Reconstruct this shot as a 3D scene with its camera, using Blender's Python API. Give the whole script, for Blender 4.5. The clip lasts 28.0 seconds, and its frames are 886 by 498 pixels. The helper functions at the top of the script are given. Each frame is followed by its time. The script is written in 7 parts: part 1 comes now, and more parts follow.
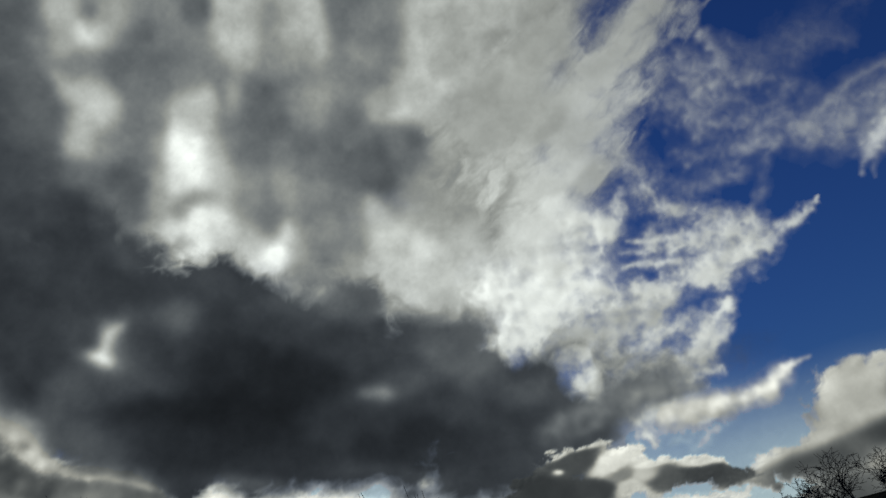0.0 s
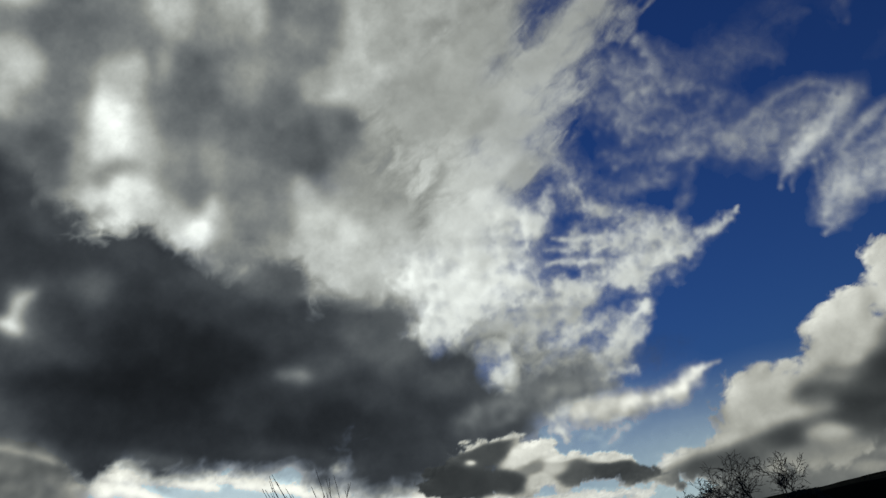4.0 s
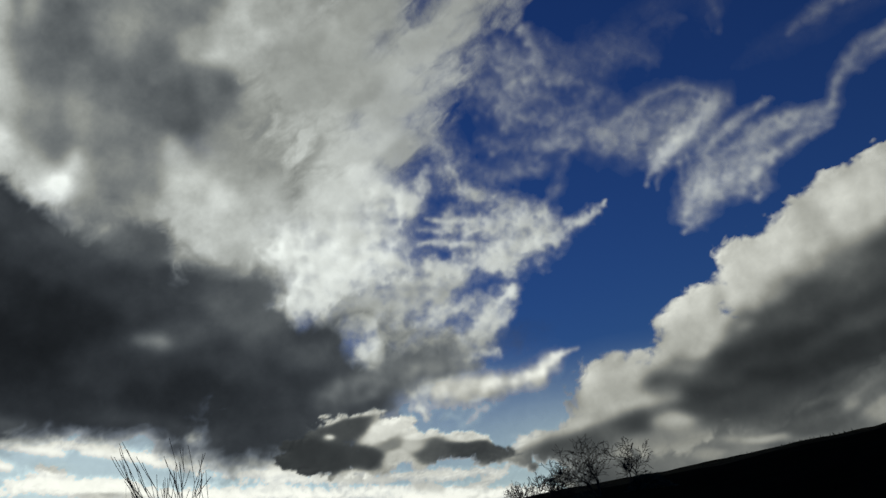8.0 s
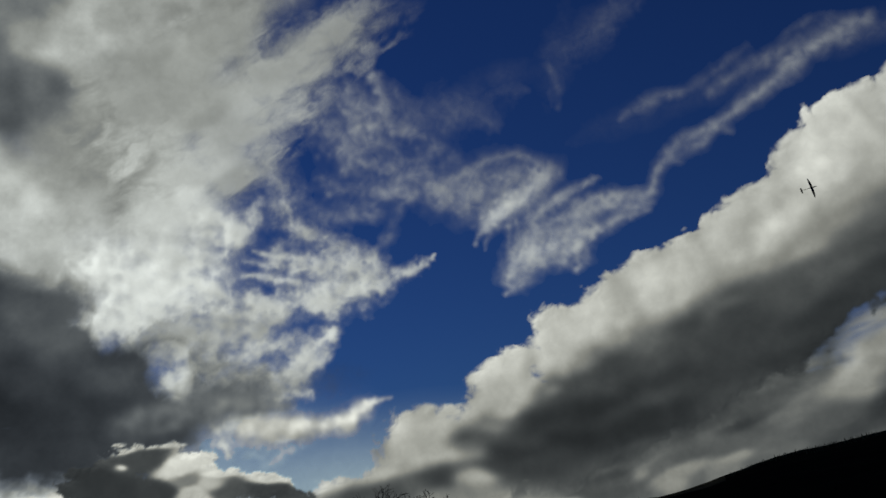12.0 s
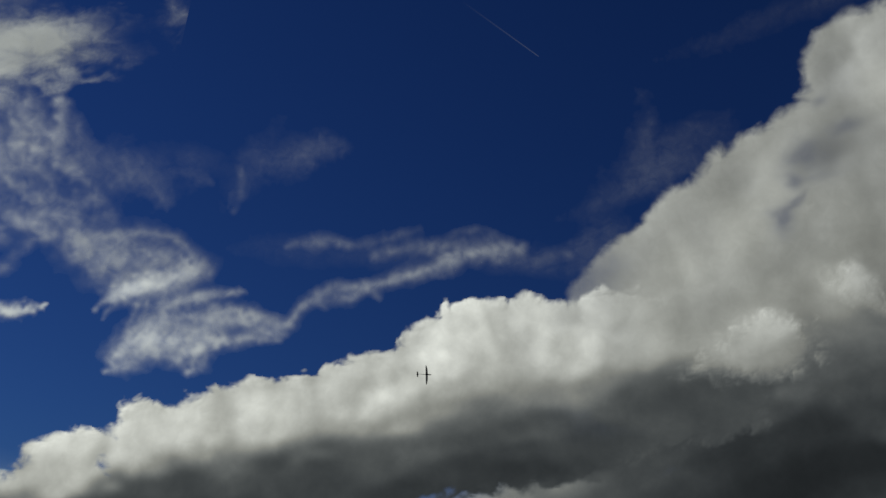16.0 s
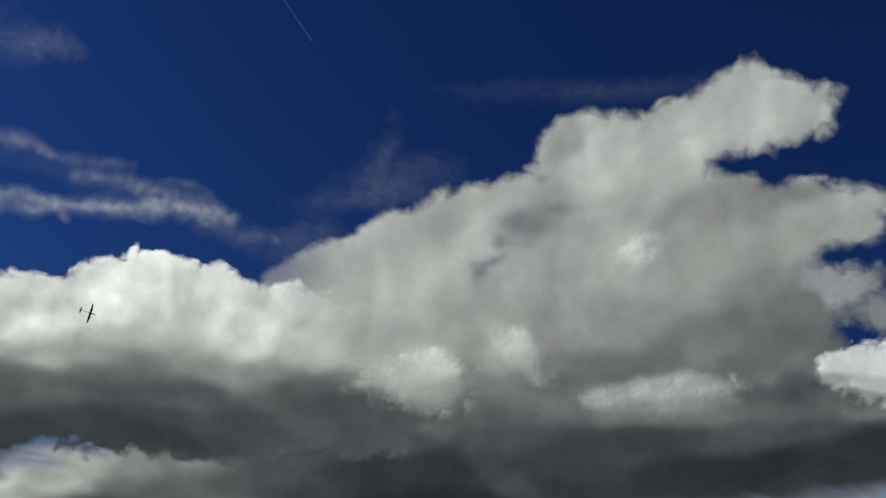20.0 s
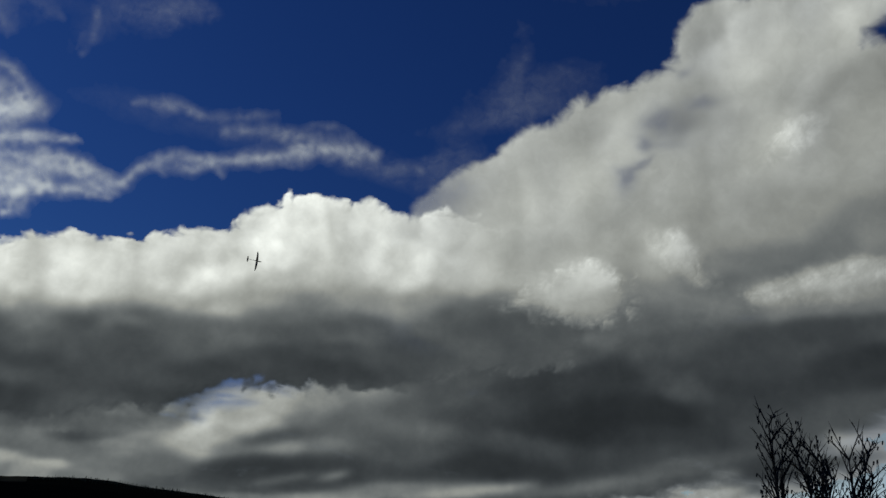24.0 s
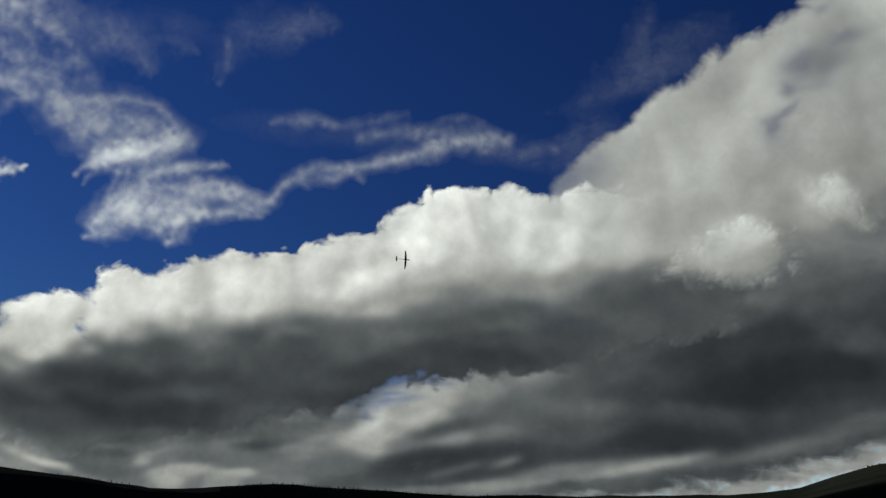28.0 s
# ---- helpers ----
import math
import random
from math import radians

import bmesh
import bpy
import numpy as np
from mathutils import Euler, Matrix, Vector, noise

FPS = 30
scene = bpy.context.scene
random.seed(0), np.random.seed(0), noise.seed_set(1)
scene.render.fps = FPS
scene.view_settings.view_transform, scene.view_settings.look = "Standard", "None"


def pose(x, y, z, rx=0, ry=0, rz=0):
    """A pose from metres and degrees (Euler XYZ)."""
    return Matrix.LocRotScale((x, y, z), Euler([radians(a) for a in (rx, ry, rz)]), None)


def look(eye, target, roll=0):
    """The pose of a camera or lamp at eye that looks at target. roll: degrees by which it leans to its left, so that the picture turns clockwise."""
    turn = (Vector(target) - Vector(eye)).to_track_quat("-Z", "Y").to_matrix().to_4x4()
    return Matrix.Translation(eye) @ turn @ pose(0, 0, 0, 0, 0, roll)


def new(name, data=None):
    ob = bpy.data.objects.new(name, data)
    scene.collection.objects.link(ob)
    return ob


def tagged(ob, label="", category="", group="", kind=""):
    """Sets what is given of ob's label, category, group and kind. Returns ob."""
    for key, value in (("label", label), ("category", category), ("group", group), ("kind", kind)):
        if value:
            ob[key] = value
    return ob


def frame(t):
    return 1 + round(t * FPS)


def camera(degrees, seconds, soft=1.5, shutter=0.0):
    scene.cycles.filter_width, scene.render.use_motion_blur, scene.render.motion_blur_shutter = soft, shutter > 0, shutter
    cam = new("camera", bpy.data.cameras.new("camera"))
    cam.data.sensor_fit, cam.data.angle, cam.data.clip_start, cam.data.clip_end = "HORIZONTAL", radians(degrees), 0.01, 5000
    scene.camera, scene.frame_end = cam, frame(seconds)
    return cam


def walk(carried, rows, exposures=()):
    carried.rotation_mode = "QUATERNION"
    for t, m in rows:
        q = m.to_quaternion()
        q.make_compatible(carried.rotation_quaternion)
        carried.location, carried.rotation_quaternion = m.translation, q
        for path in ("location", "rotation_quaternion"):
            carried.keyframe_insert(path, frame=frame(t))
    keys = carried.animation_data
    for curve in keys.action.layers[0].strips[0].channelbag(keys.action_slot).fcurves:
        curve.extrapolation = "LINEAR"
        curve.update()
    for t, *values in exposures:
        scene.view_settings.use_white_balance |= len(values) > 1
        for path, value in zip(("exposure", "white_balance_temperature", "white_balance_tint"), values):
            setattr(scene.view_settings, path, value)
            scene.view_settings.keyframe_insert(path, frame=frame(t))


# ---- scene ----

# ---- camera and its turn: seconds, azimuth, elevation, lean, in degrees ----
cam = camera(52.0, 28.0)
EYE = Vector((0.0, 0.0, 1.6))
PATH = [
    (0.0, -0.36, 22.26, -16.05),
    (0.5, -1.21, 21.52, -15.65),
    (1.0, -1.07, 20.97, -15.95),
    (1.5, -0.97, 21.18, -15.65),
    (2.0, -0.87, 20.99, -15.54),
    (2.5, 0.04, 20.85, -15.49),
    (3.0, 1.27, 20.81, -15.17),
    (3.5, 2.75, 20.72, -14.36),
    (4.0, 4.22, 20.33, -14.16),
    (4.5, 5.72, 20.06, -14.63),
    (6.5, 9.63, 19.08, -15.72),
    (7.0, 10.80, 18.32, -15.66),
    (7.5, 11.60, 17.47, -13.87),
    (8.0, 12.10, 17.05, -12.81),
    (8.5, 13.09, 16.83, -12.43),
    (9.0, 14.03, 16.94, -12.21),
    (9.5, 14.78, 17.06, -12.46),
    (10.0, 15.92, 17.05, -12.58),
    (10.5, 17.60, 17.04, -12.14),
    (11.0, 20.03, 16.86, -11.04),
    (11.5, 22.04, 17.30, -10.14),
    (13.5, 29.52, 18.80, -6.53),
    (14.0, 32.35, 19.45, -4.25),
    (14.5, 36.12, 19.86, -1.99),
    (15.0, 39.31, 20.46, -0.73),
    (15.5, 41.44, 23.03, 2.18),
    (16.0, 47.62, 24.23, 3.96),
    (16.5, 52.81, 25.33, 6.45),
    (17.0, 57.44, 26.71, 8.36),
    (17.5, 59.98, 27.10, 9.59),
    (18.0, 61.41, 27.24, 10.16),
    (18.5, 63.85, 26.54, 12.09),
    (19.0, 65.50, 26.91, 12.98),
    (19.5, 67.32, 26.85, 14.00),
    (20.0, 67.49, 26.62, 14.18),
    (20.5, 67.10, 26.35, 13.69),
    (21.0, 66.17, 26.13, 13.29),
    (21.5, 65.89, 25.46, 13.09),
    (22.0, 64.42, 23.29, 13.21),
    (22.5, 62.28, 21.00, 12.63),
    (24.5, 58.18, 19.45, 10.78),
    (25.0, 57.29, 19.07, 10.61),
    (25.5, 55.49, 18.81, 10.28),
    (26.0, 53.57, 17.80, 8.89),
    (26.5, 52.13, 18.03, 7.64),
    (27.0, 51.32, 18.18, 7.33),
    (27.5, 50.55, 18.18, 7.06),
    (28.0, 49.48, 17.27, 6.94),
]


def toward(az, el):
    """The unit direction at azimuth az (clockwise from +y) and elevation el, in degrees."""
    a, e = radians(az), radians(el)
    return Vector((math.sin(a) * math.cos(e), math.cos(a) * math.cos(e), math.sin(e)))


walk(cam, [(t, look(EYE, EYE + toward(az, el), lean)) for t, az, el, lean in PATH], exposures=[(0.0, 0.04, 6500, 10), (9.0, -0.07, 6500, 10), (11.5, -0.16, 6500, 10), (14.0, -0.12, 6500, 10), (17.0, 0.07, 6350, 10), (20.0, 0.32, 6280, 10), (22.5, 0.29, 6280, 10), (25.0, 0.37, 6350, 10), (28.0, 0.31, 6330, 10)])

# ---- sky and sun ----
SUN_AZ, SUN_EL = -16.4, 27.5
world = bpy.data.worlds.new("sky")
scene.world = world
world.use_nodes = True
wn, wl = world.node_tree.nodes, world.node_tree.links
wn.clear()
w_out, w_bg, w_sky = wn.new("ShaderNodeOutputWorld"), wn.new("ShaderNodeBackground"), wn.new("ShaderNodeTexSky")
w_sky.sky_type, w_sky.sun_disc = "NISHITA", False
w_sky.sun_elevation, w_sky.sun_rotation = radians(SUN_EL), radians(SUN_AZ)
w_sky.altitude, w_sky.air_density, w_sky.dust_density, w_sky.ozone_density = 300, 1.2, 0.0, 3.0
w_sat, w_gam = wn.new("ShaderNodeHueSaturation"), wn.new("ShaderNodeGamma")
w_sat.inputs["Saturation"].default_value = 1.0
w_gam.inputs["Gamma"].default_value = 1.15
w_tint = wn.new("ShaderNodeVectorMath")
w_tint.operation, w_tint.inputs[1].default_value = "MULTIPLY", (0.094, 0.178, 0.392)
w_bg.inputs["Strength"].default_value = 0.05
wl.new(w_sky.outputs[0], w_sat.inputs["Color"])
wl.new(w_sat.outputs[0], w_gam.inputs["Color"])
wl.new(w_gam.outputs[0], w_tint.inputs[0])
wl.new(w_tint.outputs[0], w_bg.inputs["Color"])
wl.new(w_bg.outputs[0], w_out.inputs["Surface"])

sun_data = bpy.data.lights.new("sun", "SUN")
sun_data.energy, sun_data.angle, sun_data.color = 5.0, radians(0.5), (1.0, 0.975, 0.91)
sun = new("sun", sun_data)
sun.matrix_world = look(toward(SUN_AZ, SUN_EL) * 100, (0, 0, 0))


# ---- materials ----
def material(name, base, rough=0.9, scale=1.0, vary=0.35, bump=0.3, metal=0.0, shine=0.1):
    """A plain surface with grain at two scales."""
    m = bpy.data.materials.new(name)
    m.use_nodes = True
    n, l = m.node_tree.nodes, m.node_tree.links
    b = n["Principled BSDF"]
    b.inputs["Roughness"].default_value, b.inputs["Metallic"].default_value = rough, metal
    b.inputs["Specular IOR Level"].default_value = shine
    co = n.new("ShaderNodeTexCoord")
    fine, wide = n.new("ShaderNodeTexNoise"), n.new("ShaderNodeTexNoise")
    fine.inputs["Scale"].default_value, wide.inputs["Scale"].default_value = scale * 9, scale
    fine.inputs["Detail"].default_value = wide.inputs["Detail"].default_value = 5
    add = n.new("ShaderNodeMath")
    add.operation = "ADD"
    ramp = n.new("ShaderNodeMapRange")
    ramp.inputs[1].default_value, ramp.inputs[2].default_value = 0.7, 1.3
    mix = n.new("ShaderNodeMix")
    mix.data_type = "RGBA"
    mix.inputs[6].default_value = (*[c * (1 - vary) for c in base], 1)
    mix.inputs[7].default_value = (*[min(c * (1 + vary), 1) for c in base], 1)
    bp = n.new("ShaderNodeBump")
    bp.inputs["Strength"].default_value = bump
    for a in (fine, wide):
        l.new(co.outputs["Object"], a.inputs["Vector"])
    l.new(fine.outputs["Fac"], add.inputs[0])
    l.new(wide.outputs["Fac"], add.inputs[1])
    l.new(add.outputs[0], ramp.inputs[0])
    l.new(ramp.outputs[0], mix.inputs[0])
    l.new(mix.outputs[2], b.inputs["Base Color"])
    l.new(fine.outputs["Fac"], bp.inputs["Height"])
    l.new(bp.outputs[0], b.inputs["Normal"])
    return m


def vapour_material(name, red=1.0, blue=1.0, fray=0.1, deep_blue=1.06):
    """Cloud: light from the sky and sun above seeps through it, less where its thickness and painted shade are greater.
    """
    m = bpy.data.materials.new(name)
    m.use_nodes = True
    n, l = m.node_tree.nodes, m.node_tree.links
    n.clear()
    out = n.new("ShaderNodeOutputMaterial")
    cover, depth = n.new("ShaderNodeAttribute"), n.new("ShaderNodeAttribute")
    cover.attribute_name, depth.attribute_name = "cover", "depth"
    co, curl = n.new("ShaderNodeAttribute"), n.new("ShaderNodeTexNoise")
    co.attribute_name = "grain"
    curl.inputs["Scale"].default_value, curl.inputs["Detail"].default_value = 1.5, 7
    curl.inputs["Roughness"].default_value, curl.inputs["Distortion"].default_value = 0.55, 0.8
    l.new(co.outputs["Vector"], curl.inputs["Vector"])
    swing = n.new("ShaderNodeMapRange")
    swing.inputs[1].default_value, swing.inputs[2].default_value = 0.25, 0.75
    swing.inputs[3].default_value, swing.inputs[4].default_value = -0.06, 0.06
    l.new(curl.outputs["Fac"], swing.inputs[0])

    def math_node(kind, a, b):
        x = n.new("ShaderNodeMath")
        x.operation = kind
        for i, v in enumerate((a, b)):
            if isinstance(v, (int, float)):
                x.inputs[i].default_value = v
            else:
                l.new(v, x.inputs[i])
        return x.outputs[0]

    deep = math_node("ADD", depth.outputs["Fac"], swing.outputs[0])
    passed = math_node("POWER", 1 / math.e, deep)
    tint = n.new("ShaderNodeValToRGB")
    # Dim parts bluish, bright parts cream: shade and sunlight put into the colour.
    tint.color_ramp.elements[0].position, tint.color_ramp.elements[0].color = 0.02, (0.85, 0.99, deep_blue, 1)
    tint.color_ramp.elements[1].position, tint.color_ramp.elements[1].color = 0.65, (0.97, 1.0, 0.91, 1)
    for at, shade in ((0.09, (0.90, 0.995, 0.5 * deep_blue + 0.46, 1)), (0.28, (0.965, 0.995, 0.89, 1))):
        tint.color_ramp.elements.new(at).color = shade
    for stop in tint.color_ramp.elements:
        stop.color = (stop.color[0] * red, stop.color[1], stop.color[2] * blue, 1)
    l.new(passed, tint.inputs[0])
    colour = n.new("ShaderNodeVectorMath")
    colour.operation = "SCALE"
    l.new(tint.outputs[0], colour.inputs[0])
    l.new(passed, colour.inputs["Scale"])
    seep, shine, both = n.new("ShaderNodeBsdfTranslucent"), n.new("ShaderNodeBsdfDiffuse"), n.new("ShaderNodeAddShader")
    shine.inputs["Color"].default_value = (0.03, 0.03, 0.03, 1)
    l.new(colour.outputs[0], seep.inputs["Color"])
    l.new(seep.outputs[0], both.inputs[0])
    l.new(shine.outputs[0], both.inputs[1])
    ragged = n.new("ShaderNodeMapRange")
    ragged.inputs[1].default_value, ragged.inputs[2].default_value = 0.3, 0.7
    ragged.inputs[3].default_value, ragged.inputs[4].default_value = -fray, fray
    l.new(curl.outputs["Fac"], ragged.inputs[0])
    rim = math_node("MULTIPLY", math_node("SUBTRACT", 1.0, cover.outputs["Fac"]), cover.outputs["Fac"])
    veil = math_node("ADD", cover.outputs["Fac"], math_node("MULTIPLY", math_node("MULTIPLY", rim, 4.0), ragged.outputs[0]))
    clear, mix = n.new("ShaderNodeBsdfTransparent"), n.new("ShaderNodeMixShader")
    l.new(veil, mix.inputs[0])
    l.new(clear.outputs[0], mix.inputs[1])
    l.new(both.outputs[0], mix.inputs[2])
    l.new(mix.outputs[0], out.inputs["Surface"])
    return m


# Warm tint stands for direct sun, cool tint for backlight; both are cloud.
WARM_VAPOUR = vapour_material("warm_tinted_vapour", blue=0.99, fray=0.06)
COOL_VAPOUR = vapour_material("cool_tinted_vapour", 0.965, 1.04, deep_blue=1.13)
HAZE = vapour_material("horizon_haze", 0.82, 1.1, 0.0)
# Near-black for the backlit silhouette; the paler pasture stands for the sunlit far band.
SILHOUETTE_TURF = material("silhouette_turf", (0.008, 0.009, 0.007), rough=1.0, scale=0.02, bump=0.5, shine=0.0)
LIT_PASTURE = material("lit_winter_pasture", (0.035, 0.034, 0.024), rough=1.0, scale=0.012, vary=0.6, bump=0.3, shine=0.0)
BARK = material("bark", (0.07, 0.055, 0.045), scale=3)
BALSA = material("painted_balsa", (0.035, 0.035, 0.04), rough=0.5, scale=4, bump=0.05, shine=0.5)
RENDER_WALL = material("rendered_wall", (0.55, 0.53, 0.5), scale=0.6)
ROOF_SLATE = material("roof_slate", (0.10, 0.09, 0.09), scale=1.5)
CONIFER = material("conifer_needles", (0.035, 0.05, 0.03), scale=0.3)


# ---- helpers for meshes ----
def part(name, verts, faces, mat, parent=None, label="", smooth=False):
    """Links a mesh made of verts and faces as one object, under parent if one is given."""
    me = bpy.data.meshes.new(name)
    me.from_pydata([tuple(v) for v in verts], [], [tuple(f) for f in faces])
    me.materials.append(mat)
    if smooth:
        me.polygons.foreach_set("use_smooth", [True] * len(me.polygons))
    me.update()
    ob = new(name, me)
    ob.parent = parent
    return tagged(ob, label=label)


def ease(x):
    x = np.clip(x, 0, 1)
    return x * x * (3 - 2 * x)


def hash3(ix, iy, iz, seed):
    h = (ix * 374761393 + iy * 668265263 + iz * 2147483647 + seed * 1274126177) & 0xFFFFFFFF
    h = ((h ^ (h >> 13)) * 1274126177) & 0xFFFFFFFF
    h = ((h ^ (h >> 16)) * 2246822519) & 0xFFFFFFFF
    return ((h ^ (h >> 15)) & 0xFFFFFF) / 8388607.5 - 1.0


def lattice(p, seed):
    """Smooth noise from -1 to 1 at the points p."""
    i = np.floor(p).astype(np.int64)
    f = p - i
    w = f * f * f * (f * (f * 6 - 15) + 10)
    total = 0.0
    for dx in (0, 1):
        for dy in (0, 1):
            for dz in (0, 1):
                k = (w[:, 0] if dx else 1 - w[:, 0]) * (w[:, 1] if dy else 1 - w[:, 1]) * (w[:, 2] if dz else 1 - w[:, 2])
                total = total + k * hash3(i[:, 0] + dx, i[:, 1] + dy, i[:, 2] + dz, seed)
    return total


def cloudy(p, seed, octaves=5, gain=0.52):
    total, size, norm = 0.0, 1.0, 0.0
    for k in range(octaves):
        total = total + size * lattice(p * 2.03 ** k + 17.3 * k, seed + k)
        norm += size
        size *= gain
    return total / norm * 1.6


def billowed(p, seed, octaves=5, gain=0.5):
    """Rounded heads with sharp creases between them."""
    total, size, norm = 0.0, 1.0, 0.0
    for k in range(octaves):
        total = total + size * 2.4 * np.abs(lattice(p * 2.07 ** k + 9.1 * k, seed + k))
        norm += size
        size *= gain
    return total / norm - 0.72


def domes(p, seed):
    """Rounded heads packed side by side, from 0 in the creases to 1 on top."""
    i = np.floor(p[:, :2]).astype(np.int64)
    best = np.zeros(len(p))
    for dx in (-1, 0, 1):
        for dy in (-1, 0, 1):
            cx, cy = i[:, 0] + dx, i[:, 1] + dy
            mx, my = cx + 0.5 + 0.42 * hash3(cx, cy, 0 * cx, seed), cy + 0.5 + 0.42 * hash3(cx, cy, 0 * cx + 7, seed)
            size = 0.95 + 0.3 * hash3(cx, cy, 0 * cx + 3, seed)
            best = np.maximum(best, 1 - ((p[:, 0] - mx) ** 2 + (p[:, 1] - my) ** 2) / size ** 2)
    return best


# ---- clouds ----
BASE, REACH = 1060.0, 4750.0  # the cloud deck sinks from 1060 m overhead towards the horizon
STEP = 0.088
SKY_AZ, SKY_EL = np.arange(-42.0, 107.0, STEP), np.arange(0.0, 50.0, STEP)
SHAPE = (len(SKY_EL), len(SKY_AZ))
deck = {"left": np.ones(SHAPE), "cover": np.zeros(SHAPE), "passed": np.zeros(SHAPE), "bulge": np.zeros(SHAPE), "most": np.zeros(SHAPE), "owner": np.full(SHAPE, -1), "puff": np.zeros(SHAPE, int)}
clouds = []


def smoothed(field, width):
    """The field blurred over width degrees both ways."""
    reach = int(2.5 * width / STEP)
    k = np.exp(-0.5 * (np.arange(-reach, reach + 1) * STEP / width) ** 2)
    k /= k.sum()
    for axis in (0, 1):
        wide = np.pad(field, [(reach, reach) if a == axis else (0, 0) for a in (0, 1)], mode="edge")
        size = field.shape[axis]
        field = sum(w * (wide[n:n + size] if axis == 0 else wide[:, n:n + size]) for n, w in enumerate(k))
    return field


def shifted(field, right, up):
    """The field as it stands some cells to the right and up."""
    rows = np.clip(np.arange(field.shape[0]) + up, 0, field.shape[0] - 1)
    cols = np.clip(np.arange(field.shape[1]) + right, 0, field.shape[1] - 1)
    return field[rows][:, cols]


class Cloud:
    """A cloud of soft puffs (azimuth, elevation, half width, half height, tilt, in degrees), with gaps, and with its
    tone, thickness and painted shade together, from place to place.
    Nearer clouds are laid first: a farther one fills what they leave open."""

    def __init__(self, name, label, edge, rough, grain, opacity, depth, grey=0.08, lie=0, draw=1.25, soft=0.3, side_light=0.3, stuff=None, fray=0.14, lump=0.0, octaves=6, seed=0):
        self.name, self.label, self.edge, self.rough, self.grain, self.opacity, self.depth = name, label, edge, rough, grain, opacity, depth
        self.grey, self.lie, self.draw, self.soft, self.side_light = grey, lie, draw, soft, side_light
        self.puff, self.gap, self.deep, self.thin = [], [], [], []
        self.stuff, self.fray, self.lump, self.octaves = stuff or WARM_VAPOUR, fray, lump, octaves
        self.given = seed
        clouds.append(self)
        self.seed = seed or 40 * sum(not c.given for c in clouds)

    def puffs(self, rows):
        self.puff += rows

    def gaps(self, rows):
        self.gap += rows

    def thins(self, rows):
        self.thin += rows

    def tones(self, rows):
        self.deep += rows

    @staticmethod
    def reach(az, el, row):
        c, s = math.cos(radians(row[4])), math.sin(radians(row[4]))
        du, dv = (az - row[0]) * math.cos(radians(row[1])), el - row[1]
        return np.hypot((du * c + dv * s) / row[2], (dv * c - du * s) / row[3])

    def lay(self):
        a0, a1, e0, e1 = 999.0, -999.0, 999.0, -999.0
        for r in self.puff:
            c, s = abs(math.cos(radians(r[4]))), abs(math.sin(radians(r[4])))
            wide, high = (r[2] * c + r[3] * s) / math.cos(radians(r[1])), r[2] * s + r[3] * c
            a0, a1, e0, e1 = min(a0, r[0] - wide), max(a1, r[0] + wide), min(e0, r[1] - high), max(e1, r[1] + high)
        spare = 1.2 + self.edge + 0.8 * self.rough + 0.3 * self.grain
        a0, a1, e0, e1 = a0 - 1.3 * spare, a1 + 1.3 * spare, e0 - spare, e1 + spare
        ia, ja = np.searchsorted(SKY_AZ, (a0, a1))
        ie, je = np.searchsorted(SKY_EL, (e0, e1))
        box = (slice(ie, je), slice(ia, ja))
        az, el = [g.ravel() for g in np.meshgrid(SKY_AZ[ia:ja], SKY_EL[ie:je])]
        c, s = math.cos(radians(self.lie)), math.sin(radians(self.lie))
        u, v = (az - (a0 + a1) / 2) * math.cos(radians((e0 + e1) / 2)), el - (e0 + e1) / 2
        grain = np.stack([(u * c + v * s) / self.draw, v * c - u * s, 0 * u], 1) / self.grain
        drift = 0.28 * self.grain
        wa, we = az + drift * cloudy(grain * 0.8, self.seed + 1, 4), el + drift * cloudy(grain * 0.8 + 5.0, self.seed + 2, 4)
        body, owner, best = np.full(len(az), -9.0), np.zeros(len(az), int), np.full(len(az), -99.0)
        for n, r in enumerate(self.puff):
            keep = min(1.0, 0.7 * min(r[2], r[3]) / drift)
            v = (1 - self.reach(az + keep * (wa - az), el + keep * (we - el), r)) * min(r[2], r[3])
            owner, best = np.where(v > best, n, owner), np.maximum(v, best)
            blend = min(0.35, 0.3 * min(r[2], r[3]))
            body = np.maximum(body, v) + blend * np.exp(-np.abs(body - v) / 0.35) * (np.maximum(body, v) > -3)
        for r in self.gap:
            body = np.minimum(body, (self.reach(wa, we, r) - 1) * min(r[2], r[3]) * 1.5)
        swirl = np.stack([cloudy(grain * 1.6 + 2.0, self.seed + 31, 3), cloudy(grain * 1.6 + 7.0, self.seed + 32, 3), 0 * az], 1)
        heads = billowed(grain + 0.16 * swirl, self.seed + 10, self.octaves, 0.54)
        wisps = cloudy(grain * 1.3 + 0.55 * swirl, self.seed + 20, 7, 0.55)
        stout = np.array([min(1, max(0.25, min(r[2], r[3]) / (1.1 * self.rough))) for r in self.puff])[owner].reshape(je - ie, ja - ia)
        near = np.stack([az * math.cos(radians((e0 + e1) / 2)), el, 0 * az], 1)
        full = body + self.fray * min(1, 0.35 / self.edge) * cloudy(near * 3.4 + 0.8 * swirl, self.seed + 27, 4, 0.62) + self.rough * smoothed(stout, 0.3).ravel() * (0.55 * heads + 0.45 * wisps)
        cover = ease((full + self.edge) / (2 * self.edge)) * self.opacity
        filled = smoothed((cover / self.opacity).reshape(je - ie, ja - ia), 0.6).ravel()
        for r in self.thin:
            cover *= 1 - r[5] * np.exp(-self.reach(wa, we, r) ** 2)
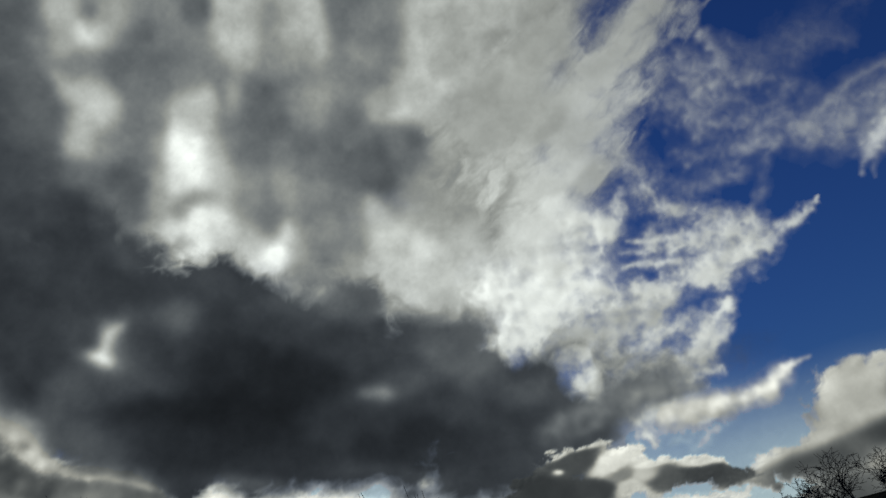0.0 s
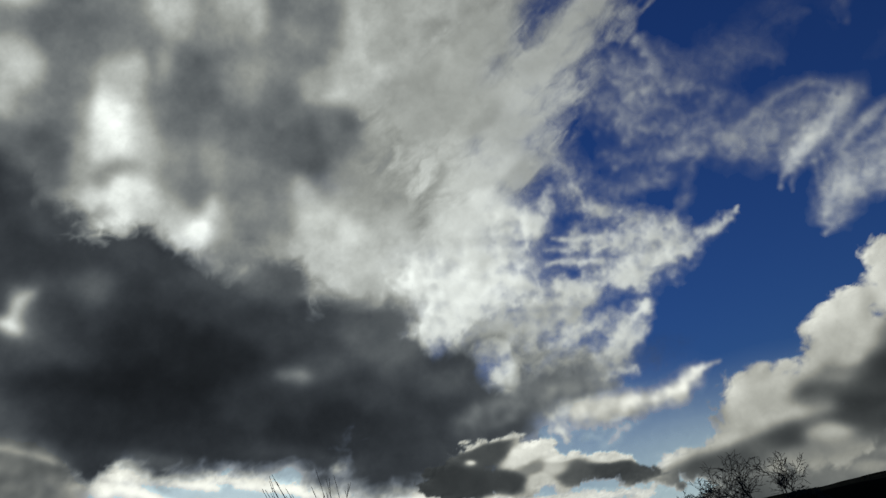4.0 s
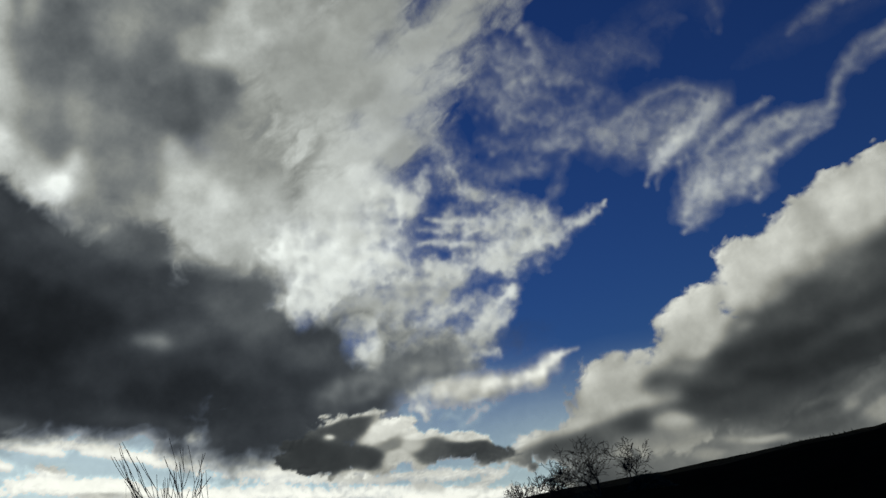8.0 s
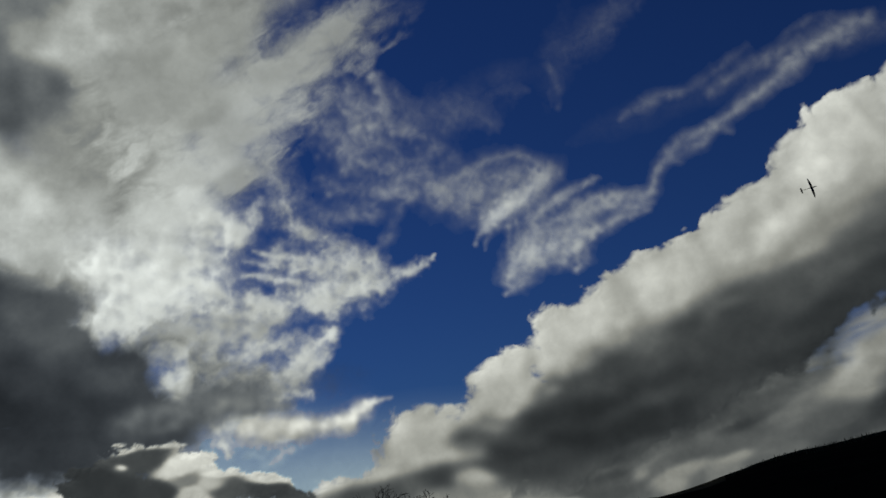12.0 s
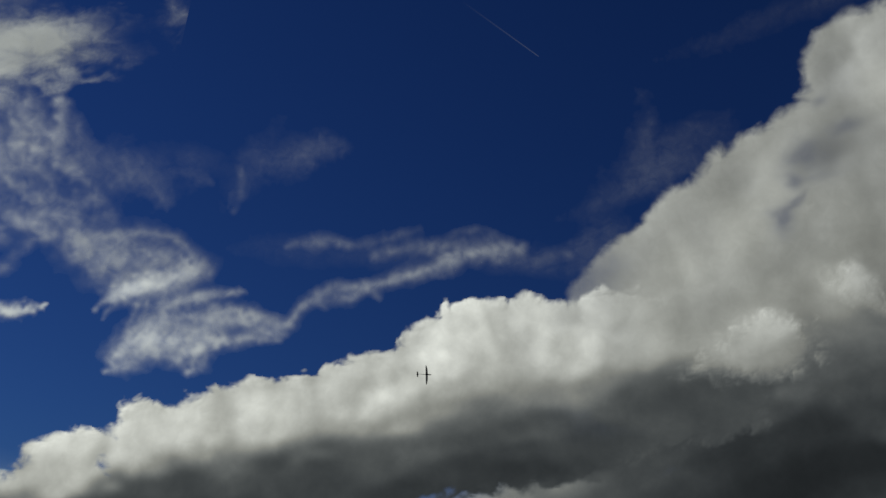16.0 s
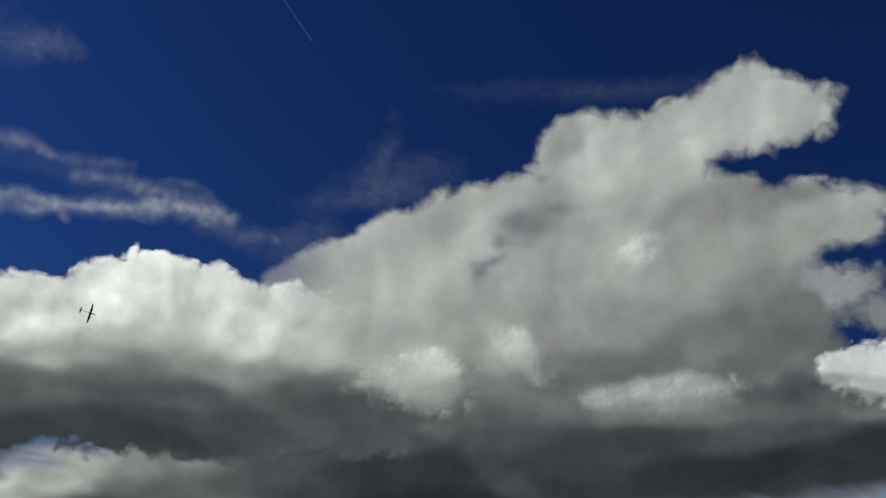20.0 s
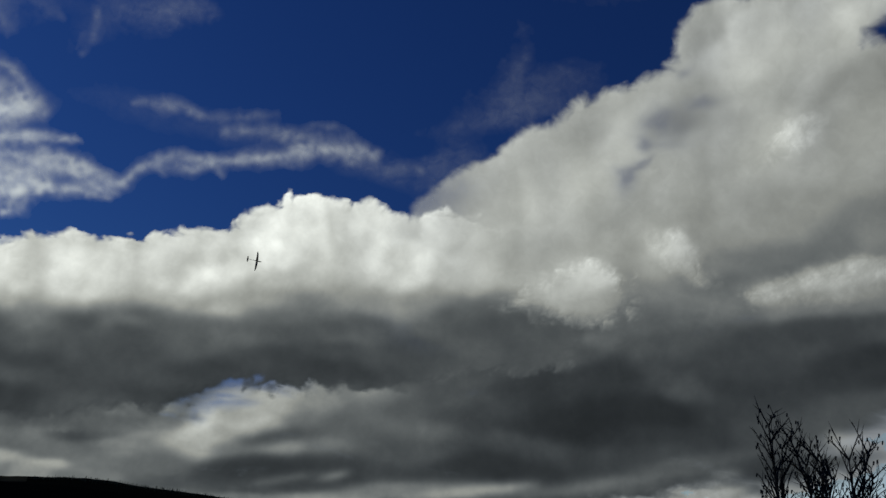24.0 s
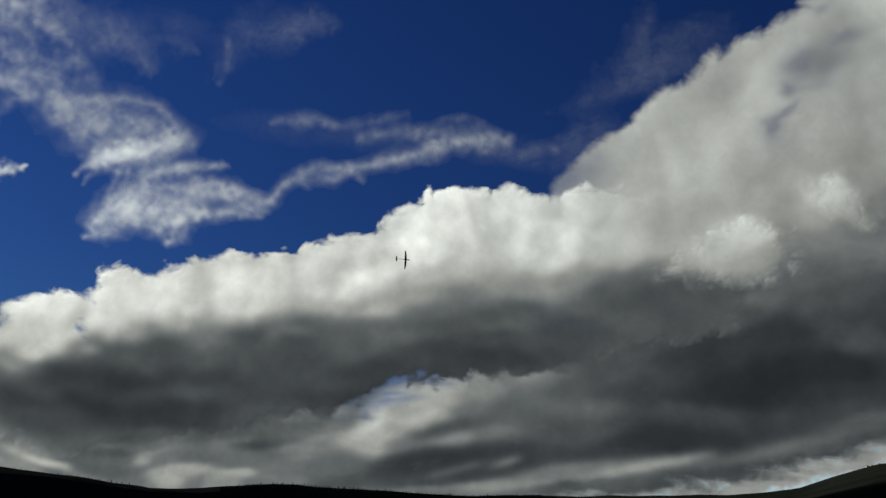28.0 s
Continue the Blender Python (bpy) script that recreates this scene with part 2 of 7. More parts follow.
        # Hand-set tone, light and shade as well as thickness, blended from place to place.
        total, weight = np.full(len(az), 1e-4 * self.depth), np.full(len(az), 1e-4)
        pull, fine = min(0.9, 0.35 / drift), near * 0.75
        crinkle = cloudy(fine, self.seed + 25, 5, 0.58)
        wa, we = az + pull * (wa - az) + 0.4 * crinkle, el + pull * (we - el) + 0.4 * cloudy(fine + 8.0, self.seed + 26, 5, 0.58)
        grid = (je - ie, ja - ia)
        az2, el2, da, de, total, weight = [f.reshape(grid) for f in (az, el, wa - az, we - el, total, weight)]
        for r in self.deep:
            far, keep = 7 * max(r[2], r[3]), min(1.0, 0.8 * min(r[2], r[3]))
            i0, i1 = np.searchsorted(el2[:, 0], (r[1] - far, r[1] + far))
            j0, j1 = np.searchsorted(az2[0], (r[0] - 1.3 * far, r[0] + 1.3 * far))
            w = (slice(i0, i1), slice(j0, j1))
            q = 1 / (1 + 0.8 * self.reach(az2[w] + keep * da[w], el2[w] + keep * de[w], r) ** 2)
            k = (q ** 5 + 0.004 * q ** 2) / (r[2] * r[3]) ** 0.7
            total[w] += k * r[5]
            weight[w] += k
        deep = smoothed(total / weight, self.soft).ravel()
        # Sunlit and shaded sides, worked out from the sun's direction, painted into the tone.
        tall = (heads + 0.35 * wisps).reshape(je - ie, ja - ia)
        su, sv = (SUN_AZ - (a0 + a1) / 2) * math.cos(radians((e0 + e1) / 2)), SUN_EL - (e0 + e1) / 2 + 25
        lit = 0.0
        for far, share in ((0.045, 0.8), (0.11, 0.7), (0.24, 0.5)):
            hop = far * self.grain / math.hypot(su, sv) / STEP
            lit = lit + share * (tall - shifted(tall, round(su * hop), round(sv * hop)))
        lit = np.clip(lit.ravel(), -1.4, 1.4)
        # Rounded heads get a painted bright sunward side and dark far side.
        if self.lump:
            stirred = grain * np.array([self.draw, 1, 1]) + 0.22 * swirl
            swell = smoothed((domes(stirred * 0.62, self.seed + 10) + 0.3 * domes(stirred * 1.5 + 4.0, self.seed + 11)).reshape(tall.shape), 0.2)
            mellow = 0.2 + 0.8 * ease((2.3 - deep) / 1.3)
            for far in (0.2, 0.5):
                hop = far * self.grain / math.hypot(su, sv) / STEP
                deep = deep - self.lump * mellow * np.clip(swell - shifted(swell, round(su * hop), round(sv * hop)), -0.7, 0.7).ravel()
        broad = cloudy(grain * 0.45 + 3.0, self.seed + 30, 3)
        rim = np.clip((0.93 - filled) * 2.6, 0, 1)
        depth = np.clip(deep - self.grey * (1.5 * broad + 1.1 * crinkle + (0.12 + 0.88 * rim) * (0.7 * heads + wisps)) - self.side_light * lit * (0.02 + 0.98 * rim), 0, 6)
        self.settle(box, cover, depth, np.clip(body, 0, 3) / 3, owner)

    def settle(self, box, cover, depth, bulge, owner):
        """Fills what nearer clouds leave open."""
        share = deck["left"][box] * cover.reshape(deck["left"][box].shape)
        grid = share.shape
        deck["left"][box] -= share
        deck["cover"][box] += share
        deck["passed"][box] += share * np.exp(-depth).reshape(grid)
        deck["bulge"][box] += share * bulge.reshape(grid)
        mine = share > deck["most"][box]
        deck["most"][box] = np.where(mine, share, deck["most"][box])
        deck["owner"][box] = np.where(mine, clouds.index(self), deck["owner"][box])
        deck["puff"][box] = np.where(mine, owner.reshape(grid), deck["puff"][box])


class Streaks(Cloud):
    """A thin cloud drawn out into curved threads: start, bend and end (azimuth, elevation), three half widths, in
    degrees, then thickness and painted dimness.
    """

    def threads(self, rows):
        self.puff += rows

    def lay(self):
        ends = np.array([r[:6] for r in self.puff]).reshape(-1, 3, 2)
        spare = 3 * max(max(r[6:9]) for r in self.puff) + 0.5
        ia, ja = np.searchsorted(SKY_AZ, (ends[..., 0].min() - 1.3 * spare, ends[..., 0].max() + 1.3 * spare))
        ie, je = np.searchsorted(SKY_EL, (ends[..., 1].min() - spare, ends[..., 1].max() + spare))
        az, el = np.meshgrid(SKY_AZ[ia:ja], SKY_EL[ie:je])
        flat = math.cos(radians(ends[..., 1].mean()))
        near = np.stack([az.ravel() * flat, el.ravel(), 0 * az.ravel()], 1)
        sway = [cloudy(near / self.grain + k, self.seed + k, 4, 0.6).reshape(az.shape) for k in (1, 4)]
        ripple = [cloudy(near * 2.6 / self.grain + k, self.seed + k, 5, 0.65).reshape(az.shape) for k in (7, 9)]
        patch = 0.7 * sway[1] + 0.9 * ripple[0] - self.lump * billowed(near * 1.1 / self.grain + 0.5 * np.stack([sway[0].ravel(), sway[1].ravel(), 0 * near[:, 0]], 1), self.seed + 15, 4).reshape(az.shape)
        thick, shade = np.zeros(az.shape), np.zeros(az.shape)
        owner, most = np.zeros(az.shape, int), np.zeros(az.shape)
        for n, r in enumerate(self.puff):
            a, b, c = [np.array((r[k] * flat, r[k + 1])) for k in (0, 2, 4)]
            wide = max(r[6:9])
            lo, hi = np.min((a, b, c), 0) - 3 * wide, np.max((a, b, c), 0) + 3 * wide
            i0, i1 = np.searchsorted(el[:, 0], (lo[1], hi[1]))
            j0, j1 = np.searchsorted(az[0] * flat, (lo[0], hi[0]))
            w = (slice(i0, i1), slice(j0, j1))
            stir = self.rough * min(wide, 0.6)
            x = az[w] * flat + stir * (0.7 * sway[0][w] + 0.5 * ripple[0][w])
            y = el[w] + stir * (0.7 * sway[1][w] + 0.5 * ripple[1][w])
            gap, along, half = np.full(x.shape, 1e9), np.zeros(x.shape), np.ones(x.shape)
            steps = 10
            line = [a * (1 - t) ** 2 + 2 * b * t * (1 - t) + c * t * t for t in np.linspace(0, 1, steps + 1)]
            size = np.interp(np.linspace(0, 1, steps + 1), (0, 0.5, 1), r[6:9])
            length = 0.0
            for k in range(steps):
                d = line[k + 1] - line[k]
                reach = math.hypot(*d) + 1e-6
                f = np.clip(((x - line[k][0]) * d[0] + (y - line[k][1]) * d[1]) / reach ** 2, 0, 1)
                width = size[k] + f * (size[k + 1] - size[k])
                off = np.hypot(x - line[k][0] - f * d[0], y - line[k][1] - f * d[1])
                closer = off / width < gap
                gap, along = np.where(closer, off / width, gap), np.where(closer, length + f * reach, along)
                half = np.where(closer, width, half)
                length += reach
            combed = np.stack([along.ravel() * 0.8, (gap * half).ravel() * 2.6, np.full(gap.size, 3.7 * n)], 1) / self.grain
            fibre = cloudy(combed, self.seed + 12, 4, 0.6).reshape(gap.shape)
            body = r[9] * np.exp(-1.15 * gap ** 1.6) * np.exp(self.grey * (fibre + patch[w]) - 0.25 * self.grey)
            thick[w] += body
            shade[w] += body * r[10]
            owner[w], most[w] = np.where(body > most[w], n, owner[w]), np.maximum(body, most[w])
        cover = smoothed((1 - np.exp(-1.25 * thick)) * self.opacity, self.soft)
        cover = np.where(cover > 0.01, cover, 0)
        # Upper left sides of the threads are painted brighter, as if sunlit.
        heap = smoothed(0.6 * ripple[1] + sway[0] + 0.6 * np.minimum(thick, 2), 0.14)
        depth = np.clip(shade / np.maximum(thick, 1e-5) - self.side_light * (heap - shifted(heap, -4, 6)), 0, 6)
        self.settle((slice(ie, je), slice(ia, ja)), cover.ravel(), depth.ravel(), 0.2 * cover.ravel(), owner.ravel())


def hang_clouds():
    """Turns the laid deck into one object a cloud, with its billows as parts."""
    deck["bulge"] = smoothed(deck["bulge"], 0.9)
    az, el = np.meshgrid(np.radians(SKY_AZ), np.radians(SKY_EL))
    way = np.stack([np.sin(az) * np.cos(el), np.cos(az) * np.cos(el), np.sin(el)], -1)
    out = BASE / (np.tan(el) + BASE / REACH) / np.cos(el) * (1 - 0.012 * deck["bulge"])
    grid = way * out[..., None] + np.array(EYE)
    normal = np.cross(np.gradient(grid, axis=1), np.gradient(grid, axis=0)).reshape(-1, 3)
    normal /= np.linalg.norm(normal, axis=1, keepdims=True)
    place, cover = grid.reshape(-1, 3), deck["cover"].ravel()
    depth = -np.log(np.clip(deck["passed"].ravel() / np.maximum(cover, 1e-4), 0.002, 1))
    grain = np.degrees(way).reshape(-1, 3)
    na = SHAPE[1]
    corner = (np.arange(SHAPE[0] - 1)[:, None] * na + np.arange(na - 1)[None]).ravel()
    quads = np.stack([corner, corner + 1, corner + na + 1, corner + na], 1)
    quads = quads[cover[quads].max(1) > 0.004]
    owner, puff = deck["owner"], deck["puff"]
    key = np.where(deck["cover"] > 0.004, owner * 100 + puff, -1)
    piece = np.arange(key.size).reshape(SHAPE)
    for _ in range(300):
        before = piece
        for axis in (0, 1):
            a, b = [tuple(c if k == axis else slice(None) for k in (0, 1)) for c in (slice(None, -1), slice(1, None))]
            low = np.where(key[a] == key[b], np.minimum(piece[a], piece[b]), -1)
            piece = piece.copy()
            piece[a] = np.where(low >= 0, low, piece[a])
            piece[b] = np.where(low >= 0, np.minimum(low, piece[b]), piece[b])
        piece = piece.ravel()[piece]
        if (piece == before).all():
            break
    owner, piece = owner.ravel()[quads[:, 2]], piece.ravel()[quads[:, 2]]
    for index, cloud in enumerate(clouds):
        mine = owner == index
        if not mine.any():
            continue
        faces_all = quads[mine]
        _, own, size = np.unique(piece[mine], return_inverse=True, return_counts=True)
        own = np.where(size[own] < 350, -1, own)
        root = tagged(new(cloud.name), label=cloud.label, category="cloud", group="clouds in the sky")
        root.location = place[faces_all].mean((0, 1))
        for n in np.unique(own):
            used, where = np.unique(faces_all[own == n], return_inverse=True)
            faces = where.reshape(-1, 4)
            title = ("shred" if cloud.opacity < 0.1 else "billow") if n >= 0 else "fleck"
            me = bpy.data.meshes.new(title)
            me.vertices.add(len(used))
            me.vertices.foreach_set("co", (place[used] - np.array(root.location)).ravel())
            me.loops.add(faces.size)
            me.loops.foreach_set("vertex_index", faces.ravel().astype(np.int32))
            me.polygons.add(len(faces))
            me.polygons.foreach_set("loop_start", np.arange(len(faces), dtype=np.int32) * 4)
            me.polygons.foreach_set("use_smooth", np.ones(len(faces), bool))
            me.update(calc_edges=True)
            me.normals_split_custom_set_from_vertices(normal[used])
            for key, value in (("cover", cover), ("depth", depth)):
                me.attributes.new(key, "FLOAT", "POINT").data.foreach_set("value", value[used].astype(np.float32))
            me.attributes.new("grain", "FLOAT_VECTOR", "POINT").data.foreach_set("vector", grain[used].astype(np.float32).ravel())
            me.materials.append(cloud.stuff)
            ob = new(title, me)
            ob.parent = root
            if n < 0 or title == "shred":
                tagged(ob, kind="stuff")


bright_cloud = Cloud('bright_cloud', 'small bright white cumulus with a soft grey foot', edge=0.28, rough=0.45, grain=1.5, opacity=1.00, depth=0.48, grey=0.08, lie=0, draw=1.25, soft=0.08, side_light=0.30)
bright_cloud.puffs([(94.1, 22.9, 1.0, 0.9, 4), (96.0, 23.0, 1.7, 1.3, 4), (98.5, 23.0, 2.2, 1.6, 3)])
bright_cloud.tones([(95.7, 23.5, 1.7, 0.6, 4, 0.25), (94.4, 22.9, 0.7, 0.4, 4, 0.38), (94.1, 22.4, 0.6, 0.3, 5, 1.01), (96.0, 22.2, 1.4, 0.3, 4, 0.59), (95.1, 21.6, 0.9, 0.2, 5, 1.28)])
bright_cloud.lay()

sunlit_lobe = Cloud('sunlit_lobe', 'cream sunlit cumulus lobe before the grey bank', edge=0.5, rough=0.5, grain=1.1, opacity=0.8, depth=0.7, grey=0.08, soft=0.2, side_light=0.3, lump=0.15, fray=0.05, octaves=4, seed=5003)
sunlit_lobe.puffs([(68.5, 19.2, 1.3, 0.98, 12), (67.6, 18.1, 2.2, 1.05, 18), (68.9, 17.7, 2.5, 1.04, 12), (64.8, 17.3, 1.2, 0.56, 14)])
sunlit_lobe.tones([(68.5, 19.4, 0.9, 0.7, 12, 0.5), (67.2, 18.2, 1.6, 0.63, 21, 0.72), (68.5, 17.6, 1.9, 0.56, 12, 0.95), (69.1, 16.8, 2.1, 0.35, 12, 1.35), (65.1, 17.5, 1.1, 0.42, 13, 1.1), (64.9, 16.7, 1.1, 0.28, 13, 1.5), (70.7, 18, 1.1, 0.49, 12, 1.35)])
sunlit_lobe.lay()

sunlit_tuft = Cloud('sunlit_tuft', 'small cream sunlit cumulus tuft', edge=0.5, rough=0.5, grain=1.1, opacity=0.8, depth=0.7, grey=0.08, soft=0.2, side_light=0.3, lump=0.15, fray=0.05, octaves=4, seed=5107)
sunlit_tuft.puffs([(73.9, 21.8, 0.8, 0.78, -30), (73.1, 22, 0.8, 0.42, -9), (74.6, 20.9, 0.8, 0.7, -50), (75.5, 20.5, 0.69, 0.42, -20)])
sunlit_tuft.tones([(74, 21.9, 0.56, 0.49, -30, 0.5), (72.9, 22, 0.63, 0.32, -9, 0.75), (74.7, 20.9, 0.56, 0.49, -50, 0.85), (75.7, 20.4, 0.62, 0.32, -20, 1.1)])
sunlit_tuft.lay()

bright_tuft = Cloud('bright_tuft', 'small white tuft on the cumulus tower', edge=0.5, rough=0.5, grain=1.1, opacity=0.8, depth=0.7, grey=0.08, soft=0.2, side_light=0.3, lump=0.15, fray=0.05, octaves=4, seed=5209)
bright_tuft.puffs([(80.9, 28.6, 1.2, 0.58, 42), (81.8, 29.4, 0.7, 0.41, 47), (79.7, 27.6, 0.8, 0.35, 38)])
bright_tuft.tones([(80.9, 28.7, 0.7, 0.34, 42, 0.42), (81.8, 29.5, 0.54, 0.27, 47, 0.55), (79.7, 27.6, 0.69, 0.28, 38, 0.75)])
bright_tuft.lay()

lit_crest = Cloud('lit_crest', 'lit ragged crest of a lower cumulus roll', edge=0.5, rough=0.5, grain=1.1, opacity=0.8, depth=0.7, grey=0.08, soft=0.2, side_light=0.3, lump=0.15, fray=0.05, octaves=4, seed=5303)
lit_crest.puffs([(80.7, 19.7, 1.4, 0.47, 17), (83.2, 20.2, 1.6, 0.61, 14), (86.3, 20.8, 1.7, 0.6, 17), (85, 21.3, 1, 0.4, 27)])
lit_crest.tones([(80.7, 19.8, 1.1, 0.31, 17, 0.85), (83.2, 20.4, 1.2, 0.3, 14, 0.72), (86.3, 21.2, 1.2, 0.3, 17, 0.68), (84.9, 21.3, 0.7, 0.23, 27, 0.75), (83.6, 19.6, 2.3, 0.27, 14, 1.25), (86.7, 20.3, 1.3, 0.26, 13, 1.2)])
lit_crest.lay()

bank_cloud = Cloud('bank_cloud', 'long cumulus bank with sunlit billowing crest and dark flat base', edge=0.27, rough=0.90, grain=1.9, opacity=1.00, depth=2.67, grey=0.11, lie=0, draw=1.25, soft=0.22, side_light=0.22, lump=0.34, fray=0.05, octaves=4)
bank_cloud.puffs([(29.8, 11.8, 1.3, 1.3, 12), (32.4, 12.3, 2.0, 1.4, 11), (30.6, 9.9, 2.3, 2.0, 11), (33.8, 10.3, 3.3, 3.2, 10), (37.4, 11.8, 3.1, 3.1, 10), (40.4, 13.0, 2.8, 3.1, 9), (42.7, 14.4, 2.9, 2.8, 9), (45.1, 15.1, 2.6, 2.6, 8), (47.1, 16.8, 1.8, 2.6, 8), (48.8, 17.4, 2.1, 3.1, 7), (50.8, 17.6, 2.1, 3.1, 7), (53.7, 18.3, 2.1, 3.0, 6), (55.6, 18.5, 2.5, 2.8, 5), (57.7, 19.3, 2.1, 2.5, 4)])
bank_cloud.puffs([(60.3, 19.1, 2.4, 2.3, 3), (62.5, 18.7, 1.7, 1.6, 3), (32.4, 6.0, 9.2, 3.2, 12), (42.1, 9.2, 11.4, 2.7, 13), (52.5, 12.6, 8.9, 2.8, 12), (59.6, 14.5, 6.9, 3.0, 13), (64.5, 14.8, 3.7, 1.9, 3), (26.3, 9.0, 1.7, 2.8, -50), (24.8, 6.1, 3.9, 1.5, 12), (21.2, 6.6, 2.1, 1.4, -13), (19.5, 6.4, 1.0, 1.0, -13), (17.5, 4.0, 3.6, 1.0, 5), (22.6, 3.4, 5.1, 1.4, -3), (47.1, 14.1, 2.4, 1.6, 13)])
bank_cloud.gaps([(48.6, 22.6, 2.4, 2.1, 9), (47.3, 8.0, 1.8, 0.2, 21), (46.0, 6.6, 0.7, 0.6, 7)])
bank_cloud.thins([(64.1, 18.8, 4.7, 4.1, 2, 1.00)])
bank_cloud.tones([(28.9, 10.1, 0.9, 1.3, 11, 0.52), (29.9, 11.3, 0.9, 1.0, 11, 0.58), (30.9, 10.2, 1.3, 0.7, 11, 0.62), (32.4, 12.2, 1.3, 1.2, 11, 0.44), (34.3, 12.5, 0.7, 1.4, 11, 1.01), (33.1, 10.6, 1.3, 0.7, 10, 0.82), (32.0, 9.5, 1.9, 0.4, 10, 0.93), (36.7, 13.3, 1.7, 1.4, 10, 0.41), (37.4, 11.8, 1.4, 0.7, 10, 0.52), (36.2, 10.7, 1.3, 0.4, 10, 1.01), (40.3, 15.3, 1.4, 1.1, 9, 0.48), (41.6, 14.4, 1.7, 1.1, 9, 0.41), (39.7, 12.7, 2.1, 0.6, 9, 0.82), (43.7, 15.1, 1.8, 1.1, 8, 0.52)])
bank_cloud.tones([(44.9, 16.7, 1.4, 0.9, 8, 0.52), (44.0, 13.0, 2.1, 0.5, 8, 1.01), (46.6, 15.5, 1.8, 0.9, 8, 0.69), (47.3, 18.5, 1.1, 1.4, 8, 0.31), (48.4, 17.9, 0.9, 1.4, 7, 0.11), (49.9, 19.1, 1.2, 1.2, 7, 0.23), (50.9, 17.1, 1.4, 1.4, 7, 0.62), (49.1, 15.8, 2.1, 0.6, 7, 0.82), (52.2, 18.3, 0.6, 1.8, 6, 0.75), (54.3, 19.6, 1.4, 1.4, 5, 0.34), (55.3, 17.9, 1.4, 1.2, 5, 0.41), (56.1, 16.5, 1.4, 0.6, 5, 0.58), (56.7, 20.8, 1.1, 0.7, 4, 0.41), (57.8, 18.8, 1.4, 1.4, 4, 0.46)])
bank_cloud.tones([(60.3, 19.7, 1.7, 1.4, 3, 0.58), (61.1, 18.3, 1.4, 0.7, 3, 0.82), (62.5, 19.8, 1.0, 1.0, 3, 0.75), (59.0, 16.8, 1.4, 0.5, 4, 1.28), (61.6, 16.9, 1.7, 0.7, 3, 1.86), (46.8, 13.8, 2.1, 0.5, 8, 1.36), (50.4, 14.5, 2.1, 0.4, 7, 1.43), (54.0, 15.3, 1.8, 0.4, 6, 1.28), (56.6, 15.3, 1.1, 0.4, 5, 1.28), (33.7, 7.9, 3.9, 0.8, 9, 2.26), (35.1, 9.2, 2.0, 0.7, 9, 2.05), (30.5, 7.4, 1.9, 0.8, 10, 2.26), (38.5, 9.7, 2.7, 0.9, 9, 2.49), (42.0, 11.7, 1.7, 0.7, 8, 1.77)])
bank_cloud.tones([(42.0, 9.9, 2.8, 0.9, 8, 2.67), (39.8, 8.2, 2.7, 0.9, 8, 2.83), (28.7, 5.4, 2.4, 0.8, 9, 2.83), (32.5, 5.7, 3.2, 0.8, 9, 2.83), (35.6, 6.5, 2.6, 0.8, 9, 2.57), (43.7, 10.1, 2.1, 1.0, 8, 2.26), (46.4, 11.6, 2.1, 0.9, 8, 2.26), (50.0, 12.3, 2.8, 0.7, 7, 2.57), (52.4, 13.3, 2.1, 0.6, 6, 2.38), (48.7, 10.8, 3.5, 0.7, 7, 3.13), (52.6, 11.2, 2.8, 0.6, 6, 3.19), (55.3, 13.6, 2.8, 0.7, 6, 2.62), (57.9, 13.2, 2.8, 0.9, 5, 2.83), (60.6, 14.8, 2.1, 0.7, 4, 2.62)])
bank_cloud.tones([(61.4, 13.8, 2.1, 0.5, 4, 2.42), (64.1, 15.3, 2.0, 0.9, 3, 2.49), (32.8, 4.2, 3.8, 0.6, 8, 3.26), (37.6, 5.1, 3.3, 0.7, 8, 3.13), (42.8, 7.2, 2.8, 0.5, 8, 3.19), (45.7, 8.8, 2.5, 0.4, 7, 3.01), (39.0, 6.7, 2.7, 0.6, 8, 2.95), (29.1, 3.9, 1.8, 0.5, 9, 3.01), (26.1, 9.4, 1.0, 1.4, -14, 0.48), (29.3, 11.1, 1.3, 1.2, -16, 0.40), (31.6, 11.5, 1.3, 1.0, -16, 0.59), (26.2, 7.5, 1.0, 0.6, -14, 0.90), (23.8, 7.5, 0.7, 0.5, -14, 0.64), (21.2, 7.4, 1.0, 0.6, -13, 0.71)])
bank_cloud.tones([(20.0, 6.6, 0.9, 0.7, -13, 0.59), (21.8, 5.3, 1.4, 0.3, -18, 0.64), (23.4, 5.0, 1.0, 0.3, -13, 1.33), (24.0, 5.7, 1.7, 0.5, -13, 3.13), (26.5, 6.1, 1.7, 0.8, -14, 3.13), (30.3, 7.3, 2.6, 1.3, -15, 3.50), (33.7, 7.7, 2.5, 1.3, -16, 3.70), (32.6, 9.4, 1.9, 0.8, -16, 3.19), (26.1, 4.5, 2.0, 0.7, -13, 3.47), (29.5, 4.7, 2.6, 0.8, -14, 3.70), (27.4, 3.2, 2.6, 0.5, -13, 3.29), (23.0, 3.5, 1.0, 0.3, -3, 0.97), (17.3, 4.6, 1.7, 0.4, 5, 0.77), (19.1, 4.7, 1.4, 0.3, -8, 1.17)])
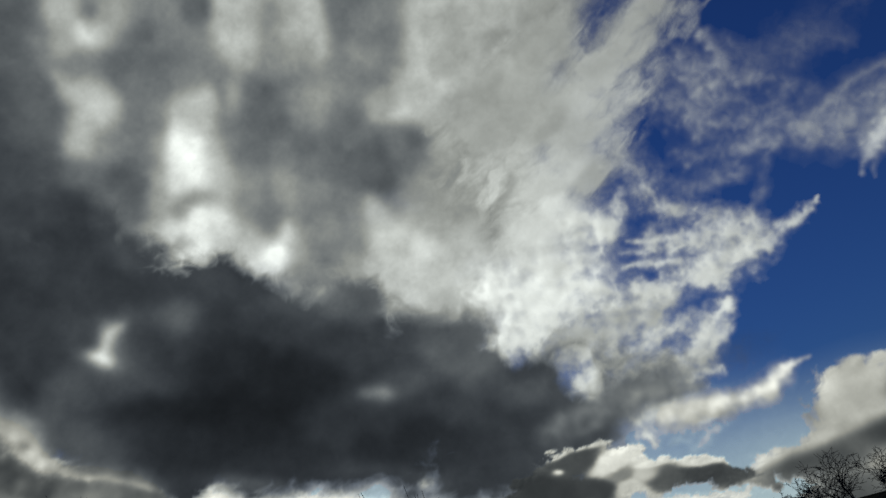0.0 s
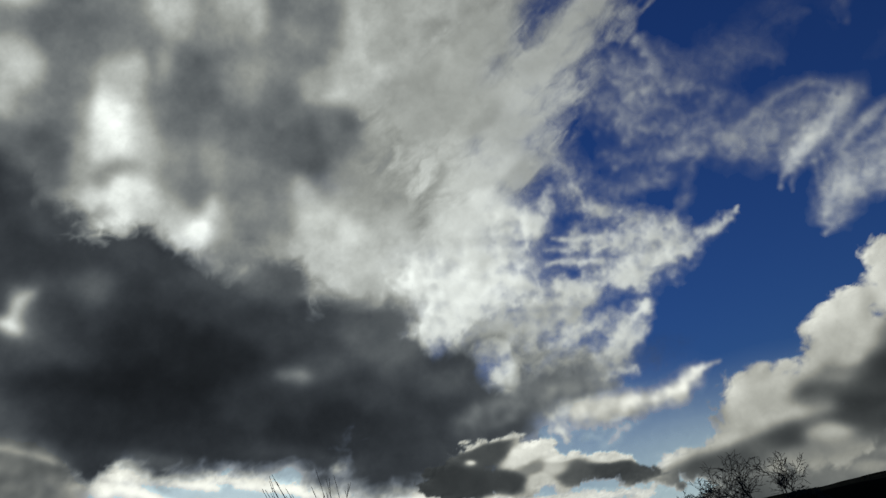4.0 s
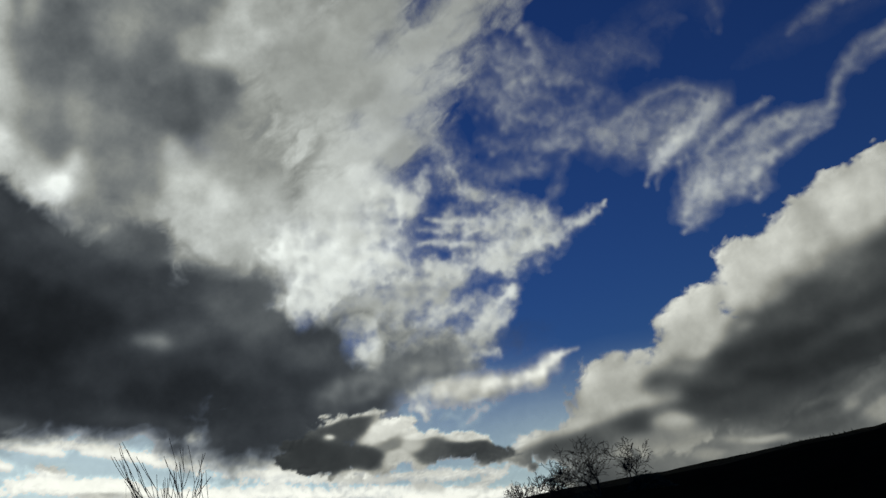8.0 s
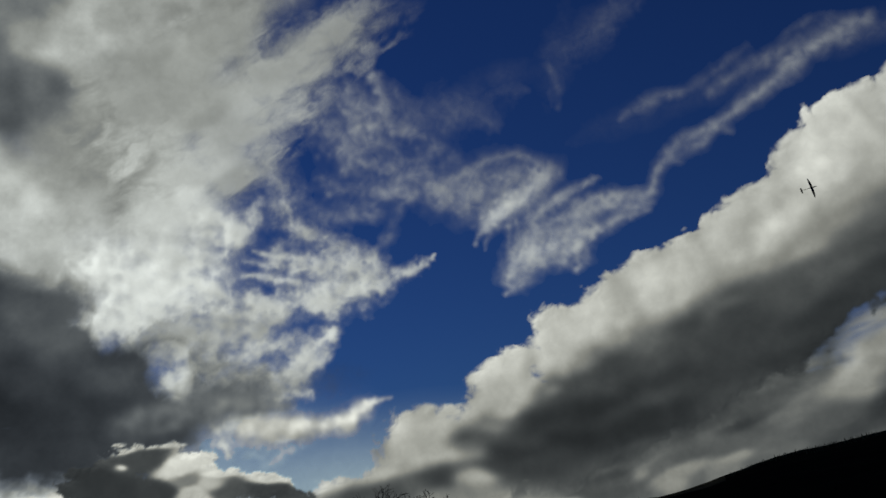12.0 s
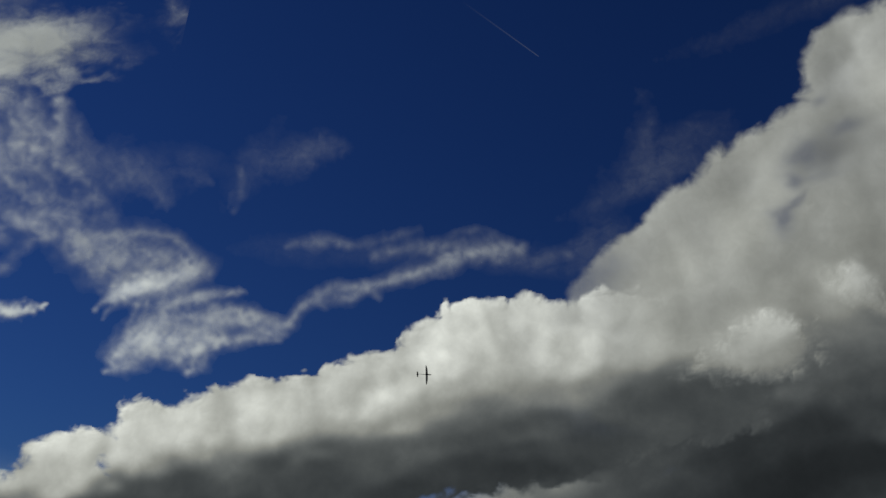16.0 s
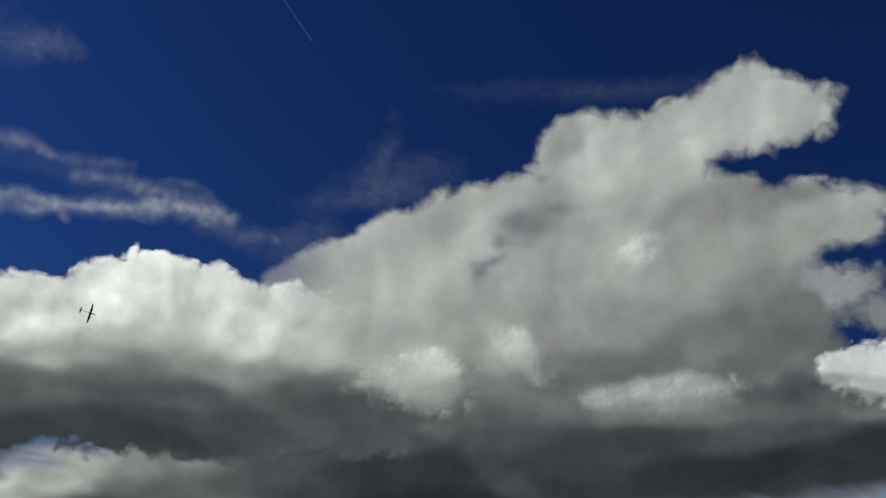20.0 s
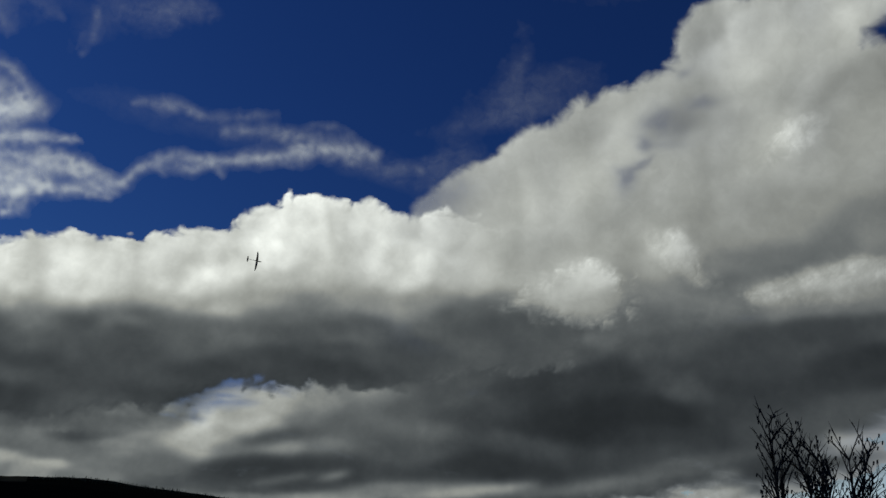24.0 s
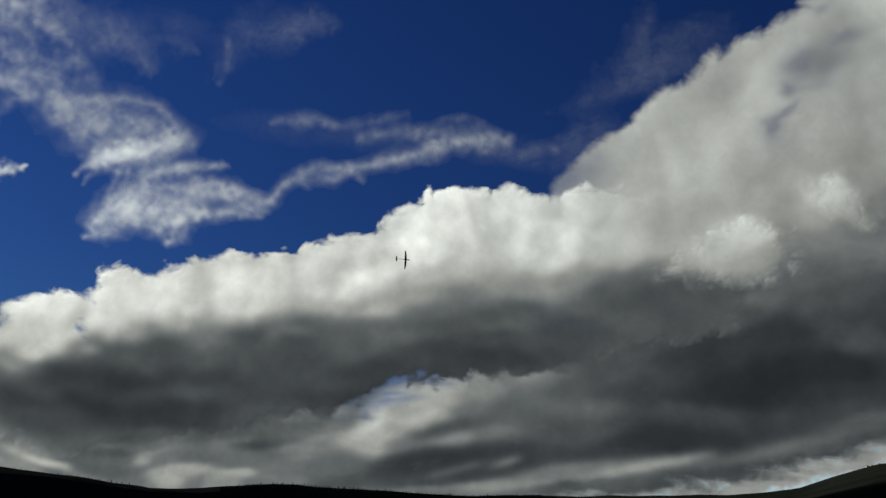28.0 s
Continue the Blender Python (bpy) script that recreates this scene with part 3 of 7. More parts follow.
bank_cloud.tones([(21.0, 3.8, 1.4, 0.5, -13, 3.07), (17.4, 3.7, 1.7, 0.3, -2, 2.78), (23.1, 2.6, 2.7, 0.3, -13, 1.50), (31.8, 6.9, 3.8, 2.0, -15, 3.82), (34.5, 4.8, 3.0, 1.3, -15, 3.70), (28.1, 5.8, 2.0, 0.8, -14, 3.47), (26.8, 7.9, 2.1, 1.4, -3, 0.59), (21.6, 6.5, 1.3, 1.0, -3, 0.71), (23.6, 5.6, 1.7, 0.6, -3, 1.66), (30.8, 9.7, 2.1, 1.4, -4, 0.59), (25.7, 6.2, 1.7, 0.5, -3, 1.17), (39.4, 10.0, 2.8, 1.7, -5, 3.47), (41.3, 11.6, 2.1, 0.7, -6, 2.80)])
bank_cloud.tones([(31.2, 11.5, 1.3, 1.23, -16, 0.45), (29.8, 10.1, 1, 0.75, -36, 0.45), (31.8, 9.9, 0.7, 0.88, -16, 0.65), (26.7, 10.6, 0.9, 1.18, -15, 0.5), (25.9, 9, 0.9, 0.97, -14, 0.48), (26.1, 7.2, 1.1, 0.62, -14, 0.6), (27.7, 8.9, 0.37, 1.3, -15, 0.95), (23.4, 7.8, 1.2, 0.55, -4, 0.5), (21.1, 7, 1, 0.76, -13, 0.52), (19.6, 7, 0.62, 0.62, -13, 0.5), (21.7, 5.2, 1.6, 0.31, -3, 0.6), (18.3, 4.8, 1.6, 0.37, 2, 0.5), (15.1, 4.4, 1.4, 0.31, 7, 0.48), (23.7, 3.4, 0.9, 0.27, -13, 0.85)])
bank_cloud.tones([(25.2, 1.5, 1.7, 0.39, -3, 1.2), (21.9, 1.9, 1.3, 0.43, -12, 1.15), (24.2, 5.5, 1.3, 0.44, -5, 2.3), (27, 5.2, 1.5, 0.73, 1, 2.8), (19.5, 3.8, 1.9, 0.37, -3, 2.2), (30.5, 5.7, 2.5, 1.5, 11, 3.4), (28.1, 3.2, 2.5, 0.59, 2, 2.9), (34.5, 7.8, 2.4, 1.74, 15, 3.2), (33.6, 4.9, 1.8, 1.15, 11, 3.7), (36, 4.6, 1.4, 0.87, 16, 3.4), (32.6, 8.1, 0.9, 1.14, -16, 2.6), (31.1, 7.8, 0.9, 0.6, 10, 2.6), (28.7, 7.6, 0.9, 0.88, -15, 2.1), (38.2, 9.4, 1.4, 1.63, -18, 2.8)])
bank_cloud.tones([(35.9, 9.8, 1, 1.32, -17, 1.9), (37.6, 12.4, 1.4, 1.51, -19, 0.7), (35.8, 11.9, 1.4, 1.2, -18, 0.58), (33.5, 12.2, 1.5, 1.21, -17, 0.48), (33.7, 10.1, 1.1, 0.87, -17, 1.1), (39.4, 12.8, 1.1, 1.24, -19, 0.5), (41.2, 14.5, 0.8, 1.47, -21, 0.4), (39.5, 10.4, 0.8, 0.84, -18, 1.8), (34.1, 1.7, 1.2, 0.4, 9, 1.4), (37.1, 3.3, 1.2, 0.28, 13, 1.8), (32.5, 1.5, 1.3, 0.28, 5, 2.2), (36.5, 2.1, 0.9, 0.34, 9, 1.5)])
bank_cloud.tones([(48.2, 18.8, 1.3, 0.96, 15, 0.2), (48.3, 17.3, 1.5, 0.89, 14, 0.38), (42, 16, 1.2, 0.86, 16, 0.38), (38.3, 14.3, 1.4, 0.83, 17, 0.46), (54.3, 19.7, 1.3, 1.26, 13, 0.41), (56, 17.2, 1.9, 1.17, 12, 0.48), (52.1, 19.5, 0.55, 1.25, 13, 0.68), (45, 16.5, 0.8, 0.94, 15, 0.63), (41.3, 14.1, 2.8, 0.52, 16, 0.73), (51.8, 16.4, 1.2, 0.89, 13, 0.88), (39.9, 15.1, 0.36, 0.98, 17, 0.68), (48.2, 14.1, 4.6, 0.43, 14, 1.35), (40.5, 11.9, 2.3, 0.41, 15, 1.35), (56.9, 15.3, 1.9, 0.44, 11, 1.3)])
bank_cloud.tones([(45.7, 11.1, 5.7, 0.84, 13, 2.45), (52.4, 11.6, 3, 0.59, 12, 2.7), (40.6, 9.9, 1.6, 1.06, 14, 2.8), (58.9, 14.4, 2.1, 0.81, 11, 2.2)])
bank_cloud.tones([(26.8, 9.6, 1.1, 1.24, 11, 0.31), (29.8, 10.6, 1.6, 1.2, 11, 0.41), (32.5, 12.1, 1.6, 1.22, 11, 0.46), (36.9, 13.3, 1.6, 1.32, 10, 0.39), (41.5, 14.7, 1.9, 1.48, 9, 0.36), (49.1, 18.7, 2.4, 1.64, 7, 0.18), (54.8, 18.5, 1.8, 1.92, 5, 0.41), (58.4, 19.8, 1.6, 1.34, 4, 0.46), (59.6, 18.8, 2.4, 1.4, 4, 0.48), (28.4, 9.6, 0.28, 1.25, 11, 1.01), (34.5, 12.1, 0.4, 1.3, 10, 1.01), (39.2, 13.6, 0.31, 1.33, 9, 0.81), (45.2, 15.6, 0.57, 1.56, 8, 0.86), (52.3, 18.3, 0.32, 1.57, 6, 0.66)])
bank_cloud.tones([(31.7, 9.2, 2.4, 0.44, 10, 1.2), (36.5, 10.7, 3, 0.41, 10, 1.3), (26.1, 7.2, 1.1, 0.55, 11, 1.2), (32.1, 7.6, 4.5, 0.87, 10, 2.5), (40.2, 9.6, 3.8, 0.76, 9, 2.6), (47.1, 11.6, 3.2, 0.71, 7, 2), (54.2, 13.4, 3.2, 0.92, 6, 1.9), (50.9, 10.3, 3.2, 0.49, 7, 3), (42.7, 7.8, 2.8, 0.48, 8, 2.9), (57.7, 15.2, 2.4, 0.6, 5, 1.6)])
bank_cloud.gaps([(47.3, 7.5, 2.2, 0.59, 29), (47.3, 8.1, 2, 0.48, 35)])
bank_cloud.tones([(36.8, 7.1, 2.8, 1.58, 15, 3.4), (36.6, 4.5, 2.5, 1.11, 16, 3.6), (33, 3.2, 2.5, 0.54, 12, 3.2), (26.5, 3.6, 2, 0.46, 2, 3)])
bank_cloud.tones([(43.9, 15.9, 1.7, 0.91, 22, 0.62), (48.2, 18.7, 1.5, 1.21, 21, 0.4), (48.2, 17.1, 1.3, 0.73, 21, 0.52), (51.4, 19.1, 0.26, 1.3, 20, 0.85), (53.9, 19.2, 0.9, 1.58, 19, 0.7), (55.5, 19, 1.6, 1.24, 18, 0.6), (56.5, 17.4, 1.6, 0.76, 18, 0.7), (58.5, 19.2, 1.3, 0.98, 17, 0.75), (59.8, 19.8, 1, 0.98, 17, 0.8), (47.3, 15.1, 3.4, 0.39, 20, 1.05), (44.2, 12.9, 1.1, 0.38, 21, 1.6), (51, 14.6, 1.8, 0.6, 19, 1.9), (55.2, 15.9, 1.3, 0.48, 18, 1.2), (57.6, 16.3, 1.3, 0.38, 17, 1.35)])
bank_cloud.tones([(48.2, 12.9, 2.8, 0.59, 19, 2.1), (53.2, 13.5, 2.9, 0.6, 18, 2.7), (52.1, 11.8, 2.5, 0.43, 18, 3.1), (59.8, 15.5, 2.6, 0.62, 16, 2.3), (46.6, 9.7, 1.3, 0.51, 19, 3.2), (61.7, 20.1, 1.4, 0.98, 16, 1), (45.7, 16.5, 0.24, 0.85, 22, 0.8)])
bank_cloud.tones([(28.9, 10.4, 1.4, 1.1, 8, 0.5), (28, 8.7, 1.2, 0.89, 7, 0.6), (23.6, 8.1, 0.8, 0.55, 8, 1), (25.9, 8.4, 1.1, 0.56, 7, 0.7), (29.1, 7.8, 0.9, 0.38, 7, 0.9), (31.2, 12, 1.8, 1.25, 8, 0.45), (32.8, 10.8, 1.5, 0.59, 7, 0.55), (34.1, 12.7, 0.9, 1.21, 7, 0.6), (35.3, 12.1, 0.57, 1.27, 7, 1.2), (37.5, 13.4, 1.9, 1.22, 6, 0.45), (38.4, 12.1, 1.3, 0.47, 6, 0.6), (41.6, 14.9, 1.6, 0.97, 5, 0.45), (44.5, 15.1, 1.6, 1.25, 5, 0.45), (47.2, 17.4, 1.3, 1.62, 4, 0.35)])
bank_cloud.tones([(42.6, 12.5, 1.9, 0.41, 5, 1), (46.1, 12.8, 1.6, 0.41, 4, 1), (32, 9.4, 1.8, 0.39, 7, 1.9), (35.9, 10.5, 1.9, 0.4, 6, 2), (40.3, 11, 1.9, 0.4, 5, 1.9), (33.8, 8.7, 2.9, 0.45, 6, 2.7), (40.5, 9.3, 3, 0.6, 5, 2.9), (45.6, 10.4, 2.6, 0.61, 4, 2.5), (50.9, 18.7, 1.6, 1.27, 3, 0.35), (48.7, 17.9, 1, 1.27, 4, 0.22), (53.8, 19.5, 1.3, 0.99, 2, 0.5), (56.1, 18.2, 1.6, 1.88, 1, 0.55), (59, 19.9, 1.6, 1.25, 0, 0.65), (59.7, 18.2, 1.2, 0.62, 0, 0.95)])
bank_cloud.tones([(61.6, 20.3, 1.2, 0.97, -1, 0.8), (52.5, 15.6, 3.2, 0.42, 3, 1.2), (57.9, 16.1, 1.9, 0.41, 1, 1.4), (52.5, 13.9, 3.1, 0.48, 3, 2), (52.6, 11.8, 3.1, 0.47, 3, 2.7), (52.2, 18.8, 0.25, 1.2, 2, 0.7)])
bank_cloud.tones([(37.9, 4.9, 2.8, 0.81, 14, 2.5), (37, 3.3, 2.8, 0.43, 11, 1.9), (33.6, 3.5, 2.2, 0.51, 6, 2.3), (39.5, 5.9, 1.5, 0.81, 14, 2.8)])
bank_cloud.tones([(29.9, 2.8, 3.2, 0.58, 1, 2.3), (33.5, 2.9, 2.8, 0.63, 5, 2.3), (36.4, 3, 1.8, 0.8, 9, 2.4), (36.9, 4.5, 1.8, 0.68, 14, 2.7)])
bank_cloud.lay()

corner_cloud = Streaks('corner_cloud', 'grey cumulus with bright rim low under the overcast', edge=0.3, rough=0.5, grain=1.2, opacity=1.0, depth=0.6, grey=0.3, side_light=0.4, stuff=WARM_VAPOUR, soft=0.1, lump=0.0)
corner_cloud.threads([(-26.77, 12.91, -23.97, 12.85, -21.84, 11.53, 0.86, 0.99, 0.79, 3.2, 2.1), (-25.67, 11.74, -23.27, 10.92, -21.34, 9.85, 1.32, 1.32, 0.86, 3.2, 2), (-29.81, 12.17, -27.76, 12.09, -26.35, 11.18, 1.32, 1.32, 0.99, 3.2, 2.5), (-25.47, 13.53, -23, 12.95, -21.51, 11.99, 0.17, 0.2, 0.2, 1.2, 1), (-29.99, 17.31, -28.59, 16.09, -27.16, 14.51, 0.53, 0.79, 0.46, 2.5, 0.65), (-30.45, 15.12, -28.5, 13.79, -27.23, 12.93, 1.13, 1.06, 0.66, 3.2, 2.9), (-28.65, 15.4, -27.27, 14.02, -25.02, 13.34, 0.33, 0.36, 0.2, 2, 0.4), (-30.05, 12.74, -28.87, 12.92, -27.59, 12.28, 0.33, 0.43, 0.26, 1.5, 0.7), (-31.43, 17.76, -33.12, 18.28, -35.31, 18.83, 1.32, 1.65, 1.65, 3, 1)])
corner_cloud.threads([(-31.67, 14.09, -33.59, 14.4, -35.96, 15.35, 1.99, 1.99, 1.99, 3, 2.2)])
corner_cloud.lay()

tongue_cloud = Streaks('tongue_cloud', 'ragged dark grey tongue at the overcast edge', edge=0.3, rough=0.6, grain=1.1, opacity=1.0, depth=0.6, grey=0.4, side_light=0.3, stuff=COOL_VAPOUR, soft=0.12, lump=0.0)
tongue_cloud.threads([(12.48, 9.58, 9.57, 9.92, 6.61, 9.76, 0.26, 0.5, 0.73, 2.6, 1.85), (7.21, 9.4, 5.06, 9.51, 3.54, 9.35, 0.73, 0.86, 0.73, 2.8, 2.3)])
tongue_cloud.lay()

small_cumulus = Cloud('small_cumulus', 'row of small grey cumulus with sunlit edges', edge=0.1, rough=0.4, grain=0.9, opacity=1.00, depth=1.6, grey=0.1, lie=0, draw=1.25, soft=0.045, side_light=0.45, lump=0.25, fray=0.06)
small_cumulus.puffs([(3.6, 7.4, 1.8, 0.73, -4), (1.3, 6.2, 2.2, 0.91, -9), (5.7, 6.7, 1, 0.86, -9), (6.7, 6.8, 1.1, 0.6, -9), (6.8, 5.2, 1.5, 0.73, -10), (8.5, 5.4, 1.3, 0.6, -10), (10.7, 4.9, 1.4, 0.47, -15), (11.6, 4.5, 1.7, 0.6, -20), (12.8, 4, 0.9, 0.4, -25), (13.8, 3.1, 0.8, 0.3, -30), (3.8, 5.2, 2.3, 0.59, -10), (5.2, 7.9, 0.7, 0.2, 1)])
small_cumulus.tones([(4.4, 8.1, 1.3, 0.13, -3, 0.35), (3, 8, 0.51, 0.13, 12, 0.5), (3.6, 7.3, 1.3, 0.46, -4, 2.9), (2.7, 7.1, 0.26, 0.13, -9, 0.35), (1.3, 6.1, 1.9, 0.71, -9, 3.2), (5.7, 6.6, 0.7, 0.6, -9, 0.45), (6.7, 7, 0.7, 0.33, -9, 0.4), (6.5, 5, 0.8, 0.4, -10, 0.5), (7.6, 5.4, 0.67, 0.33, -10, 0.65), (6.2, 5.8, 0.6, 0.3, -10, 1.6), (8.5, 5, 0.9, 0.37, -10, 2.4), (8.5, 6, 0.8, 0.13, -2, 0.3), (9.5, 5.9, 0.48, 0.13, -15, 0.35), (10.7, 5.3, 0.62, 0.17, -10, 0.4)])
small_cumulus.tones([(11.5, 4.4, 1.4, 0.37, -20, 2.9), (11.5, 5.3, 0.8, 0.13, -18, 0.45), (12.8, 4.7, 0.41, 0.13, -25, 0.5), (12.7, 3.9, 0.62, 0.27, -25, 2.6), (13.3, 3.3, 0.48, 0.2, -30, 1.2), (3.6, 4.5, 0.65, 0.19, -10, 0.5), (8, 3.9, 1.9, 0.23, -10, 0.85), (14, 3, 0.48, 0.17, -30, 0.6), (4.5, 5.5, 1, 0.46, -10, 3), (14.4, 2.8, 0.69, 0.2, -35, 2.4)])
small_cumulus.lay()

dark_cloud = Cloud('dark_cloud', 'heavy slate-dark cumulus with a flat base and bright torn gaps', edge=0.90, rough=1.70, grain=3.2, opacity=1.00, depth=3.62, grey=0.18, lie=0, draw=1.25, soft=0.28, side_light=0.32, stuff=COOL_VAPOUR, lump=0.15)
dark_cloud.puffs([(-33.4, 22.2, 9.3, 5.8, -5), (-24.2, 21.6, 10.2, 5.9, -8), (-14.9, 18.2, 11.2, 6.3, -20), (-8.7, 14.9, 9.4, 4.8, -22), (-2.7, 13.7, 4.6, 3.3, -35), (0.5, 10.4, 5.2, 3.2, -6), (7.0, 10.1, 5.8, 0.9, 5), (3.9, 11.9, 3.1, 1.5, 3), (-24.7, 16.6, 10.2, 2.3, -18), (-9.6, 11.2, 11.4, 1.7, -17), (-15.4, 12.2, 8.7, 1.5, -16), (-7.1, 9.5, 9.0, 1.3, -17)])
dark_cloud.gaps([(5.3, 12.2, 1.7, 1.5, -45), (1.5, 15.3, 1.2, 1.5, 22)])
dark_cloud.tones([(-27.6, 16.2, 2.0, 0.8, -9, 2.62), (-24.9, 15.1, 2.4, 0.8, -10, 2.95), (-26.2, 17.2, 2.1, 1.0, -9, 3.07), (-20.2, 13.9, 3.8, 0.8, -12, 3.74), (-14.4, 11.7, 4.0, 0.6, -13, 3.54), (-8.8, 9.7, 3.4, 0.5, -14, 3.47), (-2.0, 8.2, 2.1, 0.8, -15, 3.26), (-28.3, 18.9, 1.7, 0.9, -8, 3.54), (-25.4, 19.1, 1.5, 0.8, -9, 2.83), (-21.6, 20.2, 1.9, 1.0, -9, 3.13), (-18.5, 21.8, 0.7, 0.6, -10, 2.20), (-19.6, 20.2, 1.9, 0.8, -10, 3.26), (-20.5, 16.0, 3.2, 1.3, -11, 4.23), (-16.4, 15.9, 4.0, 2.0, -12, 4.13)])
dark_cloud.tones([(-11.8, 17.4, 2.8, 1.4, -13, 3.86), (-7.9, 18.3, 2.1, 1.1, -14, 3.26), (-5.0, 17.6, 2.1, 1.1, -15, 2.83), (-2.7, 16.3, 1.4, 0.9, -15, 2.33), (-1.1, 15.1, 1.4, 0.7, -16, 2.49), (0.9, 16.8, 0.9, 0.7, -16, 2.49), (-1.0, 18.0, 1.8, 0.7, -16, 2.26), (-4.5, 19.3, 1.1, 0.4, -15, 1.77), (-7.4, 20.2, 1.8, 0.7, -14, 2.49), (-10.3, 21.0, 2.1, 0.9, -13, 2.83), (-14.3, 23.5, 2.0, 1.0, -11, 3.13), (-17.6, 23.7, 2.0, 1.0, -10, 3.19), (-13.3, 20.9, 2.7, 1.0, -12, 3.33), (-23.8, 24.6, 3.1, 1.3, -7, 3.47)])
dark_cloud.tones([(-26.6, 27.1, 2.7, 1.0, -5, 3.36), (-20.8, 26.2, 1.0, 1.3, -8, 3.01), (0.4, 12.5, 1.8, 0.9, -16, 2.83), (2.9, 13.3, 1.4, 0.7, -17, 3.19), (3.8, 11.5, 1.7, 0.7, -17, 2.95), (-1.6, 12.0, 1.4, 0.7, -16, 2.89), (-6.0, 11.0, 3.5, 1.4, -15, 3.86), (-1.5, 9.8, 2.1, 1.0, -15, 3.54), (1.1, 10.2, 1.7, 0.7, -16, 3.13), (-7.2, 14.5, 0.6, 0.2, -14, 1.28), (-7.7, 14.2, 1.0, 0.3, -14, 3.01), (7.3, 10.1, 3.1, 0.5, 3, 2.20), (9.6, 10.1, 1.7, 0.4, 2, 2.05), (2.5, 9.8, 0.5, 0.2, -16, 2.16)])
dark_cloud.tones([(-23.3, 20.1, 0.6, 0.4, -25, 0.10), (-23.1, 19.9, 0.4, 0.2, -35, 0.10), (-23.5, 20.2, 0.7, 0.3, -21, 0.14), (-22.8, 20.8, 0.3, 0.5, -9, 0.76), (-22.1, 21.6, 0.4, 0.2, 28, 1.07), (-22.3, 20.3, 0.4, 0.7, -9, 1.95)])
dark_cloud.tones([(-8.4, 20.6, 2.1, 0.78, -22, 2.1), (-4.1, 19.3, 1.8, 0.78, -20, 2), (-0.2, 17.7, 1.6, 1, -36, 2.3), (-10.3, 18.9, 2.8, 1.26, -23, 3.05), (-1.9, 16.1, 1.8, 1.27, -16, 2.5), (-5.6, 16.6, 1.8, 1.06, -15, 3), (-18.2, 22.1, 0.9, 0.62, 11, 2.5), (-18.9, 21, 0.7, 0.48, -10, 2.7), (-13.6, 17.8, 3.8, 1.52, -22, 3.7), (-21.7, 17.9, 3.5, 1.07, -10, 3), (-20.4, 15.1, 4.9, 1.12, -16, 3.7), (-8.7, 13.3, 3.5, 1.25, -4, 3.4), (-25.2, 15.8, 2.5, 1.08, -26, 2.9), (-27.6, 20.4, 1.8, 1.93, -8, 3.4)])
dark_cloud.tones([(-6.9, 14.4, 1, 0.45, -6, 1.6), (-6.6, 14.5, 0.39, 0.17, -7, 0.55), (-5.4, 14.6, 1.1, 0.63, 5, 2.5), (2.8, 12.2, 1.7, 1.26, -47, 2.7), (-0.6, 11.7, 2.1, 1.39, -16, 3.3), (1.7, 8.3, 2.8, 1.23, -16, 3.2), (-7.4, 9.5, 4.2, 0.54, -18, 2.9), (-15.9, 11.3, 1.7, 0.3, -18, 2.35), (-23.7, 20.2, 0.63, 0.23, -25, 0.02), (-22.9, 19.7, 0.29, 0.16, -30, 0.05), (-23.1, 20.8, 0.22, 0.43, -9, 0.3), (-22.4, 21.5, 0.38, 0.23, 23, 0.45), (-21.9, 21.7, 0.19, 0.17, -9, 0.4), (-22.2, 20, 0.8, 0.87, -9, 2.3)])
dark_cloud.tones([(-24.1, 21, 0.7, 0.66, -8, 3.1), (-21.3, 21.4, 0.8, 0.67, -9, 2.9), (-25.6, 18.2, 1.2, 0.97, -9, 2.8), (-0.3, 14.9, 1.1, 0.7, 14, 2.4), (1.8, 15.8, 0.9, 0.64, -17, 2.2), (-17.1, 24, 2.3, 0.83, -18, 2.9), (-10.9, 22.9, 1.4, 0.49, -27, 2.2)])
dark_cloud.puffs([(1.6, 9.2, 3.5, 2.18, -8), (-1.7, 7.8, 2.8, 1.22, -9), (3.4, 7.3, 1.6, 0.99, -9)])
dark_cloud.tones([(1.7, 10.6, 2.6, 1.33, -8, 3.3), (-0.1, 7.9, 2.8, 0.97, -9, 3.3), (-4, 10, 2.4, 1.28, -7, 3.6), (2.9, 8.9, 1.3, 0.67, -9, 2.8)])
dark_cloud.lay()

sunlit_strip = Streaks('sunlit_strip', 'glowing cream strip of cloud under the dark base', edge=0.3, rough=0.5, grain=0.9, opacity=1.0, depth=0.6, grey=0.4, side_light=0.2, stuff=WARM_VAPOUR, soft=0.1, lump=0.0)
sunlit_strip.threads([(-22.24, 12.6, -19.9, 11.75, -17.07, 10.55, 0.26, 0.5, 0.26, 3, -0.1), (-17.09, 10.48, -15.14, 9.9, -12.55, 8.93, 0.26, 0.23, 0.13, 2.4, 0), (-11.52, 8.82, -9.8, 8.59, -7.24, 7.38, 0.13, 0.26, 0.1, 2.2, 0), (-21.05, 10.7, -18.46, 10.33, -15.38, 8.67, 0.43, 0.36, 0.17, 2.6, 0), (-21.84, 11.99, -21.5, 10.93, -20.79, 9.8, 0.2, 0.26, 0.2, 3, -0.1), (-3.07, 6.83, -1.1, 6.16, 0.73, 5.1, 0.13, 0.23, 0.13, 2, 0.3), (1.39, 4.91, 3.33, 4.3, 5.65, 3.85, 0.13, 0.2, 0.13, 1.6, 0.6), (7.31, 3.1, 8.14, 3, 8.85, 2.59, 0.2, 0.26, 0.17, 1.6, 0.8)])
sunlit_strip.lay()

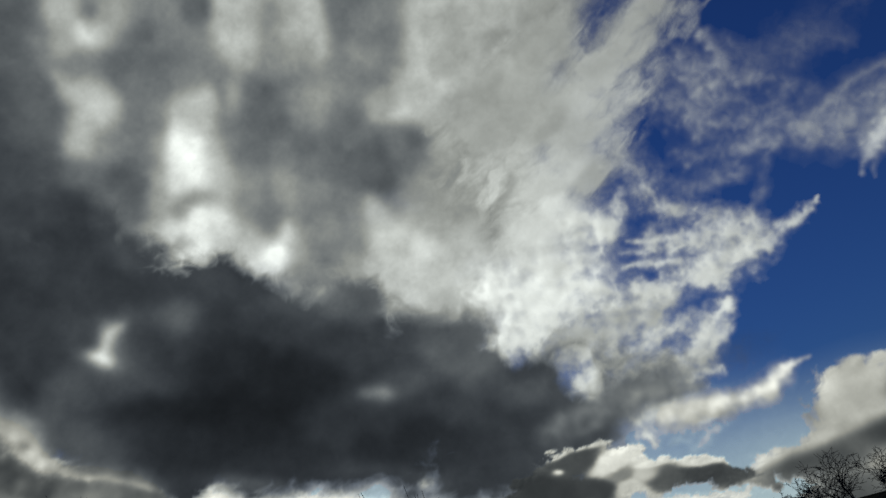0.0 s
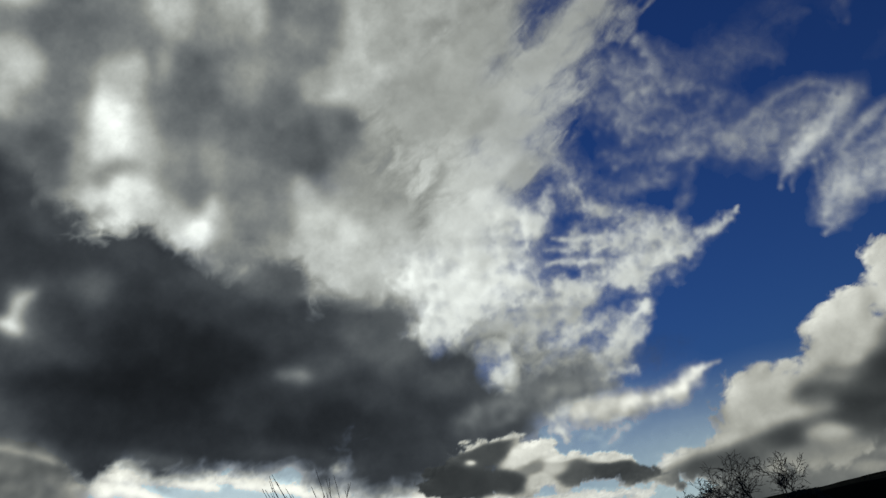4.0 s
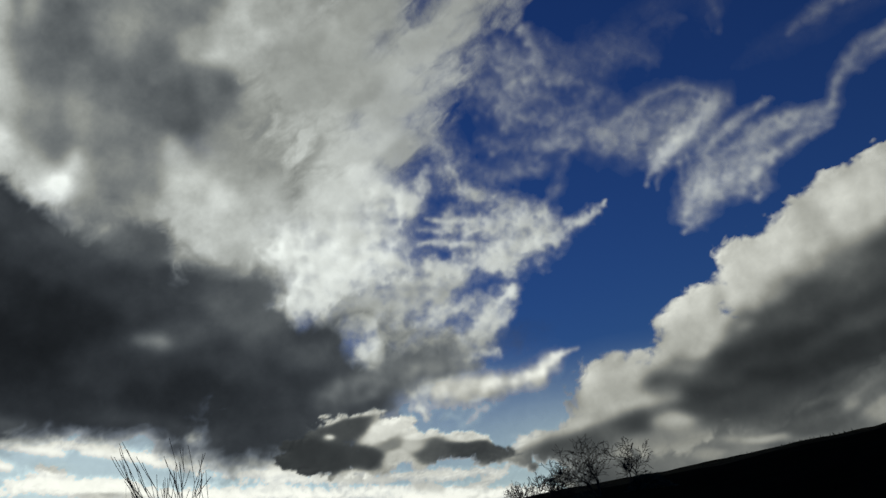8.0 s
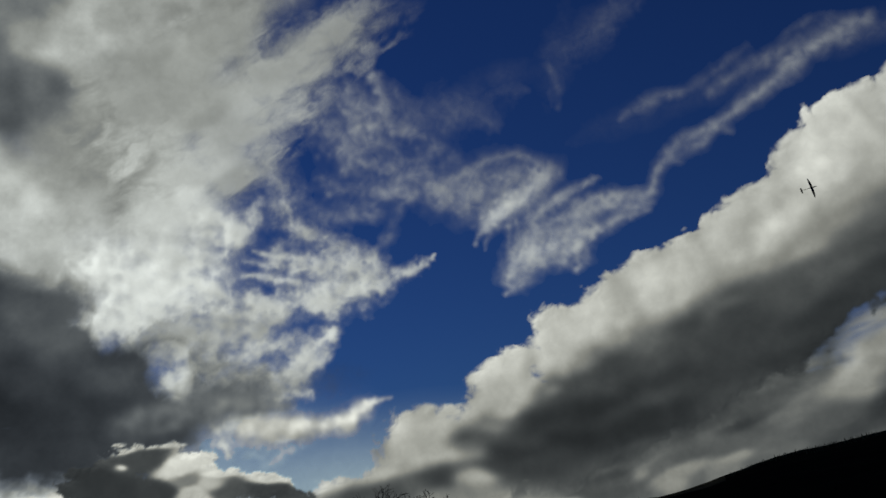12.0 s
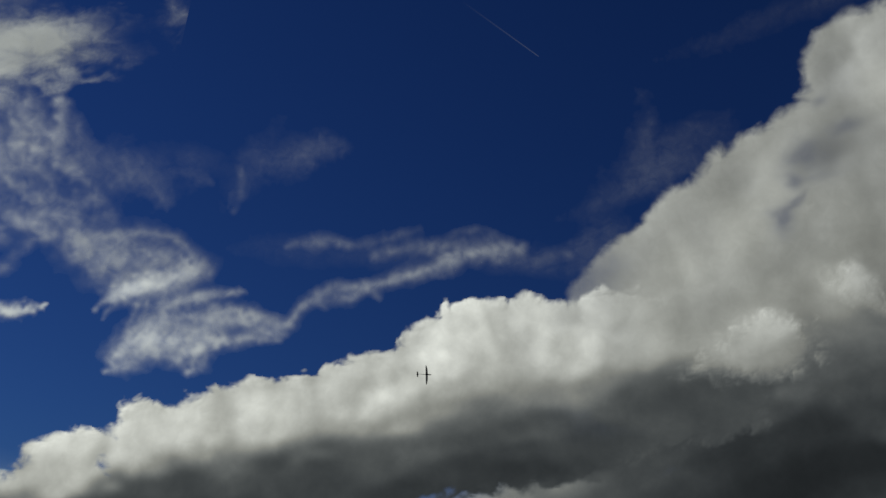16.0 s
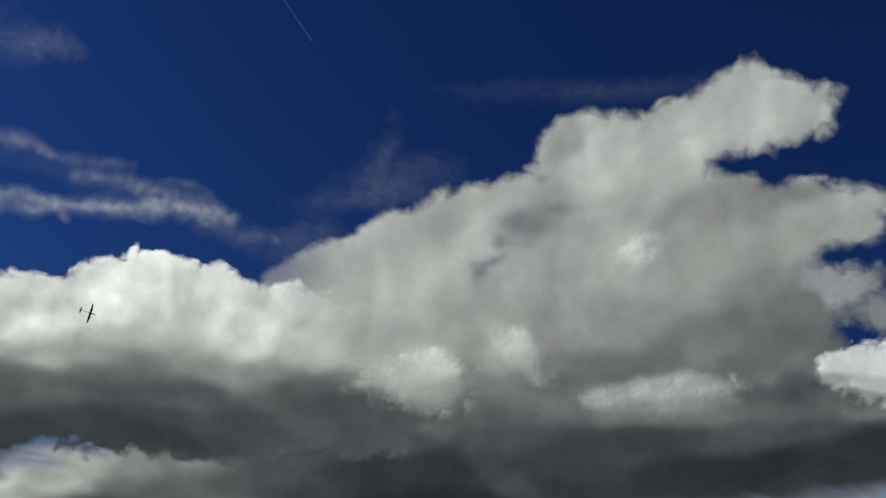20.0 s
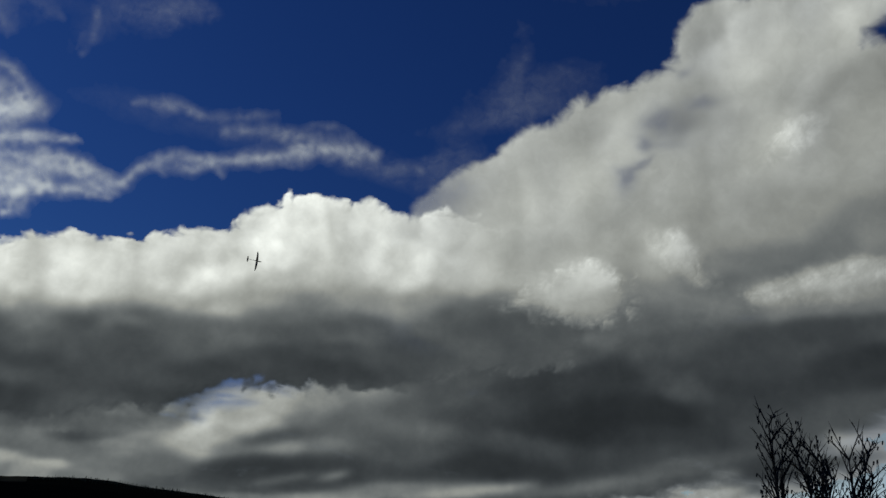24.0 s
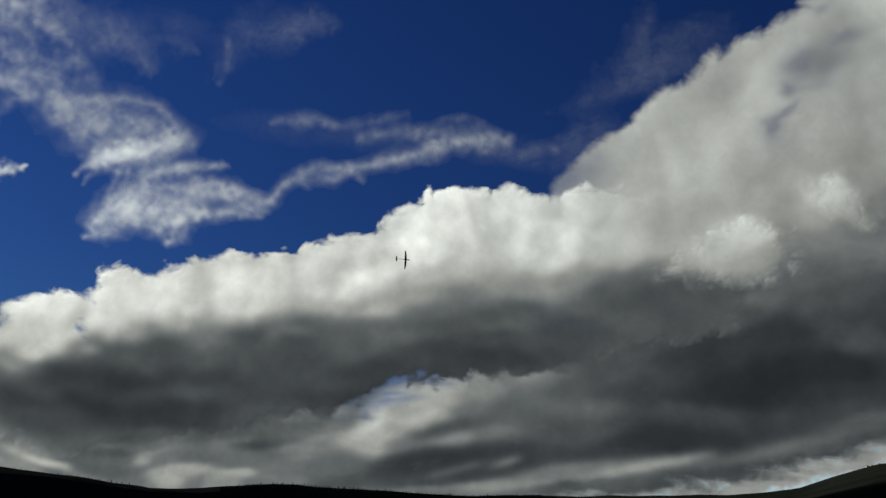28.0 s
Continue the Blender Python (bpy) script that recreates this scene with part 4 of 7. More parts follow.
finger_cloud = Streaks('finger_cloud', 'small drawn-out white cloud finger with a grey underside', edge=0.3, rough=0.5, grain=0.8, opacity=1.0, depth=0.6, grey=0.35, side_light=0.35, stuff=WARM_VAPOUR, soft=0.07, lump=0.0)
finger_cloud.threads([(12.27, 8.09, 14.48, 7.96, 16.29, 8.04, 0.5, 0.4, 0.43, 2, 0.68), (15.91, 7.93, 17.07, 8.47, 17.85, 8.97, 0.5, 0.46, 0.17, 2, 0.48), (17.58, 8.89, 18.33, 9.08, 19.06, 9.06, 0.17, 0.1, 0.05, 0.8, 0.6), (10.13, 8.49, 11.71, 7.99, 13.1, 7.96, 0.66, 0.66, 0.5, 2, 0.75)])
finger_cloud.lay()

cloud_scrap = Streaks('cloud_scrap', 'tiny thin scrap of white cloud', edge=0.3, rough=0.7, grain=0.6, opacity=1.0, depth=0.6, grey=0.5, side_light=0.1, stuff=COOL_VAPOUR, soft=0.1, lump=0.0)
cloud_scrap.threads([(10.77, 5.94, 11.61, 6.34, 12.62, 6.89, 0.2, 0.26, 0.13, 0.35, 0.4), (9.69, 6.8, 10.4, 6.82, 10.81, 6.52, 0.13, 0.17, 0.1, 0.25, 0.4)])
cloud_scrap.lay()

low_cloud = Cloud('low_cloud', 'broad dark grey stratocumulus layer with pale ragged edges', edge=0.85, rough=0.75, grain=2.4, opacity=1.00, depth=3.01, grey=0.13, lie=0, draw=2.40, soft=0.20, side_light=0.07, lump=0.12, fray=0.02, octaves=4)
low_cloud.puffs([(54.7, 8.3, 9.5, 2.4, 14), (65.0, 9.9, 10.0, 2.5, 12), (74.0, 11.1, 7.3, 3.2, 15), (49.9, 7.0, 3.2, 1.5, 22), (47.3, 5.4, 2.8, 0.9, 17), (55.0, 5.4, 11.4, 1.9, 11), (66.8, 7.4, 8.2, 2.3, 15), (86.6, 18.8, 10.7, 2.4, 12), (82.4, 19.4, 3.7, 1.1, 15), (86.5, 20.5, 2.3, 1.0, 8), (71.3, 14.3, 13.2, 2.4, 13), (73.6, 16.9, 4.2, 1.0, 12), (92.2, 20.7, 3.7, 1.9, 11), (95.7, 20.2, 3.5, 1.6, 10)])
low_cloud.puffs([(86.9, 16.4, 9.7, 1.8, 17), (93.3, 18.2, 6.1, 1.6, 17), (59.3, 11.5, 6.7, 2.0, 16), (90.2, 16.4, 7.8, 1.4, 16), (83.7, 14.6, 9.9, 1.3, 10), (96.6, 18.8, 3.5, 1.7, 16), (82.1, 12.4, 4.5, 2.0, 6), (84.9, 13.8, 3.4, 1.9, 5), (80.7, 9.9, 3.9, 1.9, 7), (84.9, 9.9, 2.6, 0.9, 17), (66.2, 15.4, 5.3, 2.1, 13)])
low_cloud.gaps([(47.3, 8.0, 1.8, 0.2, 21), (46.0, 6.6, 0.7, 0.6, 7)])
low_cloud.tones([(49.1, 7.7, 1.2, 0.6, 7, 0.90), (50.8, 8.0, 1.1, 0.5, 7, 0.97), (48.5, 6.9, 0.9, 0.3, 7, 1.11), (50.0, 6.4, 1.4, 0.3, 17, 1.27), (47.5, 5.9, 0.5, 0.4, 7, 1.27), (45.6, 5.0, 0.9, 0.4, 27, 0.90), (46.6, 4.9, 1.0, 0.4, 7, 1.18), (48.0, 4.8, 1.0, 0.3, 7, 1.90), (52.8, 7.7, 1.4, 0.7, 6, 1.99), (53.2, 6.2, 1.4, 0.3, 6, 2.18), (55.9, 10.7, 0.8, 0.3, 6, 1.43), (56.7, 10.1, 1.4, 0.5, 6, 1.79), (54.6, 9.7, 1.1, 0.4, 16, 1.90), (53.7, 9.4, 0.3, 0.4, 6, 1.43)])
low_cloud.tones([(55.7, 8.7, 2.1, 0.7, 6, 2.22), (58.1, 9.7, 1.7, 1.0, 5, 2.47), (54.8, 7.3, 2.8, 0.5, 6, 2.40), (58.3, 7.6, 2.1, 0.7, 6, 2.67), (51.6, 4.2, 3.5, 0.6, 7, 3.33), (56.7, 5.4, 2.8, 0.6, 6, 3.10), (61.5, 12.0, 2.0, 0.9, 4, 2.59), (68.6, 14.5, 1.3, 0.7, 2, 2.40), (73.7, 14.3, 1.5, 0.8, 1, 2.59), (75.8, 13.7, 1.2, 0.8, 1, 2.52), (68.3, 12.8, 3.2, 0.8, 3, 3.10), (63.3, 10.1, 3.4, 1.0, 5, 3.10), (68.3, 9.8, 3.2, 1.0, 4, 3.58), (73.1, 11.7, 2.4, 0.8, 2, 3.40)])
low_cloud.tones([(75.5, 11.5, 1.2, 0.8, 2, 3.58), (65.1, 8.7, 1.0, 0.3, 5, 2.86), (67.4, 8.6, 1.0, 0.3, 4, 2.86), (63.5, 7.1, 3.3, 0.7, 5, 3.47), (71.5, 8.7, 2.5, 0.4, 16, 3.04), (74.6, 9.5, 1.5, 0.4, 19, 2.80), (75.7, 9.0, 1.2, 0.2, 19, 2.33), (44.7, 3.7, 1.7, 0.5, 7, 2.09), (80.6, 19.4, 1.0, 0.4, 10, 0.88), (83.3, 20.4, 1.2, 0.4, 9, 1.01), (84.7, 21.1, 0.4, 0.3, 8, 0.88), (86.3, 21.0, 0.8, 0.5, 8, 0.47), (84.8, 19.9, 1.6, 0.4, 8, 0.88), (87.9, 20.5, 0.8, 0.4, 7, 1.28)])
low_cloud.tones([(82.4, 18.9, 2.0, 0.4, 9, 1.53), (86.6, 19.3, 1.9, 0.4, 8, 1.56), (78.5, 18.4, 1.4, 0.5, 11, 1.88), (77.4, 18.6, 1.0, 0.4, 11, 1.77), (89.8, 21.4, 1.3, 0.8, 6, 2.03), (90.1, 22.1, 0.3, 0.5, 6, 1.20), (91.4, 23.2, 0.8, 0.2, 5, 1.37), (91.8, 21.6, 0.9, 0.7, 6, 2.29), (93.8, 20.8, 1.2, 0.5, 5, 1.88), (91.6, 20.3, 1.5, 0.5, 6, 1.95), (89.4, 18.7, 1.9, 0.6, 8, 2.29), (93.2, 19.5, 1.5, 0.4, 6, 2.47), (95.4, 20.6, 1.2, 0.3, 5, 1.47), (83.4, 17.2, 3.3, 0.8, 10, 2.64)])
low_cloud.tones([(78.2, 15.9, 2.7, 0.8, 11, 2.78), (88.5, 16.6, 2.5, 0.6, 8, 3.26), (92.3, 17.8, 2.4, 0.6, 7, 3.40), (95.7, 19.1, 1.2, 0.4, 6, 3.36), (85.3, 15.5, 3.2, 0.6, 9, 3.26), (78.5, 14.3, 3.4, 0.7, 11, 3.13), (74.3, 17.3, 1.4, 0.6, 12, 1.99), (75.2, 18.2, 0.7, 0.3, 12, 1.77), (72.5, 16.9, 1.4, 0.5, 12, 2.03), (69.8, 15.6, 0.9, 0.4, 13, 1.95), (68.3, 14.2, 1.0, 0.5, 14, 2.38), (65.6, 14.6, 1.7, 0.9, 14, 2.89), (63.5, 15.5, 2.1, 0.7, 15, 2.78), (66.9, 15.3, 0.9, 0.7, 14, 3.01)])
low_cloud.tones([(63.5, 13.0, 2.1, 0.7, 15, 2.78), (72.1, 14.0, 3.5, 0.7, 13, 3.13), (66.4, 12.0, 3.4, 0.7, 14, 3.19), (60.9, 12.0, 2.7, 0.8, 15, 2.83), (60.3, 13.9, 2.0, 0.8, 16, 2.83), (58.8, 9.7, 2.0, 0.5, 15, 2.64), (82.1, 12.1, 3.6, 1.3, 6, 2.78), (84.7, 13.4, 2.3, 1.3, 5, 2.64), (84.5, 11.5, 0.7, 0.4, 6, 1.11), (80.7, 9.9, 3.0, 1.3, 7, 3.01), (84.7, 9.9, 1.7, 0.6, 17, 2.62), (66.2, 15.4, 2.8, 1.0, 13, 2.33)])
low_cloud.tones([(50.1, 8.5, 1.1, 0.6, 28, 0.85), (47.2, 6.1, 0.9, 0.48, 19, 0.72), (51.4, 9, 0.8, 0.41, 23, 1), (43.2, 5.2, 1, 0.23, 19, 1.6), (41.5, 4, 2, 0.19, 15, 1.7), (55.1, 4.7, 0.9, 0.15, 24, 1.3), (52.4, 4, 1.6, 0.15, 19, 1.8), (51.4, 6.2, 2.1, 0.56, 19, 2.8), (44.3, 8, 1.6, 0.5, 19, 3), (39, 7, 3.1, 0.87, 15, 3.2), (54.2, 7.7, 1.7, 0.81, 18, 2.3), (43.6, 6.8, 0.8, 0.23, 14, 2.2)])
low_cloud.tones([(35, 1.1, 1.9, 0.26, 7, 1.3), (28.7, 1.4, 1.8, 0.24, -8, 1.2), (25.9, 3.2, 0.9, 0.3, -12, 1.3), (38.9, 1.6, 2, 0.26, 7, 1.5), (46.7, 4.6, 1.4, 0.55, 17, 0.85), (49.2, 6.6, 1.8, 0.62, 7, 0.8), (48.3, 7.9, 1.1, 0.49, 27, 1), (56, 10.3, 0.8, 0.63, 6, 1.3), (53.2, 8.8, 1.8, 0.7, 6, 1.5), (52.1, 5.9, 2.1, 0.34, 16, 1.4), (55.2, 3.2, 2.1, 0.2, 11, 1.3), (63.5, 5.3, 1.7, 0.16, 16, 1.2), (58.5, 4.6, 2, 0.2, 11, 1.8), (71.5, 7.1, 2.2, 0.16, 17, 2)])
low_cloud.tones([(43.3, 3.8, 1.4, 0.34, 7, 1.6), (41.4, 2.6, 2, 0.27, 7, 2), (60.1, 6.8, 2.7, 0.47, 14, 2.6), (66.7, 8.4, 2.6, 0.66, 13, 2.9), (58.3, 8, 2.1, 0.62, 6, 2.2), (36.2, 3.6, 3.3, 0.79, 8, 3), (29.7, 3.9, 3, 0.77, 9, 2.9), (42.8, 7.2, 2.1, 0.55, 8, 2.8), (43, 5.8, 1.4, 0.41, 8, 2.2)])
low_cloud.gaps([(47.3, 7.5, 2.2, 0.59, 29), (47.3, 8.1, 2, 0.48, 35)])
low_cloud.tones([(35.2, 2.2, 1.9, 0.34, 12, 2.3), (38.2, 3.7, 1.2, 0.54, 16, 2.5)])
low_cloud.tones([(84.7, 20.8, 2.2, 0.3, 16, 1), (82.4, 19.4, 2, 0.57, 17, 1.15), (85.9, 19.8, 1.6, 0.47, 8, 1.2), (89.2, 20.3, 1.9, 0.59, 7, 1.85), (81.7, 16.6, 4, 0.6, 10, 2.65), (74.6, 15.9, 2.8, 0.89, 12, 2.35), (78.5, 14.6, 5.1, 0.6, 11, 2.85), (88.4, 17.9, 3.2, 0.58, 13, 2.35), (93.2, 20.7, 1.8, 0.7, 11, 2.05), (93.3, 18.1, 1.8, 0.56, 17, 3.05), (95.4, 19, 1.1, 0.55, 16, 3.15), (91.8, 16.4, 2.5, 0.34, 18, 3.05), (62.6, 13.4, 1.4, 0.61, 15, 2.15), (69.5, 15.5, 1, 0.45, 13, 1.85)])
low_cloud.tones([(67, 14.9, 1.3, 0.62, 14, 2.55), (50.8, 9.1, 1.2, 0.32, 17, 1.15), (52.6, 8.6, 1.7, 0.54, 17, 1.5), (48.7, 6.9, 0.8, 0.34, 17, 1.25), (55.9, 10.9, 0.49, 0.43, 16, 1.5), (56.1, 9.5, 1.8, 0.55, 16, 2), (59.3, 11.5, 1.3, 0.6, 16, 2.75), (61.4, 10.3, 3, 0.56, 15, 2.65)])
low_cloud.tones([(83.2, 14.3, 3.2, 0.62, 16, 3.1), (87, 15.1, 3.1, 0.54, 22, 3.4), (87.1, 13.3, 2.2, 0.34, 25, 2.7), (89.7, 14.6, 1.2, 0.33, 25, 2.8), (80.8, 11.9, 2.6, 0.72, 14, 2.9), (79.3, 10, 2, 0.36, 15, 2.5), (89.7, 16, 1.5, 0.43, 19, 3.4), (85, 12.1, 0.9, 0.25, 28, 2.8)])
low_cloud.tones([(75.3, 10.5, 3.2, 0.92, 13, 3.1), (80, 12.4, 3.1, 0.71, 15, 3.1), (77, 9.1, 1.9, 0.19, 16, 2.3), (78.3, 8.7, 0.64, 0.19, 23, 1.9), (75.5, 7.5, 1.9, 0.22, 13, 2.3), (77.4, 7.3, 1.6, 0.22, 23, 1), (82.5, 10.7, 1.2, 0.43, 17, 2.6)])
low_cloud.tones([(37.9, 4.9, 2.8, 0.81, 14, 2.5), (37, 3.3, 2.8, 0.43, 11, 1.9), (33.6, 3.5, 2.2, 0.51, 6, 2.3), (39.5, 5.9, 1.5, 0.81, 14, 2.8)])
low_cloud.lay()

tower_cloud = Cloud('tower_cloud', 'towering cream cumulus with rounded heads and grey hollows', edge=0.4, rough=0.55, grain=2.2, opacity=1.00, depth=1.28, grey=0.05, lie=0, draw=1.25, soft=0.24, side_light=0.15, lump=0.2, fray=0.03, octaves=4)
tower_cloud.puffs([(58.3, 22.0, 1.7, 1.8, 18), (60.6, 22.3, 2.8, 2.6, 17), (63.0, 23.4, 3.2, 3.1, 16), (66.1, 25.1, 3.9, 3.3, 15), (69.1, 27.7, 3.0, 3.0, 13), (72.9, 28.9, 3.2, 3.4, 12), (76.6, 33.0, 2.9, 3.8, 9), (79.3, 34.2, 3.1, 2.8, 8), (82.4, 35.3, 2.5, 2.7, 6), (85.8, 37.5, 1.9, 2.5, 3), (88.1, 38.0, 1.9, 2.3, 1), (90.5, 37.9, 1.6, 1.6, 0), (92.1, 38.1, 1.0, 1.1, -1), (77.9, 28.2, 5.2, 3.9, 9)])
tower_cloud.puffs([(83.6, 30.0, 5.7, 3.8, 6), (89.2, 30.7, 3.5, 2.8, 3), (91.6, 32.2, 2.2, 1.9, 2), (94.2, 31.9, 1.8, 1.7, 0), (95.4, 31.6, 1.0, 1.4, -0), (73.1, 23.1, 7.1, 4.2, 12), (80.5, 24.4, 8.6, 4.2, 9), (87.8, 24.9, 4.5, 3.2, 6), (91.3, 25.5, 1.7, 2.2, 4), (68.1, 20.9, 7.1, 3.5, 14), (79.2, 21.0, 13.1, 2.8, 10), (89.0, 23.0, 3.5, 2.7, 6), (63.2, 16.5, 5.6, 2.1, 15), (72.3, 18.1, 6.0, 2.1, 13)])
tower_cloud.puffs([(61.0, 18.8, 4.5, 3.0, 16), (57.7, 18.2, 3.1, 2.1, 17)])
tower_cloud.gaps([(90.3, 35.4, 1.0, 0.35, 6)])
tower_cloud.thins([(94.4, 35.0, 2.4, 0.5, 4, 0.60), (95.8, 29.6, 1.5, 0.6, 1, 0.80), (56.7, 22.6, 2.4, 2.5, 19, 0.60)])
tower_cloud.tones([(61, 18.6, 2, 1.25, 10, 0.76), (68.8, 18.8, 1.3, 0.83, 8, 0.56), (67.5, 17.8, 2, 0.59, 8, 0.69), (69.9, 17.4, 1.2, 0.55, 8, 0.84), (66.4, 15.5, 1.6, 0.88, 9, 2.6), (67.4, 14.4, 1, 0.57, 8, 2.9), (71.3, 16.2, 2.1, 0.88, 7, 2.2), (74.1, 21.7, 0.58, 0.83, -25, 0.56), (75, 20.7, 0.61, 0.45, -15, 0.99), (81.6, 19.5, 1.8, 0.42, 16, 0.82), (85.6, 20.7, 1.4, 0.41, 17, 0.69), (80.9, 20.8, 1.5, 0.43, 14, 1.95), (84, 22.6, 1.1, 1.19, 2, 1.85), (79.2, 21.7, 1.8, 0.88, 4, 1.75)])
tower_cloud.tones([(77.5, 19.9, 1.2, 0.44, 5, 2.1), (77.5, 34.4, 2.5, 1.91, 1, 0.64), (86.9, 38.4, 1.7, 1.22, -6, 0.52), (85.3, 36.7, 1.7, 1.5, -4, 0.59), (75.4, 35.4, 1.2, 0.96, 2, 0.64), (81.5, 33.7, 1.8, 1.89, -1, 0.86), (79.6, 30.8, 2.5, 1.23, 1, 0.94), (73, 29.6, 1.3, 0.91, 5, 1.25), (73.7, 30.6, 0.69, 0.49, 4, 1), (66.3, 25.8, 2.3, 1.63, 8, 0.74), (62.8, 23.1, 2, 1.28, 10, 0.8), (69, 23.6, 1.6, 1.27, 7, 0.89), (72.6, 25.4, 1.6, 0.91, 5, 0.76), (72.1, 23.4, 1.4, 0.7, 6, 1.09)])
tower_cloud.tones([(81.1, 29, 0.46, 0.81, -30, 0.64), (83.7, 28.9, 0.57, 1.54, 0, 0.99), (77.9, 26.8, 2.5, 1.24, 3, 1), (85.1, 26.8, 1.7, 1.2, 0, 1.05), (81.6, 24.8, 1.8, 1.22, 2, 1.15), (87.9, 28.2, 1.1, 1.18, -2, 1.25), (89.4, 31, 0.8, 0.91, -4, 1.04), (89.2, 26.8, 1.1, 1.17, -2, 1.55), (88.9, 34, 1.4, 0.23, 3, 0.59), (87.8, 33.4, 0.8, 0.42, -4, 1), (86, 32.5, 1.1, 0.53, -3, 1.05), (66.3, 20.8, 2.1, 0.91, 8, 1), (76.2, 23.3, 2, 1.03, 4, 1.2), (61.7, 20.8, 2.1, 1.41, 10, 0.8)])
tower_cloud.tones([(90.6, 28.7, 1.2, 1.93, -4, 1.2), (89.6, 23.6, 1.2, 1.28, -1, 1.9), (74, 27.3, 1.7, 1.05, 5, 0.85), (59.3, 21.1, 1.4, 1.06, 11, 0.8)])
tower_cloud.tones([(63.1, 14.2, 3, 1.18, 4, 2.6), (66.5, 15.7, 1.6, 0.58, 2, 2.7), (68.9, 18.9, 1.6, 1.28, 1, 0.62), (67.8, 17.5, 1.5, 0.54, 2, 0.92), (73.8, 21.5, 1.1, 0.97, -23, 0.62), (66.3, 23.3, 2.9, 2.38, 0, 0.7), (71.5, 24.9, 1.9, 1.97, -2, 0.87), (71.2, 17.3, 0.9, 0.67, 1, 1.6), (74.7, 18.3, 1.2, 1.3, -1, 1.5), (72.2, 29.4, 0.7, 0.7, -4, 1), (64.6, 19.9, 2, 1.03, 2, 1.02)])
tower_cloud.thins([(87.1, 34.7, 0.8, 0.98, 28, 0.5)])
tower_cloud.tones([(77, 35.2, 2.4, 1.56, 9, 0.62), (80.1, 34.1, 2, 1.38, 7, 0.65), (82.7, 36.1, 1.3, 1.36, 5, 0.65), (86.5, 38.3, 1.9, 1.33, 2, 0.58), (90.5, 38.4, 1.5, 1.3, 0, 0.62), (92.1, 36.8, 1.1, 0.98, 0, 0.8), (84.9, 34.6, 1.6, 1.7, 4, 0.78), (81.3, 31.8, 2, 1.39, 7, 0.85), (78.8, 30.1, 2.1, 1.4, 9, 0.85), (85.3, 31.8, 1.6, 1.37, 5, 1.15), (88, 31.3, 1.9, 1.01, 4, 1.1), (89.7, 32.9, 1.3, 0.43, 2, 1.05), (90.4, 34, 1.2, 0.17, 10, 0.5), (92.3, 33.4, 1.2, 0.36, 1, 1.2)])
tower_cloud.tones([(91.9, 34.1, 0.9, 0.13, -10, 0.45), (93.7, 33.8, 0.7, 0.16, -21, 0.55), (94.5, 32.9, 1.2, 0.58, 0, 0.75), (95.2, 31.2, 1.5, 0.78, 0, 0.85), (91, 31.1, 1.9, 0.6, 2, 1), (92.5, 29.9, 1.8, 0.59, 2, 0.95), (71.4, 30, 1.8, 1.28, 12, 0.85), (68.9, 28.4, 1.4, 1.35, 14, 0.8), (74, 28, 2.1, 0.99, 11, 0.85), (75.6, 29.7, 1.4, 0.99, 10, 0.9), (80.6, 28.6, 2, 0.98, 8, 0.8), (81.5, 28.5, 0.68, 0.42, 8, 0.6), (70.4, 25.8, 1.8, 1, 13, 0.85), (74.4, 25.9, 2.1, 0.99, 11, 0.95)])
tower_cloud.tones([(78.1, 27.2, 2.1, 0.98, 9, 0.85), (82, 27, 1.7, 1.25, 8, 0.9), (85.7, 28.1, 2, 1.23, 6, 1.15), (88.7, 27, 1.6, 0.94, 5, 1.3), (91.2, 26.5, 1.6, 1.19, 4, 1.7), (90.6, 24.8, 1.9, 0.93, 5, 2), (84.3, 24.2, 2, 0.96, 8, 1.6), (83.4, 22.3, 1.7, 0.75, 8, 1.85), (80.6, 23.7, 1.7, 0.97, 9, 1.2), (76.9, 23.1, 2.1, 1.26, 11, 1.25), (73.4, 21.6, 0.7, 0.71, -18, 0.75), (74.2, 22.6, 0.35, 0.64, -19, 0.8), (72.8, 20.5, 1, 0.77, 12, 1.1), (75.6, 20.3, 1.7, 0.63, 11, 1.6)])
tower_cloud.tones([(79.3, 20.2, 1.4, 0.38, 10, 1.95), (87.3, 22.5, 1.3, 0.74, 7, 1.85), (84.7, 20.8, 2.2, 0.3, 16, 1), (87.1, 21.4, 0.65, 0.27, 7, 0.8), (82.4, 19.4, 2, 0.57, 17, 1.15), (85.9, 19.8, 1.6, 0.47, 8, 1.2), (90.8, 22.8, 0.7, 0.56, 6, 1.9), (91.5, 23.3, 0.57, 0.16, 31, 1.5), (89.2, 20.3, 1.9, 0.59, 7, 1.85), (61.7, 20.1, 1.4, 0.98, 16, 1), (63.1, 21.9, 1.8, 1.34, 16, 0.9), (67.7, 19.4, 1.2, 0.84, 14, 0.75), (66.6, 18, 1, 0.45, 14, 0.95), (68.3, 17.4, 1.3, 0.56, 14, 0.95)])
